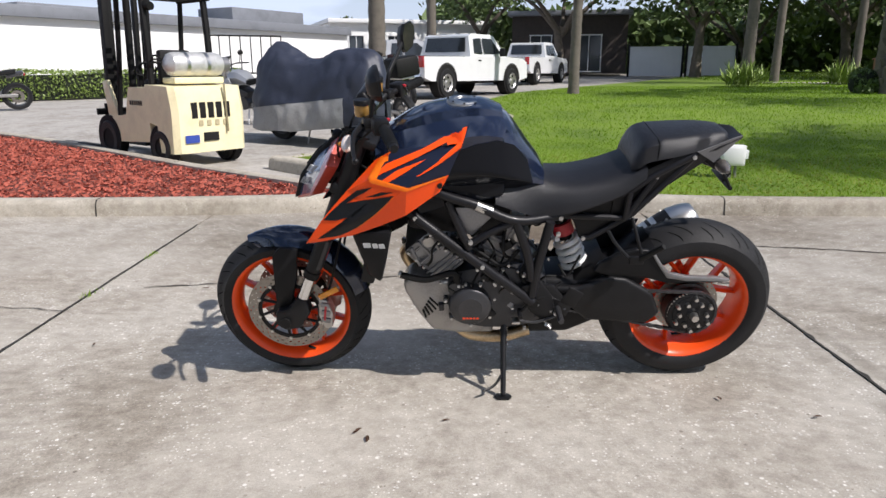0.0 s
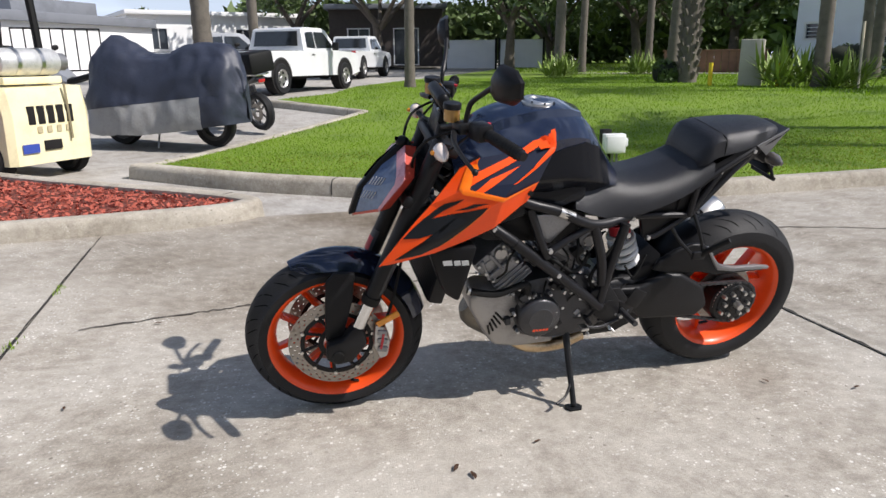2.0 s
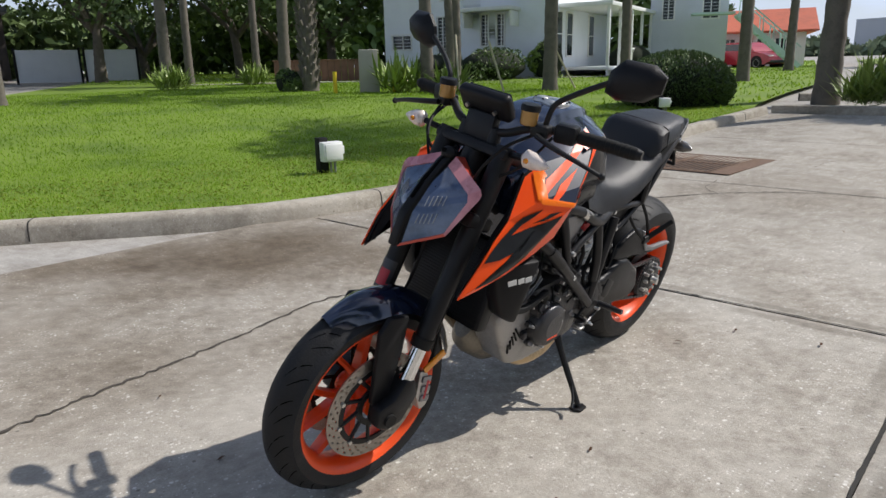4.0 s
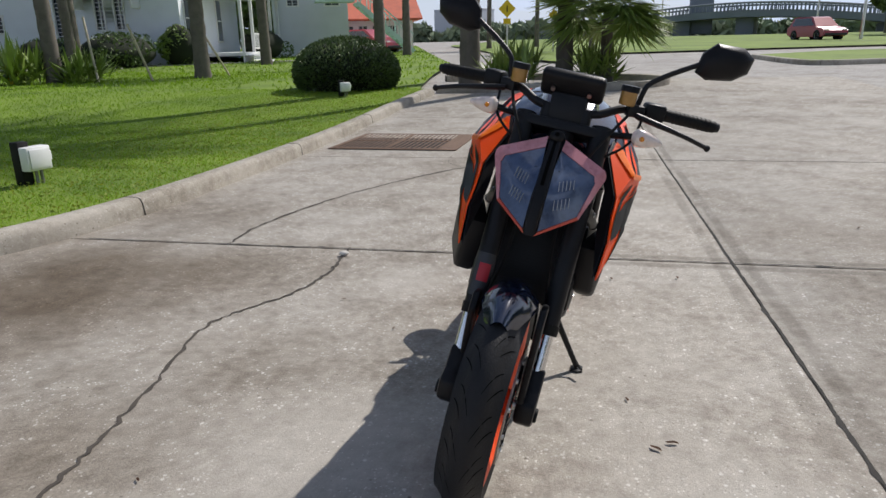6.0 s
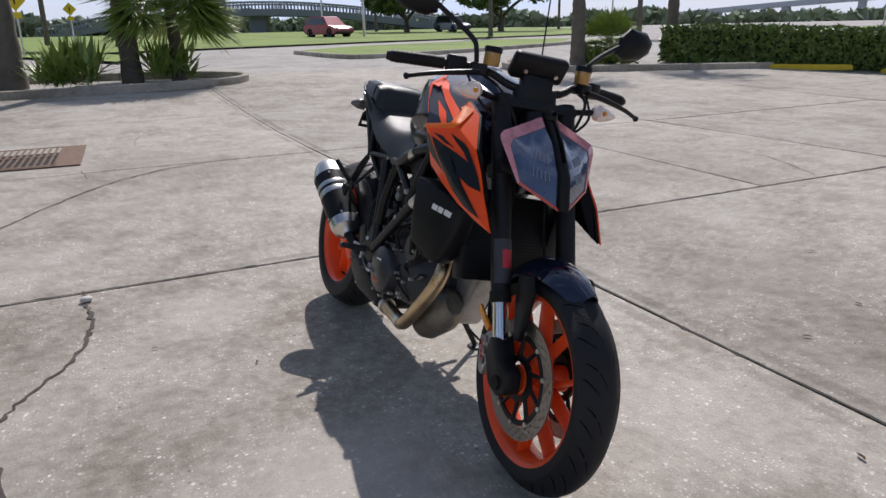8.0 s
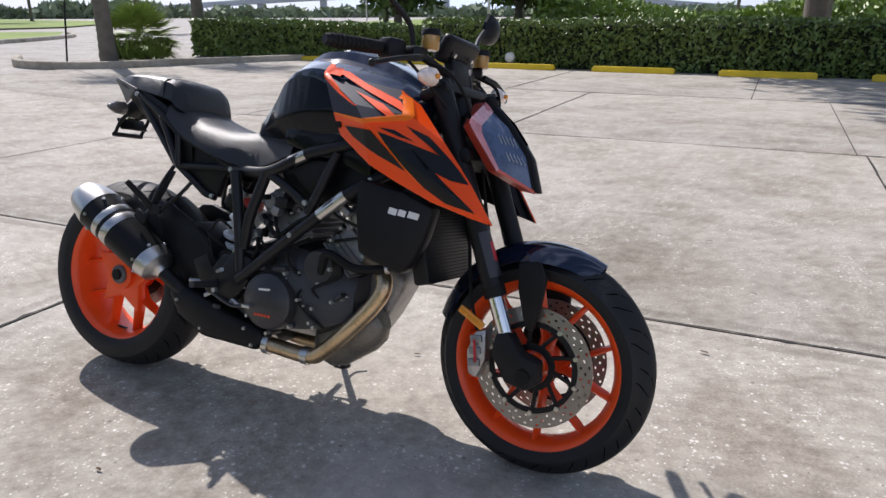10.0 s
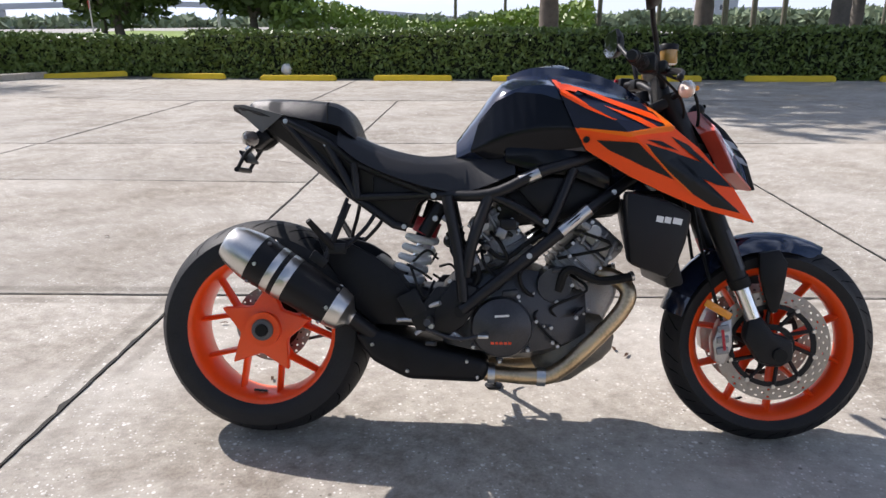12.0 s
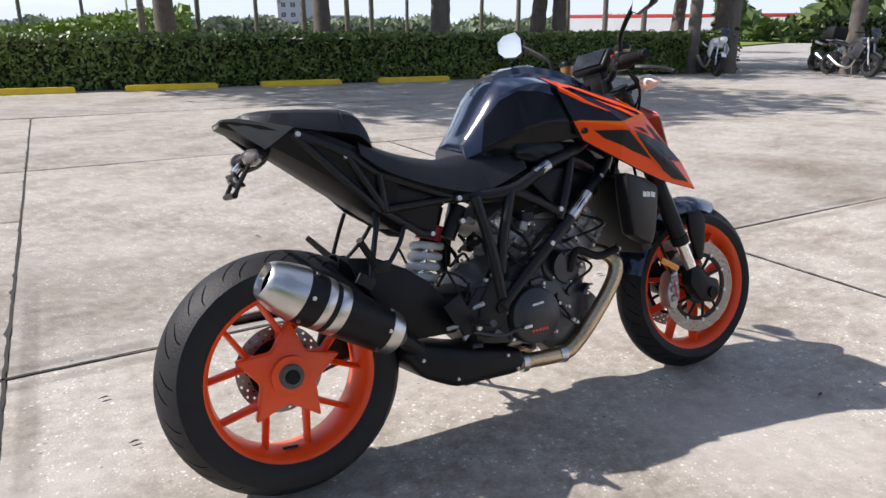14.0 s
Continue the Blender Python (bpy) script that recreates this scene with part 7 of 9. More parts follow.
def yucca(x, y, size, seed, n=150, label="clump of sword-leaved yucca plants"):
    rnd = random.Random(seed)
    rows = []
    for k in range(n):
        base = Vector((rnd.uniform(-0.5, 0.5) * size, rnd.uniform(-0.4, 0.4) * size, rnd.uniform(0, 0.35) * size))
        a, e = rnd.uniform(0, 2 * math.pi), rnd.uniform(0.15, 1.4)
        d = Vector((math.cos(a) * math.cos(e), math.sin(a) * math.cos(e), math.sin(e)))
        side = Vector((-math.sin(a), math.cos(a), 0))
        rows.append((base, base + d * size * rnd.uniform(0.6, 1.0), side * 0.045 * size))
    ob = new("yucca", leaf_mesh("yucca", rows, FROND))
    ob.location = (x, y, rise(x, y))
    return tagged(ob, label, "plant", "yucca clumps", "stuff")


for k, (x, y, s) in enumerate(((12.6, 14.2, 1.15), (13.4, 13.0, 0.95), (9.9, 23.6, 0.95), (11.4, 26.6, 0.95), (14.6, 25.6, 0.95), (12.9, 1.75, 0.95), (13.0, 2.1, 0.7), (13.6, 0.0, 0.9), (12.4, -9.6, 0.55), (12.2, -10.2, 0.6))):
    yucca(x, y, s, 60 + k)


def blob_points(n, c, r, seed, shell_only=0.55, flat=1.0, lumps=7):
    """Points of a lumpy crown: several overlapping clumps, denser at their skins."""
    rs = np.random.RandomState(seed)
    cs = rs.normal(size=(lumps, 3))
    cs /= np.linalg.norm(cs, axis=1)[:, None]
    cs *= rs.uniform(0.3, 0.72, lumps)[:, None]
    rr = rs.uniform(0.38, 0.6, lumps)
    pick = rs.randint(0, lumps, n)
    d = rs.normal(size=(n, 3))
    d /= np.linalg.norm(d, axis=1)[:, None]
    rad = shell_only + (1 - shell_only) * rs.rand(n)
    p = cs[pick] + d * (rr[pick] * rad)[:, None]
    return np.asarray(c) + p * np.asarray(r) * np.array([1, 1, flat])


def oak(x, y, trunk_h, r, n, seed, leaf=(0.14, 0.30), mat=None, label="broad dark-leaved shade tree", reach=(0, 0)):
    ob = thing("shade_tree", label, "tree", pose(x, y, rise(x, y)), "shade trees")
    rnd = random.Random(seed)
    part("trunk", trunk_mesh(trunk_h, 0.30, 0.2, (rnd.uniform(-0.4, 0.4), rnd.uniform(-0.4, 0.4)), seed, 14), BARK_DARK, ob, "dark ribbed trunk", angle=60)
    for k in range(5):
        a = 2 * math.pi * k / 5 + rnd.uniform(-0.3, 0.3)
        part("limb", tube(bmesh.new(), [(0, 0, trunk_h * 0.8), (r * 0.3 * math.cos(a) + reach[0] * 0.5, r * 0.3 * math.sin(a) + reach[1] * 0.5, trunk_h + r * 0.2), (r * 0.7 * math.cos(a) + reach[0], r * 0.7 * math.sin(a) + reach[1], trunk_h + r * 0.45)], [0.16, 0.11, 0.05], 8), BARK_DARK, ob)
    flakes("crown", blob_points(n, (reach[0], reach[1], trunk_h + r * 0.55), (r, r, r * 0.62), seed, lumps=11), leaf, mat or LEAF_DARK, "uneven crown of dark leaves", "", ob, kind="", seed=seed)
    return ob


for k, (x, y, h, r, n) in enumerate(((5.5, 40, 3.0, 6.0, 5200), (12.5, 37, 3.2, 6.0, 5200), (20, 36, 3.0, 6.5, 5200), (26, 41, 2.6, 7.0, 5200), (1.0, 50, 3.4, 6, 3600), (33, 33, 3.0, 6.0, 4200), (22.5, 30.5, 2.6, 4.6, 4200), (17.5, 43, 1.8, 6.5, 3600))):
    oak(x, y, h, r, n, 100 + k)
for k, (x, y, h, r, n) in enumerate(((-5.5, -19.0, 3.4, 4.6, 4200), (-12.5, -18.2, 3.2, 4.8, 4200), (-17.5, -15.0, 3.4, 4.6, 4200), (70, -27, 1.6, 5.6, 3600), (62, -34, 1.6, 4.8, 3600), (22.5, -39, 1.6, 5.6, 3600), (15.8, -43, 1.8, 4.6, 3000), (-20.5, -20, 3.4, 4.6, 3000))):
    oak(x, y, h, r, n + (2600 if x > 10 else 0), 130 + k, (0.2, 0.5) if x > 10 else (0.09, 0.22))

# tall tree behind the hedge; its unseen crown is added to shade the yard
oak(-1.3, -20.3, 7.6, 5.4, 8500, 171, (0.14, 0.32), None, "tall tree with a thick grey trunk behind the hedge, its crown added out of view", (4.6, 4.1))


def bush_core(b, c, s, seed, n=3):
    bmesh.ops.create_icosphere(b, subdivisions=n, radius=1.0, matrix=pose(*c) @ Matrix.Diagonal((*s, 1)))
    for v in b.verts:
        v.co += Vector((0, 0, 0)) + noise.noise_vector(v.co * 1.7 + Vector((seed, 0, 0))) * 0.07
    return b


# round clipped bush on the lawn
bush = thing("clipped_bush", "large dome-shaped clipped bush of dark leaves", "bush", pose(11.72, 5.12, rise(11.72, 5.12) - 0.05) @ Matrix.Diagonal((0.95, 0.93, 0.90, 1)))
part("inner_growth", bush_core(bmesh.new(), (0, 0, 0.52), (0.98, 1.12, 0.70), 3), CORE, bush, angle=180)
rs = np.random.RandomState(9)
d = rs.normal(size=(11000, 3))
d[:, 2] = np.abs(d[:, 2]) * 1.1 - 0.55
d /= np.linalg.norm(d, axis=1)[:, None]
pts = d * np.array([1.05, 1.2, 0.78]) * rs.uniform(0.94, 1.03, 11000)[:, None] + np.array([0, 0, 0.52])
flakes("foliage", pts, (0.025, 0.05), LEAF_DARK, "tight dark foliage", "", bush, kind="stuff", seed=9)
for k, (x, y, sx, sy, h) in enumerate(((21.9, 18.4, 1.9, 1.4, 1.35), (11.4, 18.3, 0.5, 0.5, 0.75), (24.0, 17.1, 0.8, 0.8, 1.7), (20.2, 20.2, 1.2, 1.0, 1.2), (31, 17, 1.3, 1.2, 1.5))):
    ob = thing("garden_bush", "rounded green garden bush", "bush", pose(x, y, rise(x, y)), "garden bushes")
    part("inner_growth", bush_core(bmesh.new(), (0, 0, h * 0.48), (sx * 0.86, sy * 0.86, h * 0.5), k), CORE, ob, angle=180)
    flakes("foliage", blob_points(2600, (0, 0, h * 0.5), (sx * 1.15, sy * 1.15, h * 0.62), 70 + k, 0.8), (0.05, 0.1), LEAF_LIGHT if k in (2,) else LEAF_DARK, "leafy bush foliage", "", ob, kind="stuff", seed=70 + k)


def hedge_line(name, p, q, wide, high, n, leaf, mat, label, seed, top=None):
    """A long clipped hedge between two points: a core coloured as inner shade with a skin of leaves, its outline
    uneven.
    """
    p, q = Vector(p), Vector(q)
    d = (q - p).normalized()
    s = Vector((-d.y, d.x, 0))
    L = (q - p).length
    ob = thing(name, label, "hedge")
    b = bmesh.new()
    loops = []
    for i in range(int(L / 0.6) + 1):
        c = p + d * min(L, i * 0.6)
        z = rise(c.x, c.y)
        wob = 0.05 * noise.noise(Vector((i * 0.9, seed, 0)))
        loops.append([Vector((c.x, c.y, z)) + s * o * wide * 0.5 + Vector((0, 0, h * (high - 0.07) + (wob if h > 0.5 else 0))) for o, h in ((-0.86, 0), (-0.9, 0.5), (-0.84, 0.97), (0, 1.0), (0.84, 0.97), (0.9, 0.5), (0.86, 0))])
    loft(b, loops)
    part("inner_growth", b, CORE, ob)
    rs = np.random.RandomState(seed)
    u = rs.rand(n) * L
    face = rs.rand(n)
    o = np.where(face < 0.42, -0.5, np.where(face < 0.62, 0.5, rs.uniform(-0.5, 0.5, n))) * wide
    h = np.where(face < 0.62, rs.uniform(0.02, 1.0, n), 1.0) * high
    bump_n = np.array([0.06 * noise.noise(Vector((a * 1.3, b_ * 2.5, seed))) for a, b_ in zip(u, h)])
    o = o + np.sign(o) * bump_n + rs.normal(0, 0.025, n)
    h = h + np.where(face >= 0.62, bump_n, 0) + rs.normal(0, 0.03, n)
    x, y = p.x + d.x * u + s.x * o, p.y + d.y * u + s.y * o
    z = np.array([rise(a, b_) for a, b_ in zip(x, y)]) + np.maximum(0.02, h)
    flakes("foliage", np.stack([x, y, z], 1), leaf, mat, "dense small glossy leaves", "", ob, kind="stuff", seed=seed)
    return ob


hedge_line("hedge", (13.1, -12.5, 0), (7.9, -15.75, 0), 1.2, 0.86, 12000, (0.034, 0.085), LEAF_MID, "dark clipped hedge at the corner of the yard", 14)
hedge_line("hedge", (7.7, -15.75, 0), (-16.4, -13.85, 0), 1.25, 1.06, 36000, (0.034, 0.085), LEAF_MID, "long dark clipped hedge behind the parking stops", 11)
hedge_line("hedge", (-19.5, -13.2, 0), (-25.5, -5.0, 0), 1.8, 1.5, 12000, (0.05, 0.10), LEAF_DARK, "dark shrubs along the end of the yard", 13)
hedge_line("hedge", (-17.5, 12.8, 0), (-7.6, 21.0, 0), 1.0, 0.75, 9000, (0.03, 0.06), LEAF_LIGHT, "low bright green hedge before the white building", 12)

# ---- wheel stops ----
YELLOW = material("yellow_paint", (0.62, 0.44, 0.015), 0.6, vary=0.2, scale=5, fine=60, bump=0.3)


def wheel_stop(m, label):
    ob = thing("wheel_stop", label, "wheel stop", m, "yellow wheel stops")
    b = bmesh.new()
    prof = [(-0.085, 0), (-0.08, 0.06), (-0.055, 0.12), (0.055, 0.12), (0.08, 0.06), (0.085, 0)]
    loft(b, [[Vector((x, y * k, z * k2)) for y, z in prof] for x, k, k2 in ((-0.90, 0.9, 0.7), (-0.86, 1, 1), (0.86, 1, 1), (0.90, 0.9, 0.7))])
    part("body", b, YELLOW, ob)
    for x in (-0.6, 0.6):
        part("spike", rod(bmesh.new(), (x, 0, 0.10), (x, 0, 0.124), 0.012, n=8), RUST, ob)
    return ob


stop0 = None
for k in range(-4, 4):
    xc = 2.10 + 2.70 * k
    yc = -14.06 - 0.055 * xc - (0.0 if k else 0.05)
    m = pose(xc, yc, rise(xc, yc) + 0.002, 0, 0, -3.5)
    if k == 3:
        m = pose(9.57, -13.62, rise(9.57, -13.62), 0, 0, 38)
    if stop0 is None:
        stop0 = wheel_stop(m, "yellow concrete wheel stop before the hedge")
    else:
        copy_thing(stop0, m)
copy_thing(stop0, pose(-13.6, 19.0, rise(-13.6, 19.0), 0, 0, 40))
copy_thing(stop0, pose(-11.3, 20.7, rise(-11.3, 20.7), 0, 0, 40))


# ---- small things on the lawn ----
def meter_box(x, y, s, label, turn):
    ob = thing("junction_box", label, "junction box", pose(x, y, rise(x, y) + 0.08, 0, 0, turn))
    part("post", box(bmesh.new(), (-0.04 * s, 0.03 * s, 0.19 * s), (0.11 * s, 0.10 * s, 0.40 * s), bevel=0.008), DARK, ob, "dark post")
    part("enclosure", box(bmesh.new(), (0.03 * s, -0.05 * s, 0.24 * s), (0.24 * s, 0.12 * s, 0.21 * s), bevel=0.012), WHITE, ob, "white weatherproof enclosure")
    part("lid", box(bmesh.new(), (0.03 * s, -0.116 * s, 0.24 * s), (0.20 * s, 0.014 * s, 0.17 * s), bevel=0.005), WHITE, ob)
    part("side_knob", box(bmesh.new(), (0.165 * s, -0.05 * s, 0.25 * s), (0.035 * s, 0.06 * s, 0.09 * s), bevel=0.006), WHITE, ob)
    for dx in (0.0, 0.05):
        part("conduit", rod(bmesh.new(), ((0.02 + dx) * s, -0.05 * s, -0.02), ((0.02 + dx) * s, -0.05 * s, 0.14 * s), 0.014 * s), GREY, ob)


meter_box(2.58, 4.55, 0.97, "white electrical junction box on a dark post in the grass", -8)
meter_box(10.2, 4.62, 0.8, "small white junction box beside the clipped bush", -40)
STAKE = material("pale_wood", (0.42, 0.37, 0.27), 0.8, vary=0.25, scale=8, bump=0.3)
for x, y, dx, dy, h in ((13.9, 11.3, -0.35, 0.3, 1.5), (15.9, 10.2, -0.75, 0.45, 1.5), (13.2, 12.4, 0.4, 0.5, 1.7)):
    lone("tree_stake", rod(bmesh.new(), (x, y, rise(x, y)), (x + dx, y + dy, rise(x, y) + h), 0.03, n=8), STAKE, "slanting pale wooden tree stake", "stake", "tree stakes")

# ---- forklift ----
CREAM = material("cream_machine_paint", (0.76, 0.67, 0.40), 0.45, vary=0.10, scale=5, fine=50, bump=0.2, tint=(0.80, 0.72, 0.46))
fl_m = pose(-4.02, 6.66, rise(-4.0, 6.7), 0, 0, 143) @ Matrix.Scale(0.95, 4)
fl = thing("forklift", "old cream forklift truck with a gas tank on the back", "forklift", fl_m)
# local x ahead to the mast, y to its left
b = bmesh.new()
cw = [(-1.02, 0.16), (-1.04, 0.70), (-0.98, 1.00), (-0.40, 1.02), (-0.36, 0.55), (-0.62, 0.50), (-0.66, 0.16)]
loft(b, [[Vector((x if x > -0.9 or abs(y) < 0.5 else x + 0.06, y, z)) for x, z in cw] for y in (-0.53, -0.46, 0.46, 0.53)])
weight = part("counterweight", b, CREAM, fl, "cream counterweight with cooling slots", angle=25)
for k in range(5):
    part("slot", box(bmesh.new(), (-1.036, -0.24 + 0.12 * k, 0.70), (0.02, 0.085, 0.20), bevel=0.006), HOLE, weight)
part("tow_pocket", box(bmesh.new(), (-1.036, 0.02, 0.36), (0.02, 0.22, 0.11), bevel=0.006), HOLE, weight)
part("label", box(bmesh.new(), (-1.042, 0.30, 0.34), (0.004, 0.20, 0.10)), material("blue_label", (0.03, 0.06, 0.30), 0.5), weight)
for k in range(4):
    part("mark", box(bmesh.new(), (-1.043, -0.20 + 0.12 * k, 0.54), (0.004, 0.06, 0.07)), material("faded_mark", (0.42, 0.36, 0.22), 0.7) if k == 0 else bpy.data.materials["faded_mark"], weight)
b = bmesh.new()
for s in (-0.50, 0.50):
    loft(b, [[Vector((x, y, z)) for x, z in ((-0.42, 0.28), (-0.42, 0.98), (0.05, 0.98), (0.18, 0.62), (0.62, 0.56), (0.74, 0.30), (0.45, 0.24))] for y in (s - 0.02, s + 0.02)])
box(b, (0.1, 0, 0.42), (1.05, 0.96, 0.30), bevel=0.03)
box(b, (-0.18, 0, 0.80), (0.50, 0.94, 0.36), bevel=0.04)
body = part("chassis", b, CREAM, fl, "cream body panels")
for k in range(6):
    for s in (-0.523, 0.523):
        part("mark", box(bmesh.new(), (0.02 - 0.055 * k, s, 0.78), (0.035, 0.004, 0.06)), DARK, body)
part("floor_plate", box(bmesh.new(), (0.42, 0, 0.58), (0.5, 0.9, 0.03), bevel=0.005), DARK, fl)
part("seat", box(box(bmesh.new(), (-0.05, 0, 1.02), (0.45, 0.46, 0.12), bevel=0.04), (-0.26, 0, 1.25), (0.12, 0.46, 0.42), bevel=0.04), DARK, fl, "black operator's seat")
for s in (-0.46, 0.46):
    for x, name in ((0.70, "front_wheel"), (-0.66, "rear_wheel")):
        r = 0.26 if x > 0 else 0.22
        wm = Matrix(((1, 0, 0, x), (0, 0, 1, s), (0, 1, 0, r), (0, 0, 0, 1)))
        wh = part(name, turned(bmesh.new(), [(0.0001, 0.06), (r * 0.3, 0.06), (r * 0.55, 0.04), (r * 0.6, -0.06), (0.0001, -0.06)], wm, 24), CREAM, fl, "cream wheel disc")
        part("wheel_arch", rod(bmesh.new(), (x, s - math.copysign(0.04, s), r + 0.02), (x, s + math.copysign(0.068, s), r + 0.02), r + 0.055, n=28), HOLE, fl)
        part("tyre", turned(bmesh.new(), [(r * 0.58, -0.085), (r * 0.92, -0.09), (r, -0.07), (r, 0.07), (r * 0.92, 0.09), (r * 0.58, 0.085)], wm, 28, True), TYRE, wh, "solid black tyre")
for x, y in ((-0.44, -0.44), (-0.44, 0.44)):
    part("guard_post", tube(bmesh.new(), [(x, y, 0.98), (x + 0.02, y, 1.6), (x + 0.06, y, 2.12)], 0.046, 8), DARK, fl)
for y in (-0.46, 0.46):
    part("guard_post", tube(bmesh.new(), [(0.45, y, 0.60), (0.30, y, 1.4), (0.22, y, 2.12)], 0.035, 8), DARK, fl)
guard = part("overhead_guard", box(box(bmesh.new(), (-0.1, -0.46, 2.13), (0.75, 0.06, 0.06), bevel=0.01), (-0.1, 0.46, 2.13), (0.75, 0.06, 0.06), bevel=0.01), DARK, fl, "dark overhead guard")
for k in range(6):
    part("guard_bar", box(bmesh.new(), (-0.43 + 0.13 * k, 0, 2.14), (0.04, 0.9, 0.04), bevel=0.005), CREAM if k == 0 else DARK, guard)
# gas tank lying across the back
tank_m = Matrix.Translation((-0.72, -0.02, 1.27)) @ Euler((radians(90), 0, 0)).to_matrix().to_4x4()
gas = part("gas_tank", turned(bmesh.new(), [(0.0001, -0.42), (0.08, -0.41), (0.14, -0.36), (0.155, -0.30), (0.155, 0.28), (0.14, 0.35), (0.08, 0.40), (0.05, 0.41)], tank_m, 28), TANK, fl, "scuffed silver gas tank")
part("collar", turned(bmesh.new(), [(0.10, 0.36), (0.10, 0.48), (0.085, 0.48), (0.085, 0.36)], tank_m, 24, True), GREY, gas)
for h in (-0.17, 0.12):
    part("strap", turned(bmesh.new(), [(0.158, h - 0.025), (0.16, h - 0.025), (0.16, h + 0.025), (0.158, h + 0.025)], tank_m, 28, True), STEEL, gas)
part("cradle", box(bmesh.new(), (-0.70, 0, 1.07), (0.30, 0.72, 0.08), bevel=0.015), CREAM, fl)
part("strap_hang", box(bmesh.new(), (-1.05, -0.22, 0.72), (0.008, 0.03, 0.62), (0, 2, 0), 0.002), material("old_webbing", (0.20, 0.17, 0.10), 0.9), fl)
for s in (-0.47, 0.47):
    part("front_cowl", plate(bmesh.new(), [(0.42, 0.55), (0.70, 0.55), (0.78, 1.05), (0.68, 1.07)], s - 0.03, s + 0.03, 0.01), CREAM, fl, "cream cowl beside the mast")
# mast
mast = part("mast", box(box(bmesh.new(), (0.95, -0.30, 1.35), (0.12, 0.09, 2.5), (0, -3, 0), 0.008), (0.95, 0.30, 1.35), (0.12, 0.09, 2.5), (0, -3, 0), 0.008), DARK, fl, "dark lifting mast")
for y in (-0.19, 0.19):
    part("inner_rail", box(bmesh.new(), (1.02, y, 1.40), (0.09, 0.06, 2.5), (0, -3, 0), 0.006), DARK, mast)
part("lift_cylinder", rod(bmesh.new(), (0.93, 0, 0.35), (0.83, 0, 2.3), 0.05, n=14), DARK, mast)
part("mast_beam", box(box(bmesh.new(), (0.90, 0, 2.45), (0.1, 0.7, 0.1), bevel=0.01), (0.97, 0, 0.55), (0.1, 0.7, 0.12), bevel=0.01), DARK, mast)
carriage = part("fork_carriage", box(box(bmesh.new(), (1.09, 0, 0.30), (0.05, 0.95, 0.09), bevel=0.008), (1.09, 0, 0.62), (0.05, 0.95, 0.09), bevel=0.008), DARK, fl)
for y in (-0.28, 0.28):
    part("fork_tine", box(box(bmesh.new(), (1.13, y, 0.40), (0.05, 0.11, 0.66), bevel=0.006), (1.65, y, 0.085), (1.05, 0.11, 0.04), bevel=0.006), DARK, carriage)
part("steering_wheel", turned(bmesh.new(), [(0.155, -0.012), (0.175, -0.012), (0.175, 0.012), (0.155, 0.012)], Matrix.Translation((0.36, 0.06, 1.22)) @ Euler((0, radians(35), 0)).to_matrix().to_4x4(), 24, True), DARK, fl)
part("steering_column", rod(bmesh.new(), (0.50, 0.06, 0.85), (0.36, 0.06, 1.21), 0.03, n=10), DARK, fl)
for k in range(4):
    part("control_lever", rod(bmesh.new(), (0.42, -0.08 - 0.07 * k, 0.9), (0.36, -0.08 - 0.07 * k, 1.25), 0.010, n=6), RED if k == 3 else DARK, fl)
for k in range(3):
    part("hose", tube(bmesh.new(), [(-0.58, 0.28, 1.30), (-0.5, 0.42 + 0.03 * k, 1.38 - 0.05 * k), (-0.38, 0.40, 1.16), (-0.34, 0.30, 0.98)], 0.012, 6), DARK, fl)
part("lamp", rod(bmesh.new(), (-0.42, 0.40, 2.0), (-0.52, 0.40, 1.98), 0.07, 0.05, 14), DARK, fl)


# ---- vehicles ----
GLASS_DARK = material("dark_car_glass", (0.02, 0.024, 0.028), 0.06, vary=0.2, bump=0, coat=0.6)
CAR_WHITE = material("white_car_paint", (0.74, 0.745, 0.75), 0.3, vary=0.05, scale=3, bump=0, coat=0.7)
CAR_SILVER = material("silver_car_paint", (0.36, 0.37, 0.39), 0.3, 0.4, vary=0.06, scale=3, bump=0, coat=0.7)
CAR_RED = material("red_car_paint", (0.34, 0.012, 0.025), 0.32, vary=0.08, scale=3, bump=0, coat=0.35)
CAR_BLUE = material("blue_grey_car_paint", (0.05, 0.065, 0.10), 0.3, 0.3, vary=0.06, scale=3, bump=0, coat=0.7)
TRIM = material("black_car_trim", (0.018, 0.018, 0.018), 0.6, vary=0.2, scale=8)
TAIL = material("red_tail_lens", (0.45, 0.02, 0.02), 0.2, vary=0.1, bump=0, coat=0.7)


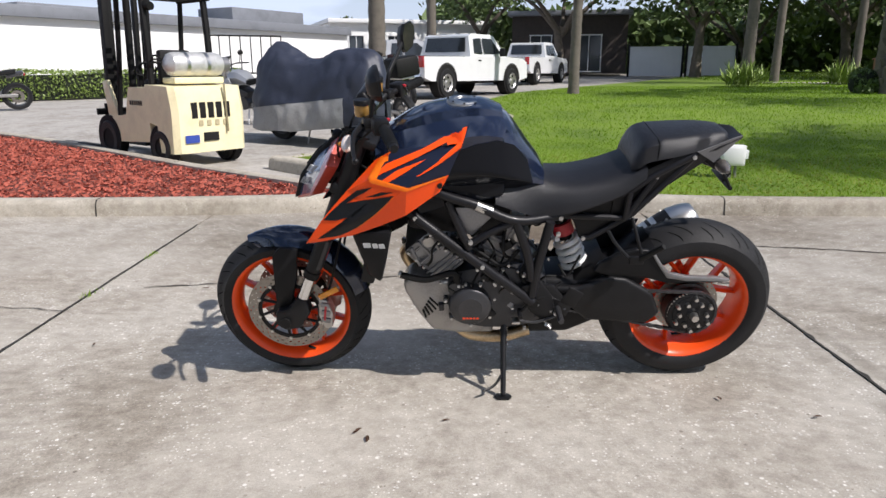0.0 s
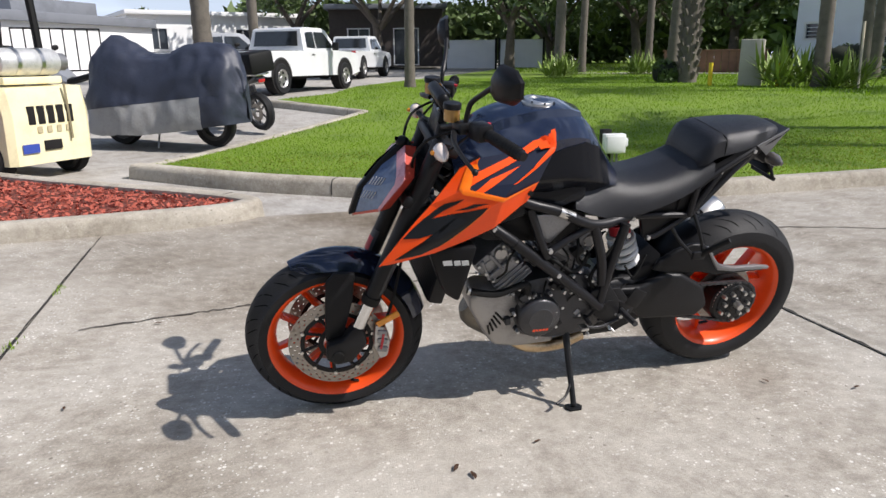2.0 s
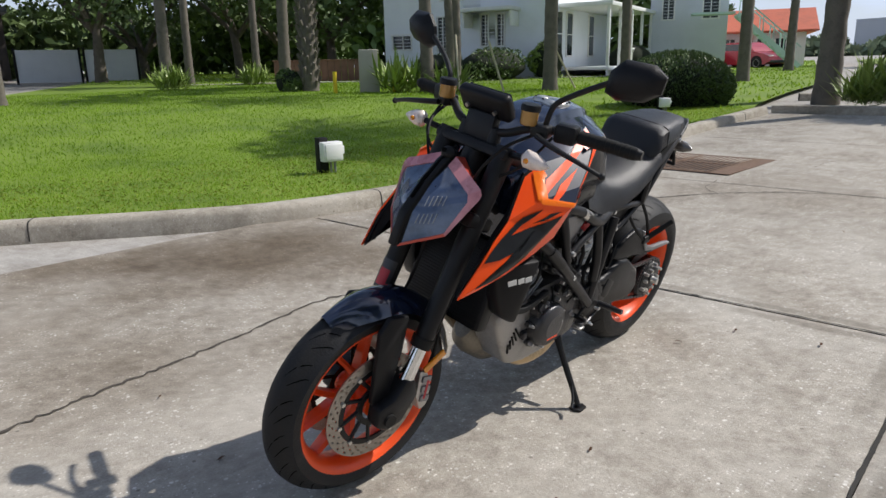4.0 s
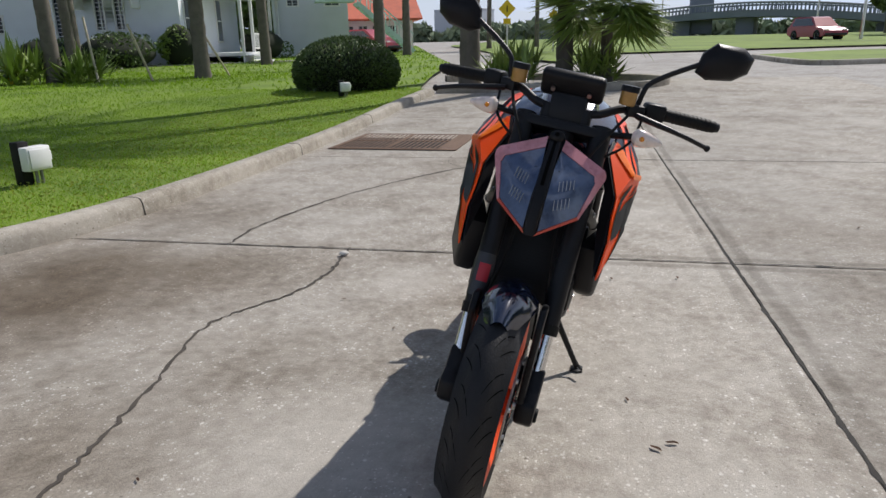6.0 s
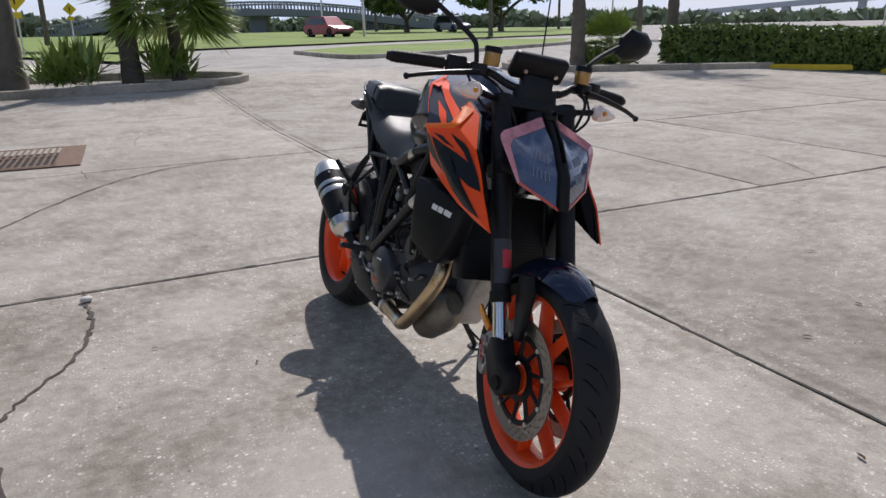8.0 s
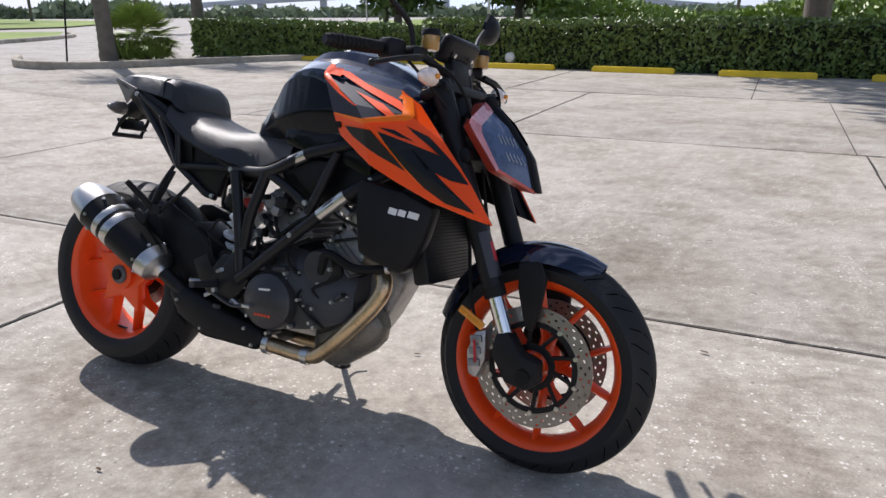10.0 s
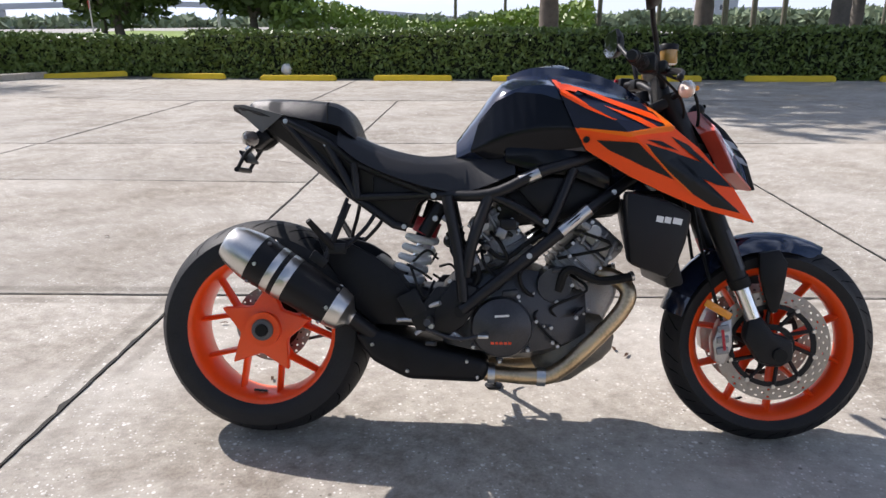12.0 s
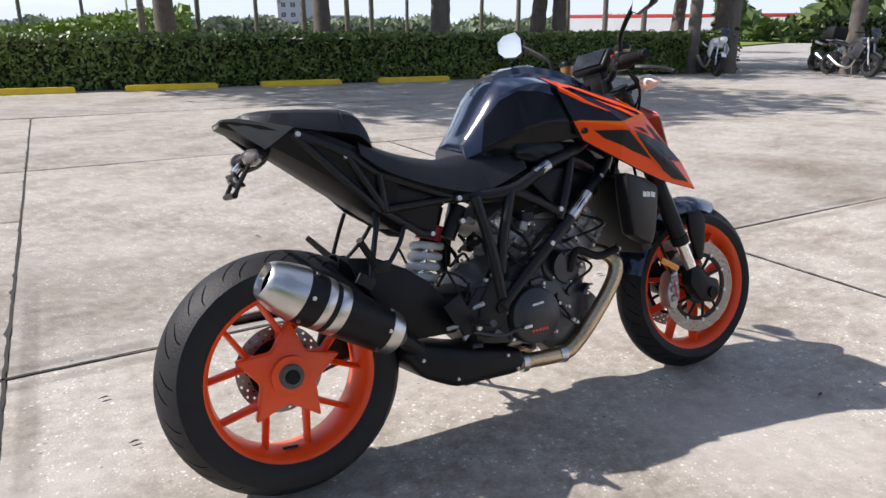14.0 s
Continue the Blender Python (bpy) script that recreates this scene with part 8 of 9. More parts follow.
def side_wheel(x, y, r, wide, parent, name="wheel", rim_mat=None):
    s = 1 if y > 0 else -1
    m = Matrix(((1, 0, 0, x), (0, 0, s, y), (0, 1, 0, r), (0, 0, 0, 1)))
    wh = part(name, turned(bmesh.new(), [(0.0001, wide * 0.42), (r * 0.15, wide * 0.42), (r * 0.2, wide * 0.32), (r * 0.5, wide * 0.34), (r * 0.6, wide * 0.48), (r * 0.66, wide * 0.42), (r * 0.66, -wide * 0.5)], m, 28), rim_mat or ALU, parent, "alloy wheel")
    part("tyre", turned(bmesh.new(), [(r * 0.64, -wide / 2), (r * 0.94, -wide / 2), (r, -wide * 0.36), (r, wide * 0.36), (r * 0.94, wide / 2), (r * 0.64, wide / 2)], m, 32, True), TYRE, wh, "black tyre")
    for k in range(5):
        a = 2 * math.pi * k / 5
        part("spoke_gap", box(bmesh.new(), tuple(m @ Vector((r * 0.4 * math.cos(a), r * 0.4 * math.sin(a), wide * 0.35))), (r * 0.16, 0.01, r * 0.2), (0, -math.degrees(a), 0), 0.004), DARK, wh)
    return wh


def pickup(m, paint, label):
    """A full-size pickup, x ahead."""
    ob = thing("pickup_truck", label, "pickup truck", m, "parked cars")
    lower = [(-2.90, 0.55), (-2.92, 1.12), (-0.55, 1.14), (1.35, 1.16), (2.55, 1.10), (2.80, 0.98), (2.84, 0.50), (2.35, 0.42), (-2.6, 0.46)]
    b = bmesh.new()
    loft(b, [[Vector((x, y, z)) for x, z in [(px, pz) for px, pz in lower]] for y in (-0.98, -0.90, 0.90, 0.98)])
    bodyp = part("body", b, paint, ob, "smooth painted truck body", angle=28)
    b = bmesh.new()
    cab = [(-0.58, 1.12), (-0.48, 1.74), (-0.30, 1.80), (0.72, 1.80), (0.95, 1.74), (1.50, 1.14)]
    loft(b, [[Vector((x, y * (1 if z < 1.3 else 0.84), z)) for x, z in cab] for y in (-0.94, -0.86, 0.86, 0.94)])
    part("cab", b, paint, ob, "cab roof and pillars", angle=28)
    b = bmesh.new()
    slab_of(b, [(-2.80, -0.80), (-0.66, -0.80), (-0.66, 0.80), (-2.80, 0.80)], 1.135, 1.146)
    part("bed_floor", b, TRIM, ob, "open dark load bed")
    part("tailgate_line", box(bmesh.new(), (-2.925, 0, 1.03), (0.01, 1.62, 0.012)), TRIM, bodyp)
    for s in (1, -1):
        for pts in ([(-0.36, 1.24), (-0.30, 1.66), (0.10, 1.68), (0.10, 1.22)], [(0.18, 1.22), (0.18, 1.68), (0.70, 1.68), (1.22, 1.24)]):
            b = bmesh.new()
            yo = lambda z: s * (0.945 - max(0, z - 1.12) * 0.20)
            b.faces.new([b.verts.new((x, yo(z) + s * 0.012, z)) for x, z in pts])
            part("side_window", b, GLASS_DARK, ob, recalc=False)
        part("door_handle", box(bmesh.new(), (-0.12, s * 0.985, 1.03), (0.16, 0.02, 0.035), bevel=0.006), TRIM, ob)
        part("side_mirror", box(bmesh.new(), (1.02, s * 1.10, 1.28), (0.10, 0.20, 0.24), bevel=0.03), TRIM, ob)
        part("tail_light", box(bmesh.new(), (-2.88, s * 0.88, 0.98), (0.12, 0.18, 0.30), bevel=0.015), TAIL, ob, "red tail light")
        part("head_light", box(bmesh.new(), (2.76, s * 0.80, 0.88), (0.16, 0.30, 0.20), bevel=0.02), CLEAR, ob)
        for x in (-1.86, 1.80):
            part("wheel_arch", turned(bmesh.new(), [(0.47, -0.01), (0.52, 0.012), (0.47, 0.02)], Matrix(((1, 0, 0, x), (0, 0, s, s * 0.975), (0, 1, 0, 0.44), (0, 0, 0, 1))), 20, True, 0, math.pi), TRIM, ob)
            b = bmesh.new()
            rod(b, (x, s * 0.70, 0.44), (x, s * 0.983, 0.44), 0.47, n=28)
            part("wheel_well", b, HOLE, ob)
            side_wheel(x, s * 0.90, 0.40, 0.26, ob)
    b = bmesh.new()
    b.faces.new([b.verts.new(v) for v in ((-0.575, -0.74, 1.28), (-0.575, 0.74, 1.28), (-0.495, 0.70, 1.69), (-0.495, -0.70, 1.69))])
    part("rear_window", b, GLASS_DARK, ob, recalc=False)
    b = bmesh.new()
    b.faces.new([b.verts.new(v) for v in ((1.46, -0.80, 1.20), (1.46, 0.80, 1.20), (0.99, 0.72, 1.70), (0.99, -0.72, 1.70))])
    part("windscreen", b, GLASS_DARK, ob, recalc=False)
    part("rear_bumper", box(bmesh.new(), (-2.98, 0, 0.56), (0.16, 1.84, 0.20), bevel=0.03), CHROME, ob, "chrome rear bumper")
    part("front_bumper", box(bmesh.new(), (2.86, 0, 0.52), (0.16, 1.74, 0.24), bevel=0.04), CHROME, ob)
    part("number_plate", box(bmesh.new(), (-3.065, 0, 0.60), (0.01, 0.31, 0.15), bevel=0.004), WHITE, ob)
    part("underside", box(bmesh.new(), (0, 0, 0.44), (4.9, 1.5, 0.16)), HOLE, ob)
    return ob


truck = pickup(pose(-0.4, 19.7, rise(-0.4, 19.7), 0, 0, 56.5), CAR_WHITE, "white single-cab pickup truck parked beside the lawn")
pickup(pose(2.9, 30.8, rise(2.9, 30.8), 0, 0, 66), CAR_WHITE, "white pickup truck parked farther off")
pickup(pose(-2.9, 25.8, rise(-2.9, 25.8), 0, 0, 20), CAR_SILVER, "silver pickup truck parked behind the motorcycles")


def car(m, paint, label, high=1.48, estate=True):
    ob = thing("car", label, "car", m, "parked cars")
    b = bmesh.new()
    low = [(-2.15, 0.42), (-2.20, 0.80), (-2.05, 0.95), (1.0, 0.95), (1.75, 0.82), (2.12, 0.66), (2.16, 0.40), (1.8, 0.24), (-1.8, 0.24)]
    loft(b, [[Vector((x, y, z)) for x, z in low] for y in (-0.88, -0.78, 0.78, 0.88)])
    bodyp = part("body", b, paint, ob, "painted car body", angle=28)
    b = bmesh.new()
    top = [(-2.02 if estate else -1.75, 0.94), (-1.80 if estate else -1.2, high - 0.06), (-1.4 if estate else -0.9, high), (0.15, high), (0.45, high - 0.07), (1.12, 0.94)]
    loft(b, [[Vector((x, y * (1 if z < 1 else 0.78), z)) for x, z in top] for y in (-0.84, -0.76, 0.76, 0.84)])
    part("roof", b, paint, ob, angle=28)
    for s in (1, -1):
        b = bmesh.new()
        yo = lambda z: s * (0.84 - (z - 0.94) / (high - 0.94) * 0.18 + 0.006)
        b.faces.new([b.verts.new((x, yo(z), z)) for x, z in ((-1.72 if estate else -1.4, 1.0), (-1.6 if estate else -1.1, high - 0.1), (0.22, high - 0.1), (0.85, 1.0))])
        part("side_window", b, GLASS_DARK, ob, recalc=False)
        part("tail_light", box(bmesh.new(), (-2.12, s * 0.70, 0.80), (0.14, 0.26, 0.16), bevel=0.02), TAIL, ob)
        part("head_light", box(bmesh.new(), (2.02, s * 0.66, 0.68), (0.2, 0.3, 0.12), bevel=0.02), CLEAR, ob)
        for x in (-1.32, 1.32):
            part("wheel_well", rod(bmesh.new(), (x, s * 0.60, 0.34), (x, s * 0.885, 0.34), 0.38, n=24), HOLE, ob)
            side_wheel(x, s * 0.80, 0.325, 0.2, ob)
    part("bumper", box(bmesh.new(), (2.13, 0, 0.40), (0.1, 1.6, 0.16), bevel=0.03), TRIM, ob)
    part("bumper", box(bmesh.new(), (-2.18, 0, 0.42), (0.1, 1.6, 0.18), bevel=0.03), TRIM, ob)
    return ob


car(pose(54.0, -14.2, rise(54, -14), 0, 0, 200), CAR_RED, "red hatchback on the far street", 1.60)
car(pose(66.0, -30.5, rise(66, -30), 0, 0, 190), CAR_BLUE, "dark blue-grey estate car on the far street", 1.65)
car(pose(39.6, 14.4, rise(39.6, 14.4), 0, 0, 250), CAR_RED, "dark red car parked before a house", 1.45, False)


def parked_moto(m, paint, label, case=False):
    """A plainer motorcycle for the distance, x ahead."""
    ob = thing("parked_motorcycle", label, "motorcycle", m, "parked motorcycles")
    for x, r in ((0.72, 0.30), (-0.72, 0.31)):
        wm = Matrix(((1, 0, 0, x), (0, 0, 1, 0), (0, 1, 0, r), (0, 0, 0, 1)))
        wh = part("wheel", turned(bmesh.new(), [(r * 0.66, -0.05), (r * 0.74, -0.055), (r * 0.74, 0.055), (r * 0.66, 0.05)], wm, 30, True), CASE, ob, "dark wheel rim")
        part("tyre", turned(bmesh.new(), [(r * 0.74, -0.055), (r * 0.92, -0.06), (r, 0), (r * 0.92, 0.06), (r * 0.74, 0.055)], wm, 32, True), TYRE, wh)
        for k in range(5):
            a = 2 * math.pi * k / 5
            part("spoke", rod(bmesh.new(), (x, 0, r), (x + r * 0.7 * math.cos(a), 0, r + r * 0.7 * math.sin(a)), 0.014, n=6), CASE, wh)
        part("brake_disc", turned(bmesh.new(), [(0.07, 0.06), (0.14, 0.06), (0.14, 0.064), (0.07, 0.064)], wm, 24, True), DISC, wh)
    fk = part("fork", rod(rod(bmesh.new(), (0.72, -0.09, 0.30), (0.46, -0.09, 0.98), 0.024), (0.72, 0.09, 0.30), (0.46, 0.09, 0.98), 0.024), STEEL, ob, "bright fork legs")
    part("mudguard", turned(bmesh.new(), [(0.315, -0.06), (0.33, 0.0), (0.315, 0.06)], Matrix(((1, 0, 0, 0.72), (0, 0, 1, 0), (0, 1, 0, 0.30), (0, 0, 0, 1))), 16, False, radians(40), radians(150)), paint, fk)
    part("engine", box(rod(bmesh.new(), (0.02, -0.17, 0.38), (0.02, 0.17, 0.38), 0.12, n=18), (0.10, 0, 0.52), (0.34, 0.26, 0.26), (0, -20, 0), 0.03), CASE, ob, "dark engine block")
    part("fuel_tank", hull_loft(bmesh.new(), [(-0.10, [(0, 0.84), (0.10, 0.83), (0.13, 0.76), (0.08, 0.70)]), (0.10, [(0, 0.98), (0.13, 0.95), (0.19, 0.86), (0.12, 0.74)]), (0.34, [(0, 0.98), (0.12, 0.94), (0.18, 0.84), (0.10, 0.72)]), (0.46, [(0, 0.90), (0.06, 0.88), (0.08, 0.82), (0.05, 0.76)])], True, 3), paint, ob, "painted fuel tank")
    part("seat", hull_loft(bmesh.new(), [(-0.75, [(0, 0.92), (0.09, 0.90), (0.10, 0.85), (0.05, 0.83)]), (-0.45, [(0, 0.88), (0.12, 0.86), (0.13, 0.80), (0.06, 0.77)]), (-0.15, [(0, 0.82), (0.12, 0.80), (0.13, 0.74), (0.06, 0.71)]), (0.0, [(0, 0.84), (0.09, 0.82), (0.10, 0.76), (0.05, 0.73)])], True, 3), DARK, ob)
    part("tail", box(bmesh.new(), (-0.72, 0, 0.80), (0.36, 0.16, 0.09), (0, 14, 0), 0.03), paint, ob)
    part("swingarm", box(bmesh.new(), (-0.42, 0.10, 0.34), (0.62, 0.04, 0.07), bevel=0.012), ALU, ob)
    part("exhaust", tube(bmesh.new(), [(0.28, -0.12, 0.42), (0.15, -0.14, 0.22), (-0.2, -0.15, 0.25), (-0.62, -0.19, 0.46)], [0.025, 0.025, 0.04, 0.05], 10), STEEL, ob)
    part("handlebar", tube(bmesh.new(), [(0.30, -0.38, 1.06), (0.42, -0.15, 1.08), (0.44, 0, 1.04), (0.42, 0.15, 1.08), (0.30, 0.38, 1.06)], 0.013, 8), DARK, ob)
    part("headlamp", ball(bmesh.new(), (0.58, 0, 0.94), 0.10, (0.8, 1, 0.9)), paint, ob)
    part("windscreen", box(bmesh.new(), (0.56, 0, 1.12), (0.02, 0.26, 0.24), (0, -30, 0), 0.01), GLASS_DARK, ob)
    part("tail_light", box(bmesh.new(), (-0.91, 0, 0.80), (0.03, 0.12, 0.05), bevel=0.008), TAIL, ob)
    part("side_stand", rod(bmesh.new(), (-0.05, 0.12, 0.28), (-0.12, 0.26, 0.0), 0.012), STEEL, ob)
    for s in (1, -1):
        st = part("mirror", rod(bmesh.new(), (0.38, s * 0.22, 1.07), (0.42, s * 0.30, 1.24), 0.007, n=6), DARK, ob)
        part("mirror_head", ball(bmesh.new(), (0.42, s * 0.32, 1.26), 0.06, (0.35, 1.2, 0.8)), DARK, st)
    for y in (-0.20, 0.20):
        part("side_panel", box(bmesh.new(), (0.36, y, 0.66), (0.34, 0.03, 0.34), (0, 25, 0), 0.02), paint, ob)
    if case:
        part("top_case", box(bmesh.new(), (-0.82, 0, 1.08), (0.42, 0.46, 0.32), bevel=0.05), DARK, ob, "black top case")
        part("rack", box(bmesh.new(), (-0.78, 0, 0.90), (0.4, 0.24, 0.03), bevel=0.008), STEEL, ob)
    return ob


GRAPHITE = material("graphite_paint", (0.05, 0.05, 0.055), 0.3, 0.3, vary=0.1, bump=0, coat=0.6)
parked_moto(pose(-1.51, 9.95, rise(-1.5, 9.9), -9, 0, 128), GRAPHITE, "black touring motorcycle with a top case in the bay", True)
parked_moto(pose(-4.15, 10.9, rise(-4.1, 10.9), -9, 0, 148), CAR_SILVER, "silver and black motorcycle behind the covered one")
parked_moto(pose(-1.6, 15.2, rise(-1.6, 15.2), -9, 0, 110), CAR_RED, "red motorcycle standing farther back")
parked_moto(pose(-10.9, 12.9, rise(-10.9, 12.9), -9, 0, 215), GRAPHITE, "dark motorcycle at the edge of the yard")
parked_moto(pose(-14.1, -12.3, 0, -9, 0, 60), CAR_WHITE, "white and black motorcycle beside the hedge")
parked_moto(pose(-16.9, -10.2, 0, -9, 0, 75), GRAPHITE, "black motorcycle at the end of the yard", True)
parked_moto(pose(-17.6, -8.8, 0, -9, 0, 80), GRAPHITE, "dark motorcycle at the end of the yard")
parked_moto(pose(-18.4, -11.6, 0, -9, 0, 80), CAR_SILVER, "silver motorcycle under the trees")

# covered motorcycle
COVER = material("navy_cover_cloth", (0.026, 0.031, 0.050), 0.5, vary=0.25, scale=4, fine=30, bump=0.6)
COVER_GREY = material("grey_cover_cloth", (0.30, 0.30, 0.30), 0.75, vary=0.2, scale=4, fine=30, bump=0.6)
cov = thing("covered_motorcycle", "motorcycle under a navy and grey rain cover", "motorcycle", pose(-2.35, 8.28, rise(-2.35, 8.28), 0, 0, 150))
COVER_S = ((-1.30, 0.02, 0.86), (-1.22, 0.16, 1.12), (-1.12, 0.30, 1.32), (-0.82, 0.36, 1.39), (-0.48, 0.37, 1.36), (-0.12, 0.38, 1.28), (0.18, 0.41, 1.29), (0.46, 0.46, 1.42), (0.72, 0.46, 1.48), (0.96, 0.38, 1.33), (1.12, 0.24, 1.02), (1.20, 0.03, 0.80))


def cover_skin(lo, hi, seed, out=0.0, x0=-9.0, x1=9.0):
    b = bmesh.new()
    loops = []
    for x, half, top in COVER_S:
        ring = []
        for j in range(41):
            u = -1 + j / 20
            a = abs(u)
            if a < 0.45:
                v, z = half * a * 1.35, top - 0.20 * (a / 0.45) ** 1.8
            else:
                q = (a - 0.45) / 0.55
                v, z = half * (0.61 + 0.45 * math.sin(min(1, q * 1.25) * math.pi / 2) - 0.16 * max(0, q - 0.6)), top - 0.20 - (top - 0.20 - 0.17) * q
            p = Vector((x, math.copysign(v + out, u) if u else 0, z))
            p += noise.noise_vector(p * 3.1 + Vector((seed, 0, 0))) * 0.05 + noise.noise_vector(p * 9 + Vector((0, seed, 0))) * 0.024
            ring.append(p)
        loops.append(ring)
    n = len(loops[0])
    rails = [glide([l[i] for l in loops], 8) for i in range(n)]
    loops = [[rails[i][j] for i in range(n)] for j in range(len(rails[0]))]
    for ring in loops:
        for p in ring:
            f = noise.noise(Vector((p.x * 3.2 + p.z * 2.2, p.y * 3.0, p.z * 4.5 - p.x * 2.0 + seed)))
            g = noise.noise(Vector((p.x * 7.0 - p.z * 5.0, p.y * 6.0, p.z * 6.0 + seed)))
            p.y += math.copysign(0.05 * (0.5 - abs(f)) + 0.022 * (0.5 - abs(g)), p.y)
            p.z += 0.03 * (0.5 - abs(g))
    loft(b, loops, False, False)
    for cx, side in ((x0, True), (x1, False)):
        if abs(cx) < 5:
            bmesh.ops.bisect_plane(b, geom=list(b.verts) + list(b.edges) + list(b.faces), plane_co=(cx, 0, 0), plane_no=(1, 0, 0), clear_inner=side, clear_outer=not side)
    bmesh.ops.bisect_plane(b, geom=list(b.verts) + list(b.edges) + list(b.faces), plane_co=(0, 0, lo), plane_no=(0.10, 0, 1), clear_inner=True)
    if hi < 2:
        bmesh.ops.bisect_plane(b, geom=list(b.verts) + list(b.edges) + list(b.faces), plane_co=(0, 0, hi), plane_no=(0.10, 0, 1), clear_outer=True)
    bmesh.ops.solidify(b, geom=list(b.faces), thickness=0.006)
    return b


part("upper_cover", cover_skin(0.62, 9, 5), COVER, cov, "creased navy cloth", angle=60)
part("rear_flap", cover_skin(0.22, 0.63, 5, -0.004, -9.0, -0.80), COVER, cov, "navy cloth over the rear", angle=60)
part("lower_cover", cover_skin(0.20, 0.63, 5, -0.004, -0.80, 9.0), COVER_GREY, cov, "grey cloth along the bottom", angle=60)
for x in (-0.76, 0.76):
    wm = Matrix(((1, 0, 0, x), (0, 0, 1, 0), (0, 1, 0, 0.31), (0, 0, 0, 1)))
    wh = part("wheel", turned(bmesh.new(), [(0.17, -0.05), (0.22, -0.055), (0.22, 0.055), (0.17, 0.05)], wm, 28, True), CASE, cov)
    part("tyre", turned(bmesh.new(), [(0.22, -0.06), (0.29, -0.065), (0.31, 0), (0.29, 0.065), (0.22, 0.06)], wm, 30, True), TYRE, wh)
part("hidden_body", box(bmesh.new(), (0, 0, 0.65), (1.5, 0.3, 0.5), bevel=0.1), DARK, cov)
part("side_stand", rod(bmesh.new(), (0.05, 0.1, 0.4), (0.0, 0.28, 0.0), 0.013), STEEL, cov)
# wire rack behind the forklift
rack = thing("wire_rack", "black wire rack standing behind the forklift", "rack", pose(-4.75, 12.6, rise(-5.3, 12.9), 0, 0, 25) @ Matrix.Diagonal((1, 1, 0.9, 1)))
b = bmesh.new()
for z in (0.9, 1.75):
    rod(b, (-0.75, 0, z), (0.75, 0, z), 0.018)
part("rail", b, DARK, rack)
for k in range(8):
    part("upright", rod(bmesh.new(), (-0.75 + 0.214 * k, 0, 0 if k in (0, 7) else 0.9), (-0.75 + 0.214 * k, 0, 1.75), 0.013, n=8), DARK, rack)

# ---- buildings ----
STUCCO = material("white_stucco", (0.78, 0.78, 0.77), 0.8, vary=0.07, scale=0.6, fine=30, bump=0.3)
SIDING = material("white_siding", (0.80, 0.83, 0.88), 0.6, vary=0.06, scale=1.0, fine=20, bump=0.1)
ROOF_GREY = material("grey_roof_edge", (0.16, 0.17, 0.19), 0.6, vary=0.25, scale=1.5, fine=20, bump=0.3)
ROOF_RED = material("red_roof_tile", (0.42, 0.10, 0.05), 0.7, vary=0.25, scale=2, fine=12, bump=0.6)
PANE = material("dark_window", (0.03, 0.035, 0.042), 0.08, vary=0.3, scale=1, bump=0, coat=0.5)
TIMBER = material("dark_timber", (0.05, 0.04, 0.035), 0.8, vary=0.3, scale=4, bump=0.3)
TEAL = material("pale_green_paint", (0.50, 0.66, 0.60), 0.6, vary=0.08, scale=3, bump=0.1)
FENCE = material("white_vinyl", (0.62, 0.64, 0.66), 0.5, vary=0.06, scale=2, bump=0.05)


def along(p, q):
    """A frame with x along a wall from p to q and y to the outside on its right hand."""
    p, q = Vector(p), Vector(q)
    d = (q - p).normalized()
    return Matrix(((d.x, d.y, 0, p.x), (d.y, -d.x, 0, p.y), (0, 0, 1, p.z), (0, 0, 0, 1))), (q - p).length


def wall_with_holes(b, L, high, thick, holes):
    """A wall in local x, z with real openings (x0, x1, z0, z1); y points outside."""
    xs = sorted({0, L, *[h[0] for h in holes], *[h[1] for h in holes]})
    zs = sorted({0, high, *[h[2] for h in holes], *[h[3] for h in holes]})
    for x0, x1 in zip(xs, xs[1:]):
        for z0, z1 in zip(zs, zs[1:]):
            cx, cz = (x0 + x1) / 2, (z0 + z1) / 2
            if any(h[0] < cx < h[1] and h[2] < cz < h[3] for h in holes):
                continue
            box(b, (cx, -thick / 2, cz), (x1 - x0, thick, z1 - z0))
    bmesh.ops.remove_doubles(b, verts=list(b.verts), dist=0.001)
    seen, kill = {}, []
    for f in b.faces:
        key = tuple(sorted(v.index for v in f.verts))
        if key in seen:
            kill += [f, seen[key]]
        seen[key] = f
    bmesh.ops.delete(b, geom=list(set(kill)), context="FACES_ONLY")
    return b


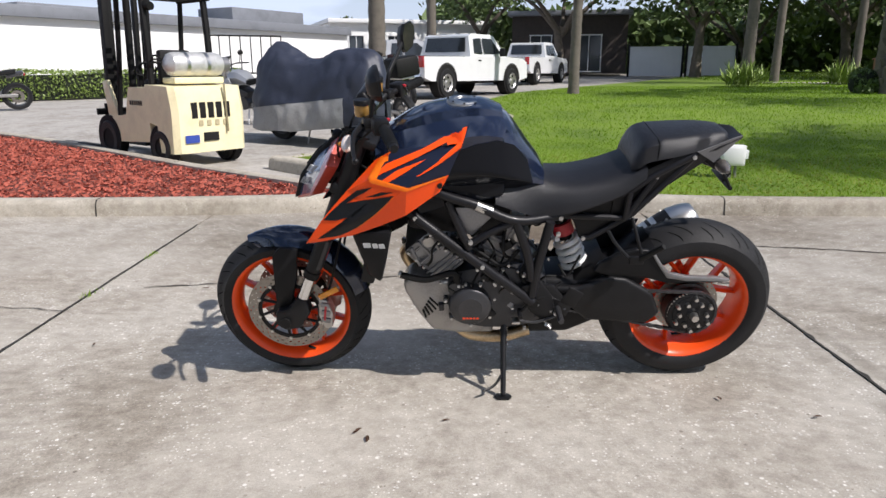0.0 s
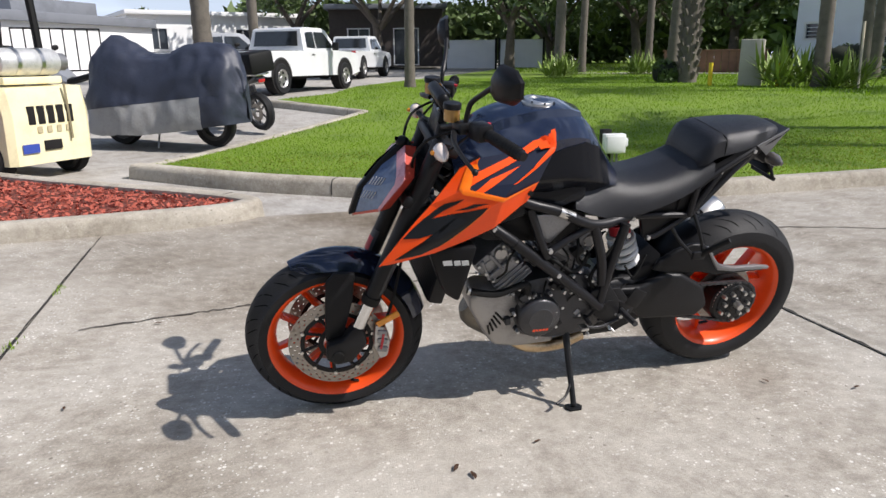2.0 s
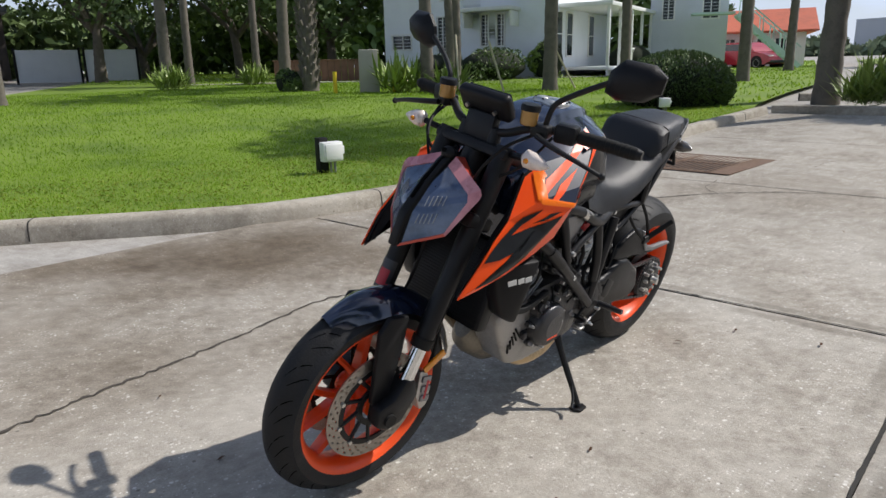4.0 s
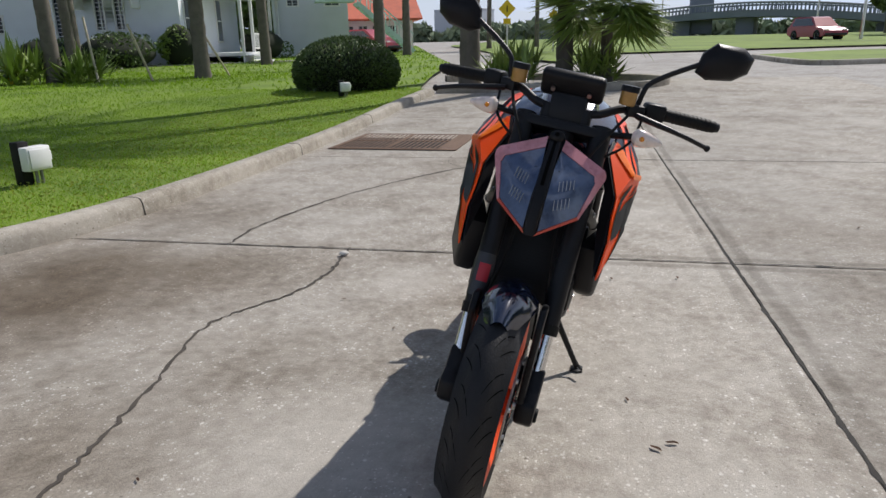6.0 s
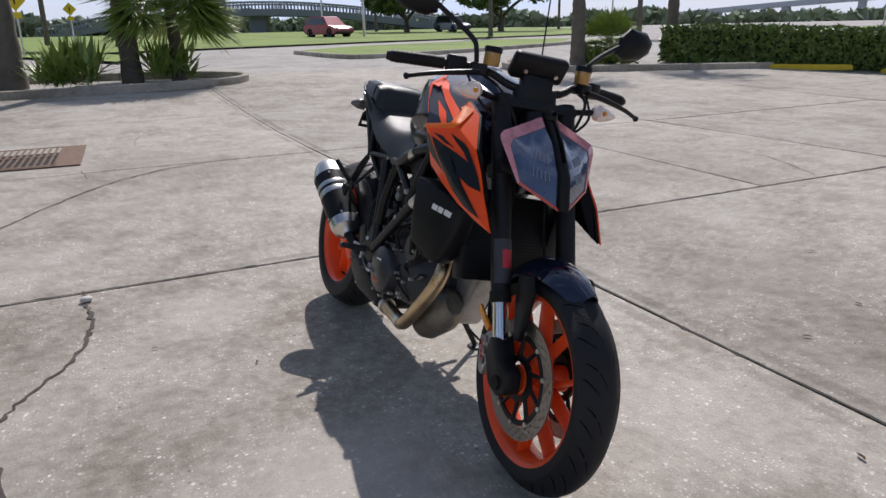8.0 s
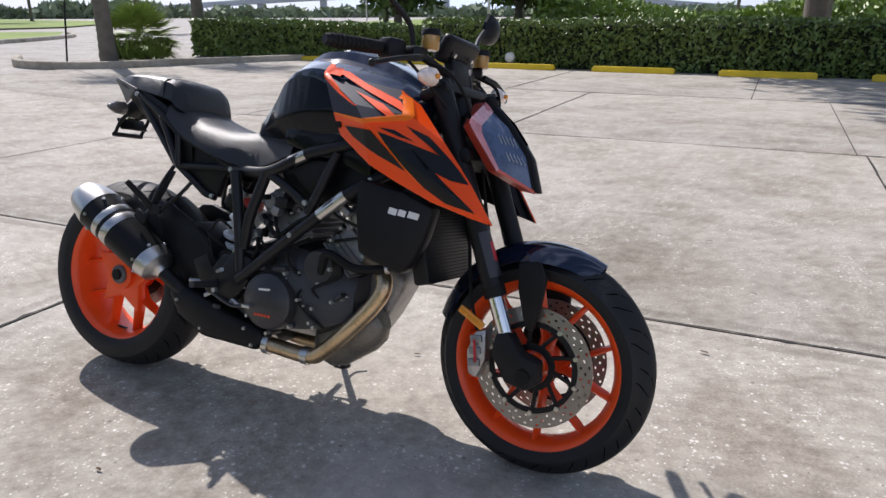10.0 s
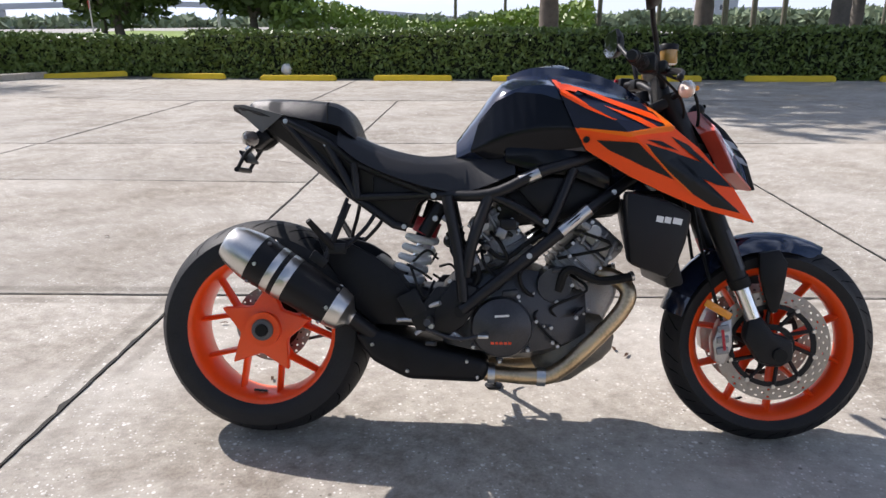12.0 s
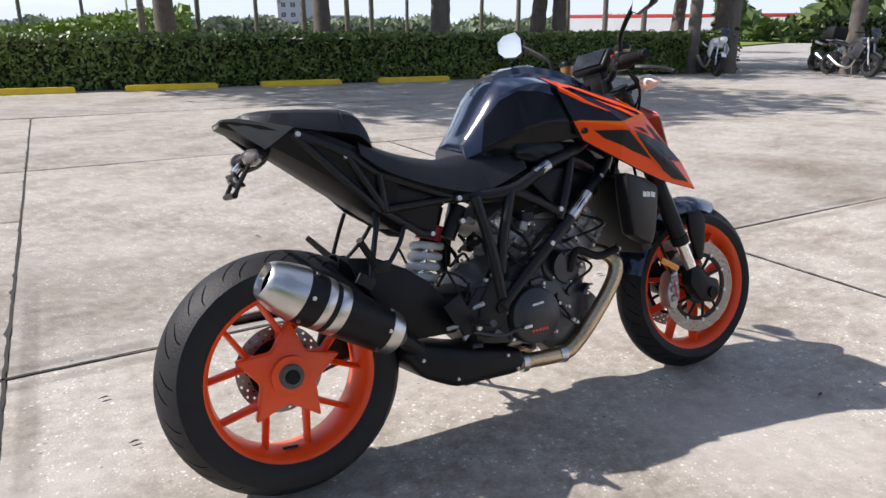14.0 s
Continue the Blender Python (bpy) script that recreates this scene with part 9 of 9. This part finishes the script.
def building(name, p, q, deep, high, holes, wall_mat, label, roof_mat=None, fascia=0.35, over=0.5, siding=False, slope=0.0):
    m, L = along(p, q)
    ob = thing(name, label, "building", m)
    b = bmesh.new()
    wall_with_holes(b, L, high, 0.2, holes)
    b.verts.index_update()
    wall = part("front_wall", b, wall_mat, ob)
    part("body", box(bmesh.new(), (L / 2, -0.25 - deep / 2, high / 2 - 0.01), (L - 0.02, deep, high - 0.02)), wall_mat, ob)
    if siding:
        for k in range(int(high / 0.16)):
            part("siding_board", box(bmesh.new(), (L / 2, 0.008, 0.16 * k + 0.02), (L, 0.012, 0.02)), wall_mat, wall)
    if fascia:
        part("roof_edge", box(bmesh.new(), (L / 2, -deep / 2 + over / 2, high + fascia / 2), (L + over, deep + over + 0.4, fascia), bevel=0.03), roof_mat or ROOF_GREY, ob, "roof edge")
    if slope:
        b = bmesh.new()
        y0, y1, z0 = over, -deep - over, high + fascia * 0.3
        loft(b, [[Vector((x, y, z)) for y, z in ((y0, z0), (y0, z0 + 0.08), ((y0 + y1) / 2, z0 + slope), (y1, z0 + 0.08), (y1, z0))] for x in (-over, L + over)])
        part("roof", b, roof_mat or ROOF_GREY, ob, "pitched roof")
    for x0, x1, z0, z1 in holes:
        win = part("window", box(box(box(box(bmesh.new(), ((x0 + x1) / 2, 0.0, z0), (x1 - x0 + 0.12, 0.10, 0.07)), ((x0 + x1) / 2, 0.0, z1), (x1 - x0 + 0.12, 0.10, 0.07)), (x0, 0.0, (z0 + z1) / 2), (0.07, 0.10, z1 - z0)), (x1, 0.0, (z0 + z1) / 2), (0.07, 0.10, z1 - z0)), WHITE, ob, "white window frame")
        part("pane", box(bmesh.new(), ((x0 + x1) / 2, -0.12, (z0 + z1) / 2), (x1 - x0, 0.02, z1 - z0)), PANE, win)
        part("mullion", box(bmesh.new(), ((x0 + x1) / 2, -0.09, (z0 + z1) / 2), (0.05, 0.04, z1 - z0)), WHITE, win)
    return ob


zz = lambda x, y: rise(x, y) - 0.05
building("warehouse", (-22.0, 13.0, zz(-22, 13)), (-6.9, 38.9, zz(-22, 13)), 14, 2.75, (), STUCCO, "long low white warehouse with a dark roof edge", ROOF_GREY, 0.42, 0.1)
lone("roof_unit", box(bmesh.new(), (-13.5, 43.0, 3.97), (6, 3, 1.3), (0, 0, 60), 0.05), ROOF_GREY, "grey ventilation housing on the warehouse roof", "roof unit")
lone("roof_unit", box(bmesh.new(), (-19.5, 31.0, 3.59), (4, 2, 0.8), (0, 0, 60), 0.05), ROOF_GREY, "low grey ventilation housing on the warehouse roof", "roof unit")
building("office_building", (-10.5, 52.5, 0.9), (5.5, 58.5, 0.9), 10, 3.6, [(1.5 + 3.1 * k, 2.7 + 3.1 * k, 1.2, 2.7) for k in range(5)], STUCCO, "white flat-roofed building with dark windows", STUCCO, 0.3, 0.3)
building("shed", (3.0, 45.5, 0.8), (10.3, 44.2, 0.8), 6, 3.6, [(1.2, 2.6, 1.2, 2.4), (4.2, 5.8, 0.1, 2.4)], TIMBER, "dark timber shed under the trees", ROOF_GREY, 0.3, 0.5)
for k, (p, q) in enumerate((((9.8, 41.3), (12.8, 40.5)), ((13.0, 40.4), (15.6, 39.6)))):
    m, L = along((*p, rise(*p)), (*q, rise(*q)))
    g = thing("fence_gate", "white solid panel gate across the drive", "gate", m, "white gates")
    part("panel", box(bmesh.new(), (L / 2, 0, 0.92), (L - 0.1, 0.05, 1.7), bevel=0.01), FENCE, g, "plain white panel")
    for x in (0.0, L):
        part("post", box(bmesh.new(), (x, 0, 0.95), (0.12, 0.12, 1.9), bevel=0.01), DARK, g)
    for z in (0.12, 1.74):
        part("rail", box(bmesh.new(), (L / 2, 0.035, z), (L - 0.1, 0.03, 0.08)), FENCE, g)

house = building("white_house", (22.1, 25.6, 0.45), (24.35, 17.16, 0.45), 9, 5.2, [(0.45, 1.55, 1.45, 2.15), (3.0, 3.5, 1.2, 2.9), (3.65, 4.15, 1.2, 2.9), (5.3, 5.7, 1.5, 2.9), (6.1, 6.5, 1.5, 2.9), (3.2, 4.4, 3.6, 4.8), (7.0, 8.0, 3.6, 4.8)], SIDING, "white clapboard house with dark windows and a porch", ROOF_GREY, 0.25, 0.5, True, 2.2)
EW = 8.73 + 0.02
for y in (-0.9, -2.3, -5.6):
    win = part("window", box(bmesh.new(), (EW, y, 1.95), (0.06, 0.84, 2.04)), WHITE, house, "white window frame")
    part("pane", box(bmesh.new(), (EW + 0.03, y, 1.95), (0.02, 0.66, 1.86)), PANE, win)
    part("mullion", box(bmesh.new(), (EW + 0.045, y, 1.95), (0.02, 0.66, 0.05)), WHITE, win)
part("porch_deck", box(bmesh.new(), (EW + 1.15, -5.0, 0.42), (2.3, 8.0, 0.14), bevel=0.01), WHITE, house)
part("porch_skirt", box(bmesh.new(), (EW + 2.2, -5.0, 0.18), (0.06, 7.9, 0.36)), WHITE, house)
part("porch_roof", box(bmesh.new(), (EW + 1.15, -5.0, 3.15), (2.5, 8.2, 0.18), bevel=0.02), WHITE, house)
for y in (-1.1, -3.0, -5.0, -7.0, -8.9):
    part("porch_post", box(bmesh.new(), (EW + 2.2, y, 1.78), (0.13, 0.13, 2.6), bevel=0.01), WHITE, house)
for z in (0.65, 1.30):
    part("porch_rail", box(bmesh.new(), (EW + 2.2, -5.9, z), (0.06, 5.9, 0.07)), WHITE, house)
for k in range(26):
    part("baluster", box(bmesh.new(), (EW + 2.2, -3.1 - 0.225 * k, 0.97), (0.04, 0.04, 0.6)), WHITE, house)
for k in range(3):
    part("step", box(bmesh.new(), (EW + 2.45 + 0.28 * k, -2.0, 0.36 - 0.12 * k), (0.28, 1.6, 0.06)), WHITE, house)
# the arched bay between the front windows
part("bay_roof", box(bmesh.new(), (6.0, 0.55, 3.05), (2.6, 1.2, 0.16), bevel=0.03), WHITE, house)
for x in (4.85, 7.15):
    part("bay_bracket", plate(bmesh.new(), [(x - 0.05, 2.95), (x + 0.05, 2.95), (x + 0.05, 2.3), (x - 0.05, 2.3)], 0.0, 0.9, 0.02), WHITE, house)
WALL_BROWN = material("brown_stained_boards", (0.17, 0.095, 0.055), 0.8, vary=0.3, scale=3, fine=30, bump=0.4)
low = thing("garden_wall", "low brown boarded garden wall under the trees", "wall", pose(17.8, 25.2, rise(17.8, 25.2), 0, 0, -37))
for k in range(14):
    part("board", box(bmesh.new(), (-1.95 + 0.30 * k, 0, 0.50), (0.285, 0.05, 1.0), bevel=0.006), WALL_BROWN, low)
part("cap_rail", box(bmesh.new(), (0, 0, 1.03), (4.3, 0.12, 0.06), bevel=0.006), WALL_BROWN, low)

GREY_WALL = material("grey_clapboard", (0.62, 0.64, 0.69), 0.6, vary=0.08, scale=1.0, fine=20, bump=0.1)
house2 = building("grey_house", (33.6, 17.4, 0.6), (35.4, 14.0, 0.6), 8, 5.6, [(0.6, 1.2, 2.6, 3.9), (2.6, 3.4, 2.6, 4.0)], GREY_WALL, "pale grey house with a green outside stair", ROOF_GREY, 0.25, 0.5, True, 1.8)
stair = part("outside_stair", box(bmesh.new(), (3.0, 1.3, 2.75), (2.0, 1.2, 0.10)), TEAL, house2, "pale green outside stair")
for k in range(14):
    part("tread", box(bmesh.new(), (4.2 + 0.22 * k, 1.3, 2.65 - 0.19 * k), (0.28, 1.1, 0.04)), TEAL, stair)
for y in (0.72, 1.88):
    part("stringer", box(bmesh.new(), (5.6, y, 1.40), (3.9, 0.06, 0.22), (0, 40.5, 0)), TEAL, stair)
    part("stair_rail", box(bmesh.new(), (5.6, y, 2.3), (3.9, 0.05, 0.06), (0, 40.5, 0)), TEAL, stair)
    for k in range(6):
        part("baluster", box(bmesh.new(), (4.3 + 0.5 * k, y, 2.95 - 0.43 * k), (0.05, 0.05, 0.9)), TEAL, stair)
building("red_roof_house", (41.6, 17.2, 0.6), (43.4, 12.6, 0.6), 7, 2.0, [(0.5, 1.1, 0.5, 1.7), (1.4, 2.0, 0.5, 1.7), (2.3, 2.9, 0.5, 1.7), (3.3, 3.9, 0.5, 1.7)], STUCCO, "small white house with a red tiled roof", ROOF_RED, 0.12, 0.6, False, 1.5)
CABINET = material("beige_cabinet_paint", (0.36, 0.34, 0.28), 0.6, vary=0.15, scale=3, bump=0.1)
lone("utility_cabinet", box(bmesh.new(), (12.2, 15.2, rise(12.2, 15.2) + 0.66), (0.6, 0.5, 1.35), (0, 0, -40), 0.03), CABINET, "tall beige utility cabinet at the lawn's edge", "cabinet")
for x, y in ((11.2, 15.6), (12.4, 14.3)):
    lone("bollard", rod(bmesh.new(), (x, y, rise(x, y)), (x, y, rise(x, y) + 0.72), 0.06, n=14), YELLOW, "faded yellow bollard beside the cabinet", "bollard", "bollards")
lone("street_path", box(bmesh.new(), (20, 22, rise(20, 22) + 0.03), (26, 2.2, 0.16), (0, 0, -45)), ROAD, "pale footpath behind the lawn", "path", kind="structure")

# ---- street side, water and bridges ----
for k, poly in enumerate(([(20.0, -5.8), (21.5, -9.9), (26.5, -18.0), (31.0, -21.5), (33.0, -19.0), (29.0, -9.0), (25.5, -5.2)], [(30, 4.0), (60, 14.0), (120, 14), (150, -60), (62, -52), (43, -30), (37, -12)], [(22, 1.0), (27, 0.5), (32, 2.5), (40, 7), (30, 5.0)], [(40, -50), (20, -32), (-40, -34), (-90, -60), (60, -110)])):
    tagged(part("verge", field(poly, 2.5, 0.10 if k == 0 else 0.06), VERGE), "strip of mown grass beside the street", "grass verge", kind="structure")
kerb("kerb_verge", [(25.4, -5.1), (20.4, -5.7), (20.4, -7.6), (22.0, -11.2), (26.6, -18.6), (31.2, -22.0)], "low kerb round the street's grass strip", 0.2, 0.12, inner=1)
WATER = material("bay_water", (0.20, 0.26, 0.31), 0.25, vary=0.1, scale=0.02, fine=0.5, bump=0.3)
FAR_TREE = material("hazy_far_leaves", (0.10, 0.13, 0.085), 0.9, vary=0.35, scale=0.05, bump=0, tint=(0.16, 0.20, 0.12), island=0.4)
FAR_GREY = material("hazy_concrete", (0.40, 0.43, 0.47), 0.9, vary=0.08, scale=0.1, bump=0)
b = bmesh.new()
slab_of(b, [(150, -700), (890, -700), (890, 400), (150, 400)], 0.95, 1.05)
tagged(part("water", b, WATER), "pale grey-blue bay water", "water", kind="structure")


def bridge(name, p, q, z0, z1, wide, deep, piers, mat, label, rail=0.9):
    ob = thing(name, label, "bridge")
    p, q = Vector(p), Vector(q)
    d = (q - p).normalized()
    s = Vector((-d.y, d.x, 0))
    n = 24
    loops = []
    for i in range(n + 1):
        u = i / n
        c = p.lerp(q, u) + Vector((0, 0, z0 + (z1 - z0) * math.sin(math.pi * u)))
        loops.append([c + s * o * wide / 2 + Vector((0, 0, h)) for o, h in ((-1, -deep), (-1, 0), (1, 0), (1, -deep))])
    part("deck", loft(bmesh.new(), loops), mat, ob, "long bridge deck")
    for i in range(n):
        for o in (-1, 1):
            a, c = loops[i][1 if o < 0 else 2], loops[i + 1][1 if o < 0 else 2]
            part("parapet", rod(bmesh.new(), a + Vector((0, 0, rail)), c + Vector((0, 0, rail)), 0.12 * wide / 8, n=6), mat, ob)
            if rail > 0.5:
                for k in range(5):
                    r = a.lerp(c, k / 5)
                    part("parapet_post", rod(bmesh.new(), r, r + Vector((0, 0, rail)), 0.10, n=5), mat, ob)
    for k in range(piers):
        u = (k + 0.5) / piers
        c = p.lerp(q, u) + Vector((0, 0, z0 + (z1 - z0) * math.sin(math.pi * u) - deep))
        part("pier", box(bmesh.new(), (c.x, c.y, c.z / 2), (wide * 0.25, wide * 0.6, abs(c.z)), (0, 0, math.degrees(math.atan2(d.y, d.x)))), mat, ob)
    return ob


BRIDGE_DARK = material("dark_bridge_steel", (0.17, 0.19, 0.215), 0.8, vary=0.2, scale=0.3, bump=0)
bridge("drawbridge", (114, 10, 0), (98, -46, 0), 1.3, 4.4, 9, 0.9, 7, BRIDGE_DARK, "low dark bridge with a railing over the water")
lone("bridge_tower", box(box(bmesh.new(), (108, -12, 4.2), (3, 3, 5.4), bevel=0.1), (108, -12, 7.3), (4, 4, 0.8), bevel=0.1), BRIDGE_DARK, "small control tower beside the bridge", "tower")
bridge("high_bridge", (330, -260, 0), (20, -440, 0), 5.0, 13.5, 12, 2.2, 11, FAR_GREY, "long pale high bridge far over the bay", 0.0)
rs = np.random.RandomState(21)


def tree_band(cx, cy, ang0, ang1, dist, z, high, n, seed, leaf):
    """A far belt of trees seen along an arc round the yard."""
    r_ = np.random.RandomState(seed)
    a = np.radians(r_.uniform(ang0, ang1, n))
    hump = np.array([noise.noise(Vector((t * dist * 0.11, seed, 0))) for t in a]) * 0.5 + 0.6
    h = r_.rand(n) ** 0.7 * high * hump
    d = dist * r_.uniform(0.94, 1.06, n)
    return np.stack([cx + d * np.cos(a), cy + d * np.sin(a), z + h], 1), leaf


for k, (a0, a1, dist, z, high, n, leaf, mat) in enumerate(((-42, -8, 150, 0.9, 4.5, 5000, (0.7, 1.5), FAR_TREE), (-110, -42, 330, 0.0, 8, 6000, (1.6, 3.2), FAR_TREE), (-97, -71, 46, -0.3, 3.9, 7000, (0.14, 0.36), LEAF_LIGHT), (-135, -96, 210, -0.3, 6.5, 7000, (1.0, 2.0), FAR_TREE), (52, 88, 56, 0.8, 7.5, 9000, (0.3, 0.6), LEAF_DARK), (-140, -117, 120, -0.3, 3.6, 4200, (0.5, 1.1), FAR_TREE), (22, 62, 75, 0.8, 11, 7000, (0.5, 1.1), LEAF_DARK), (62, 100, 78, 0.8, 9, 5200, (0.5, 1.1), LEAF_DARK), (-178, -138, 75, -0.2, 8, 5200, (0.5, 1.0), LEAF_DARK), (-10, 20, 210, 1.0, 7, 3600, (1.2, 2.2), FAR_TREE))):
    pts, lf = tree_band(0, 0, a0, a1, dist, z, high, n, 200 + k, leaf)
    flakes("far_trees", pts, lf, mat, "distant belt of trees", "trees", seed=200 + k)


def far_palm(x, y, high, seed):
    c = palm(x, y, high, 0.16, (0.2, 0.1), seed=seed, turn=seed * 47, crown_mesh=FEATHER[seed % 2], label="slender palm beyond the hedge")
    return c


for k, (px, d, h) in enumerate(((-31, 46, 6.5), (3, 34, 5.6), (7.5, 46, 8), (12, 52, 8.5), (15.5, 40, 8), (17, 40, 8.2), (19, 41, 8), (21, 44, 8.6), (24, 60, 9), (27, 66, 9), (30, 50, 7), (33, 44, 6.2), (37, 50, 6.4), (40, 40, 6.5), (43, 40, 7.5), (-20, 55, 7), (-50, 42, 6), (-62, 48, 6), (-4, 66, 9), (0, 70, 9))):
    a = radians(-90 - px)
    far_palm(d * math.cos(a), d * math.sin(a), h, 300 + k)
far_palm(80, -27, 6, 331), far_palm(70, -46, 6, 332), far_palm(40, 1.0, 8, 333), far_palm(48, 5.0, 8.5, 334), far_palm(46, 8.0, 8.5, 335)
# thick trunk behind the hedge and the trees at the yard's end
for x, y, r in ((-13.2, -17.9, 0.24), (-14.6, -13.4, 0.18), (-15.6, -12.9, 0.16), (-18.2, -11.0, 0.2), (-9.8, -19.5, 0.18)):
    palm(x, y, 8.5, r, (0.15, 0.1), seed=int(40 + abs(x)), turn=90 * x, crown_mesh=FEATHER[1], label="stout palm trunk behind the hedge")
SHOP = material("shop_red", (0.50, 0.06, 0.04), 0.6, vary=0.1, scale=1, bump=0)
shop = building("shop_building", (-98, -70, -0.1), (-73, -95, -0.1), 10, 2.9, [(2 + 3 * k, 4.2 + 3 * k, 0.4, 2.2) for k in range(10)], STUCCO, "white shop building with a red sign band", SHOP, 0.5, 0.4)
building("far_block", (-60, -246, 0), (-90, -240, 0), 14, 5.5, [(2 + 4 * k, 4.4 + 4 * k, 2.4, 4.2) for k in range(7)], FAR_GREY, "pale apartment block far across the park", FAR_GREY, 0.5, 0.3)
building("far_block", (-58, -228, 0), (-70, -226, 0), 10, 11, [(1 + 3 * k, 2.6 + 3 * k, 2 + 3 * j, 3.6 + 3 * j) for k in range(3) for j in range(3)], FAR_GREY, "tall pale block far across the park", FAR_GREY, 0.5, 0.3)
building("far_tower", (290, 48, 1), (296, 66, 1), 15, 12, (), FAR_GREY, "hazy grey building across the water", FAR_GREY, 0.5, 0.2)
building("far_block", (150, -290, 0), (210, -265, 0), 10, 3.2, (), FAR_GREY, "low pale buildings across the bay", FAR_GREY, 0.3, 0.2)


# ---- signs and street lamps ----
def warning_sign(x, y, high, size, turn):
    ob = thing("warning_sign", "yellow diamond warning sign on a thin post", "road sign", pose(x, y, rise(x, y), 0, 0, turn), "road signs")
    part("post", rod(bmesh.new(), (0, 0, 0), (0, 0, high + 0.2), 0.035, n=8), STEEL, ob)
    part("diamond", box(bmesh.new(), (-0.05, 0, high), (0.02, size, size), (45, 0, 0), 0.004), YELLOW, ob, "yellow diamond plate")
    part("symbol", box(bmesh.new(), (-0.063, 0, high), (0.006, 0.10 * size, 0.5 * size)), DARK, ob)
    part("small_plate", box(bmesh.new(), (-0.05, 0, high - size * 0.98), (0.02, size * 0.6, size * 0.42), bevel=0.004), YELLOW, ob)


warning_sign(28.8, 4.25, 2.05, 0.52, 8)
warning_sign(36.5, 2.9, 1.9, 0.42, 8)
for k, (x, y, h) in enumerate(((52, -16.5, 9), (78, -20, 9), (60, -46, 9), (34, -60, 9), (96, -6, 9), (20.5, -49, 9), (-3, -60, 9))):
    lp = thing("street_lamp", "tall grey street lamp with a curved arm", "street lamp", pose(x, y, rise(x, y), 0, 0, 50 * k), "street lamps")
    part("pole", rod(bmesh.new(), (0, 0, 0), (0, 0, h), 0.11, 0.06, 10), STEEL, lp)
    part("arm", tube(bmesh.new(), [(0, 0, h - 0.2), (0.6, 0, h + 0.35), (1.7, 0, h + 0.5)], 0.04, 8), STEEL, lp)
    part("lamp_head", box(bmesh.new(), (1.9, 0, h + 0.48), (0.6, 0.24, 0.12), bevel=0.04), STEEL, lp)
st = thing("road_sign", "small red road sign on a thin post", "road sign", pose(16.2, -25.5, 0, 0, 0, 120), "road signs")
part("post", rod(bmesh.new(), (0, 0, 0), (0, 0, 2.5), 0.03, n=8), STEEL, st)
part("disc", rod(bmesh.new(), (0, -0.03, 2.3), (0, -0.05, 2.3), 0.35, n=8), SHOP, st)
lone("path_light", ball(rod(bmesh.new(), (5.25, -15.0, 0), (5.25, -15.0, 0.12), 0.03), (5.25, -14.95, 0.22), 0.14), WHITE, "white globe path light at the foot of the hedge", "garden light")
gw = bmesh.new()
rod(gw, (12.05, -7.9, rise(12, -8)), (12.7, -8.9, 4.0), 0.018, n=6)
lone("guy_pole", gw, DARK, "dark slanting support pole of a planted tree", "pole")
palm(12.3, -9.1, 3.6, 0.17, (0.1, 0), seed=77, crown_mesh=FEATHER[0], spread=0.5, label="young palm tree with a slender trunk")
palm(13.4, -12.9, 4.6, 0.16, (0.1, 0), seed=78, crown_mesh=FEATHER[1], spread=0.6)
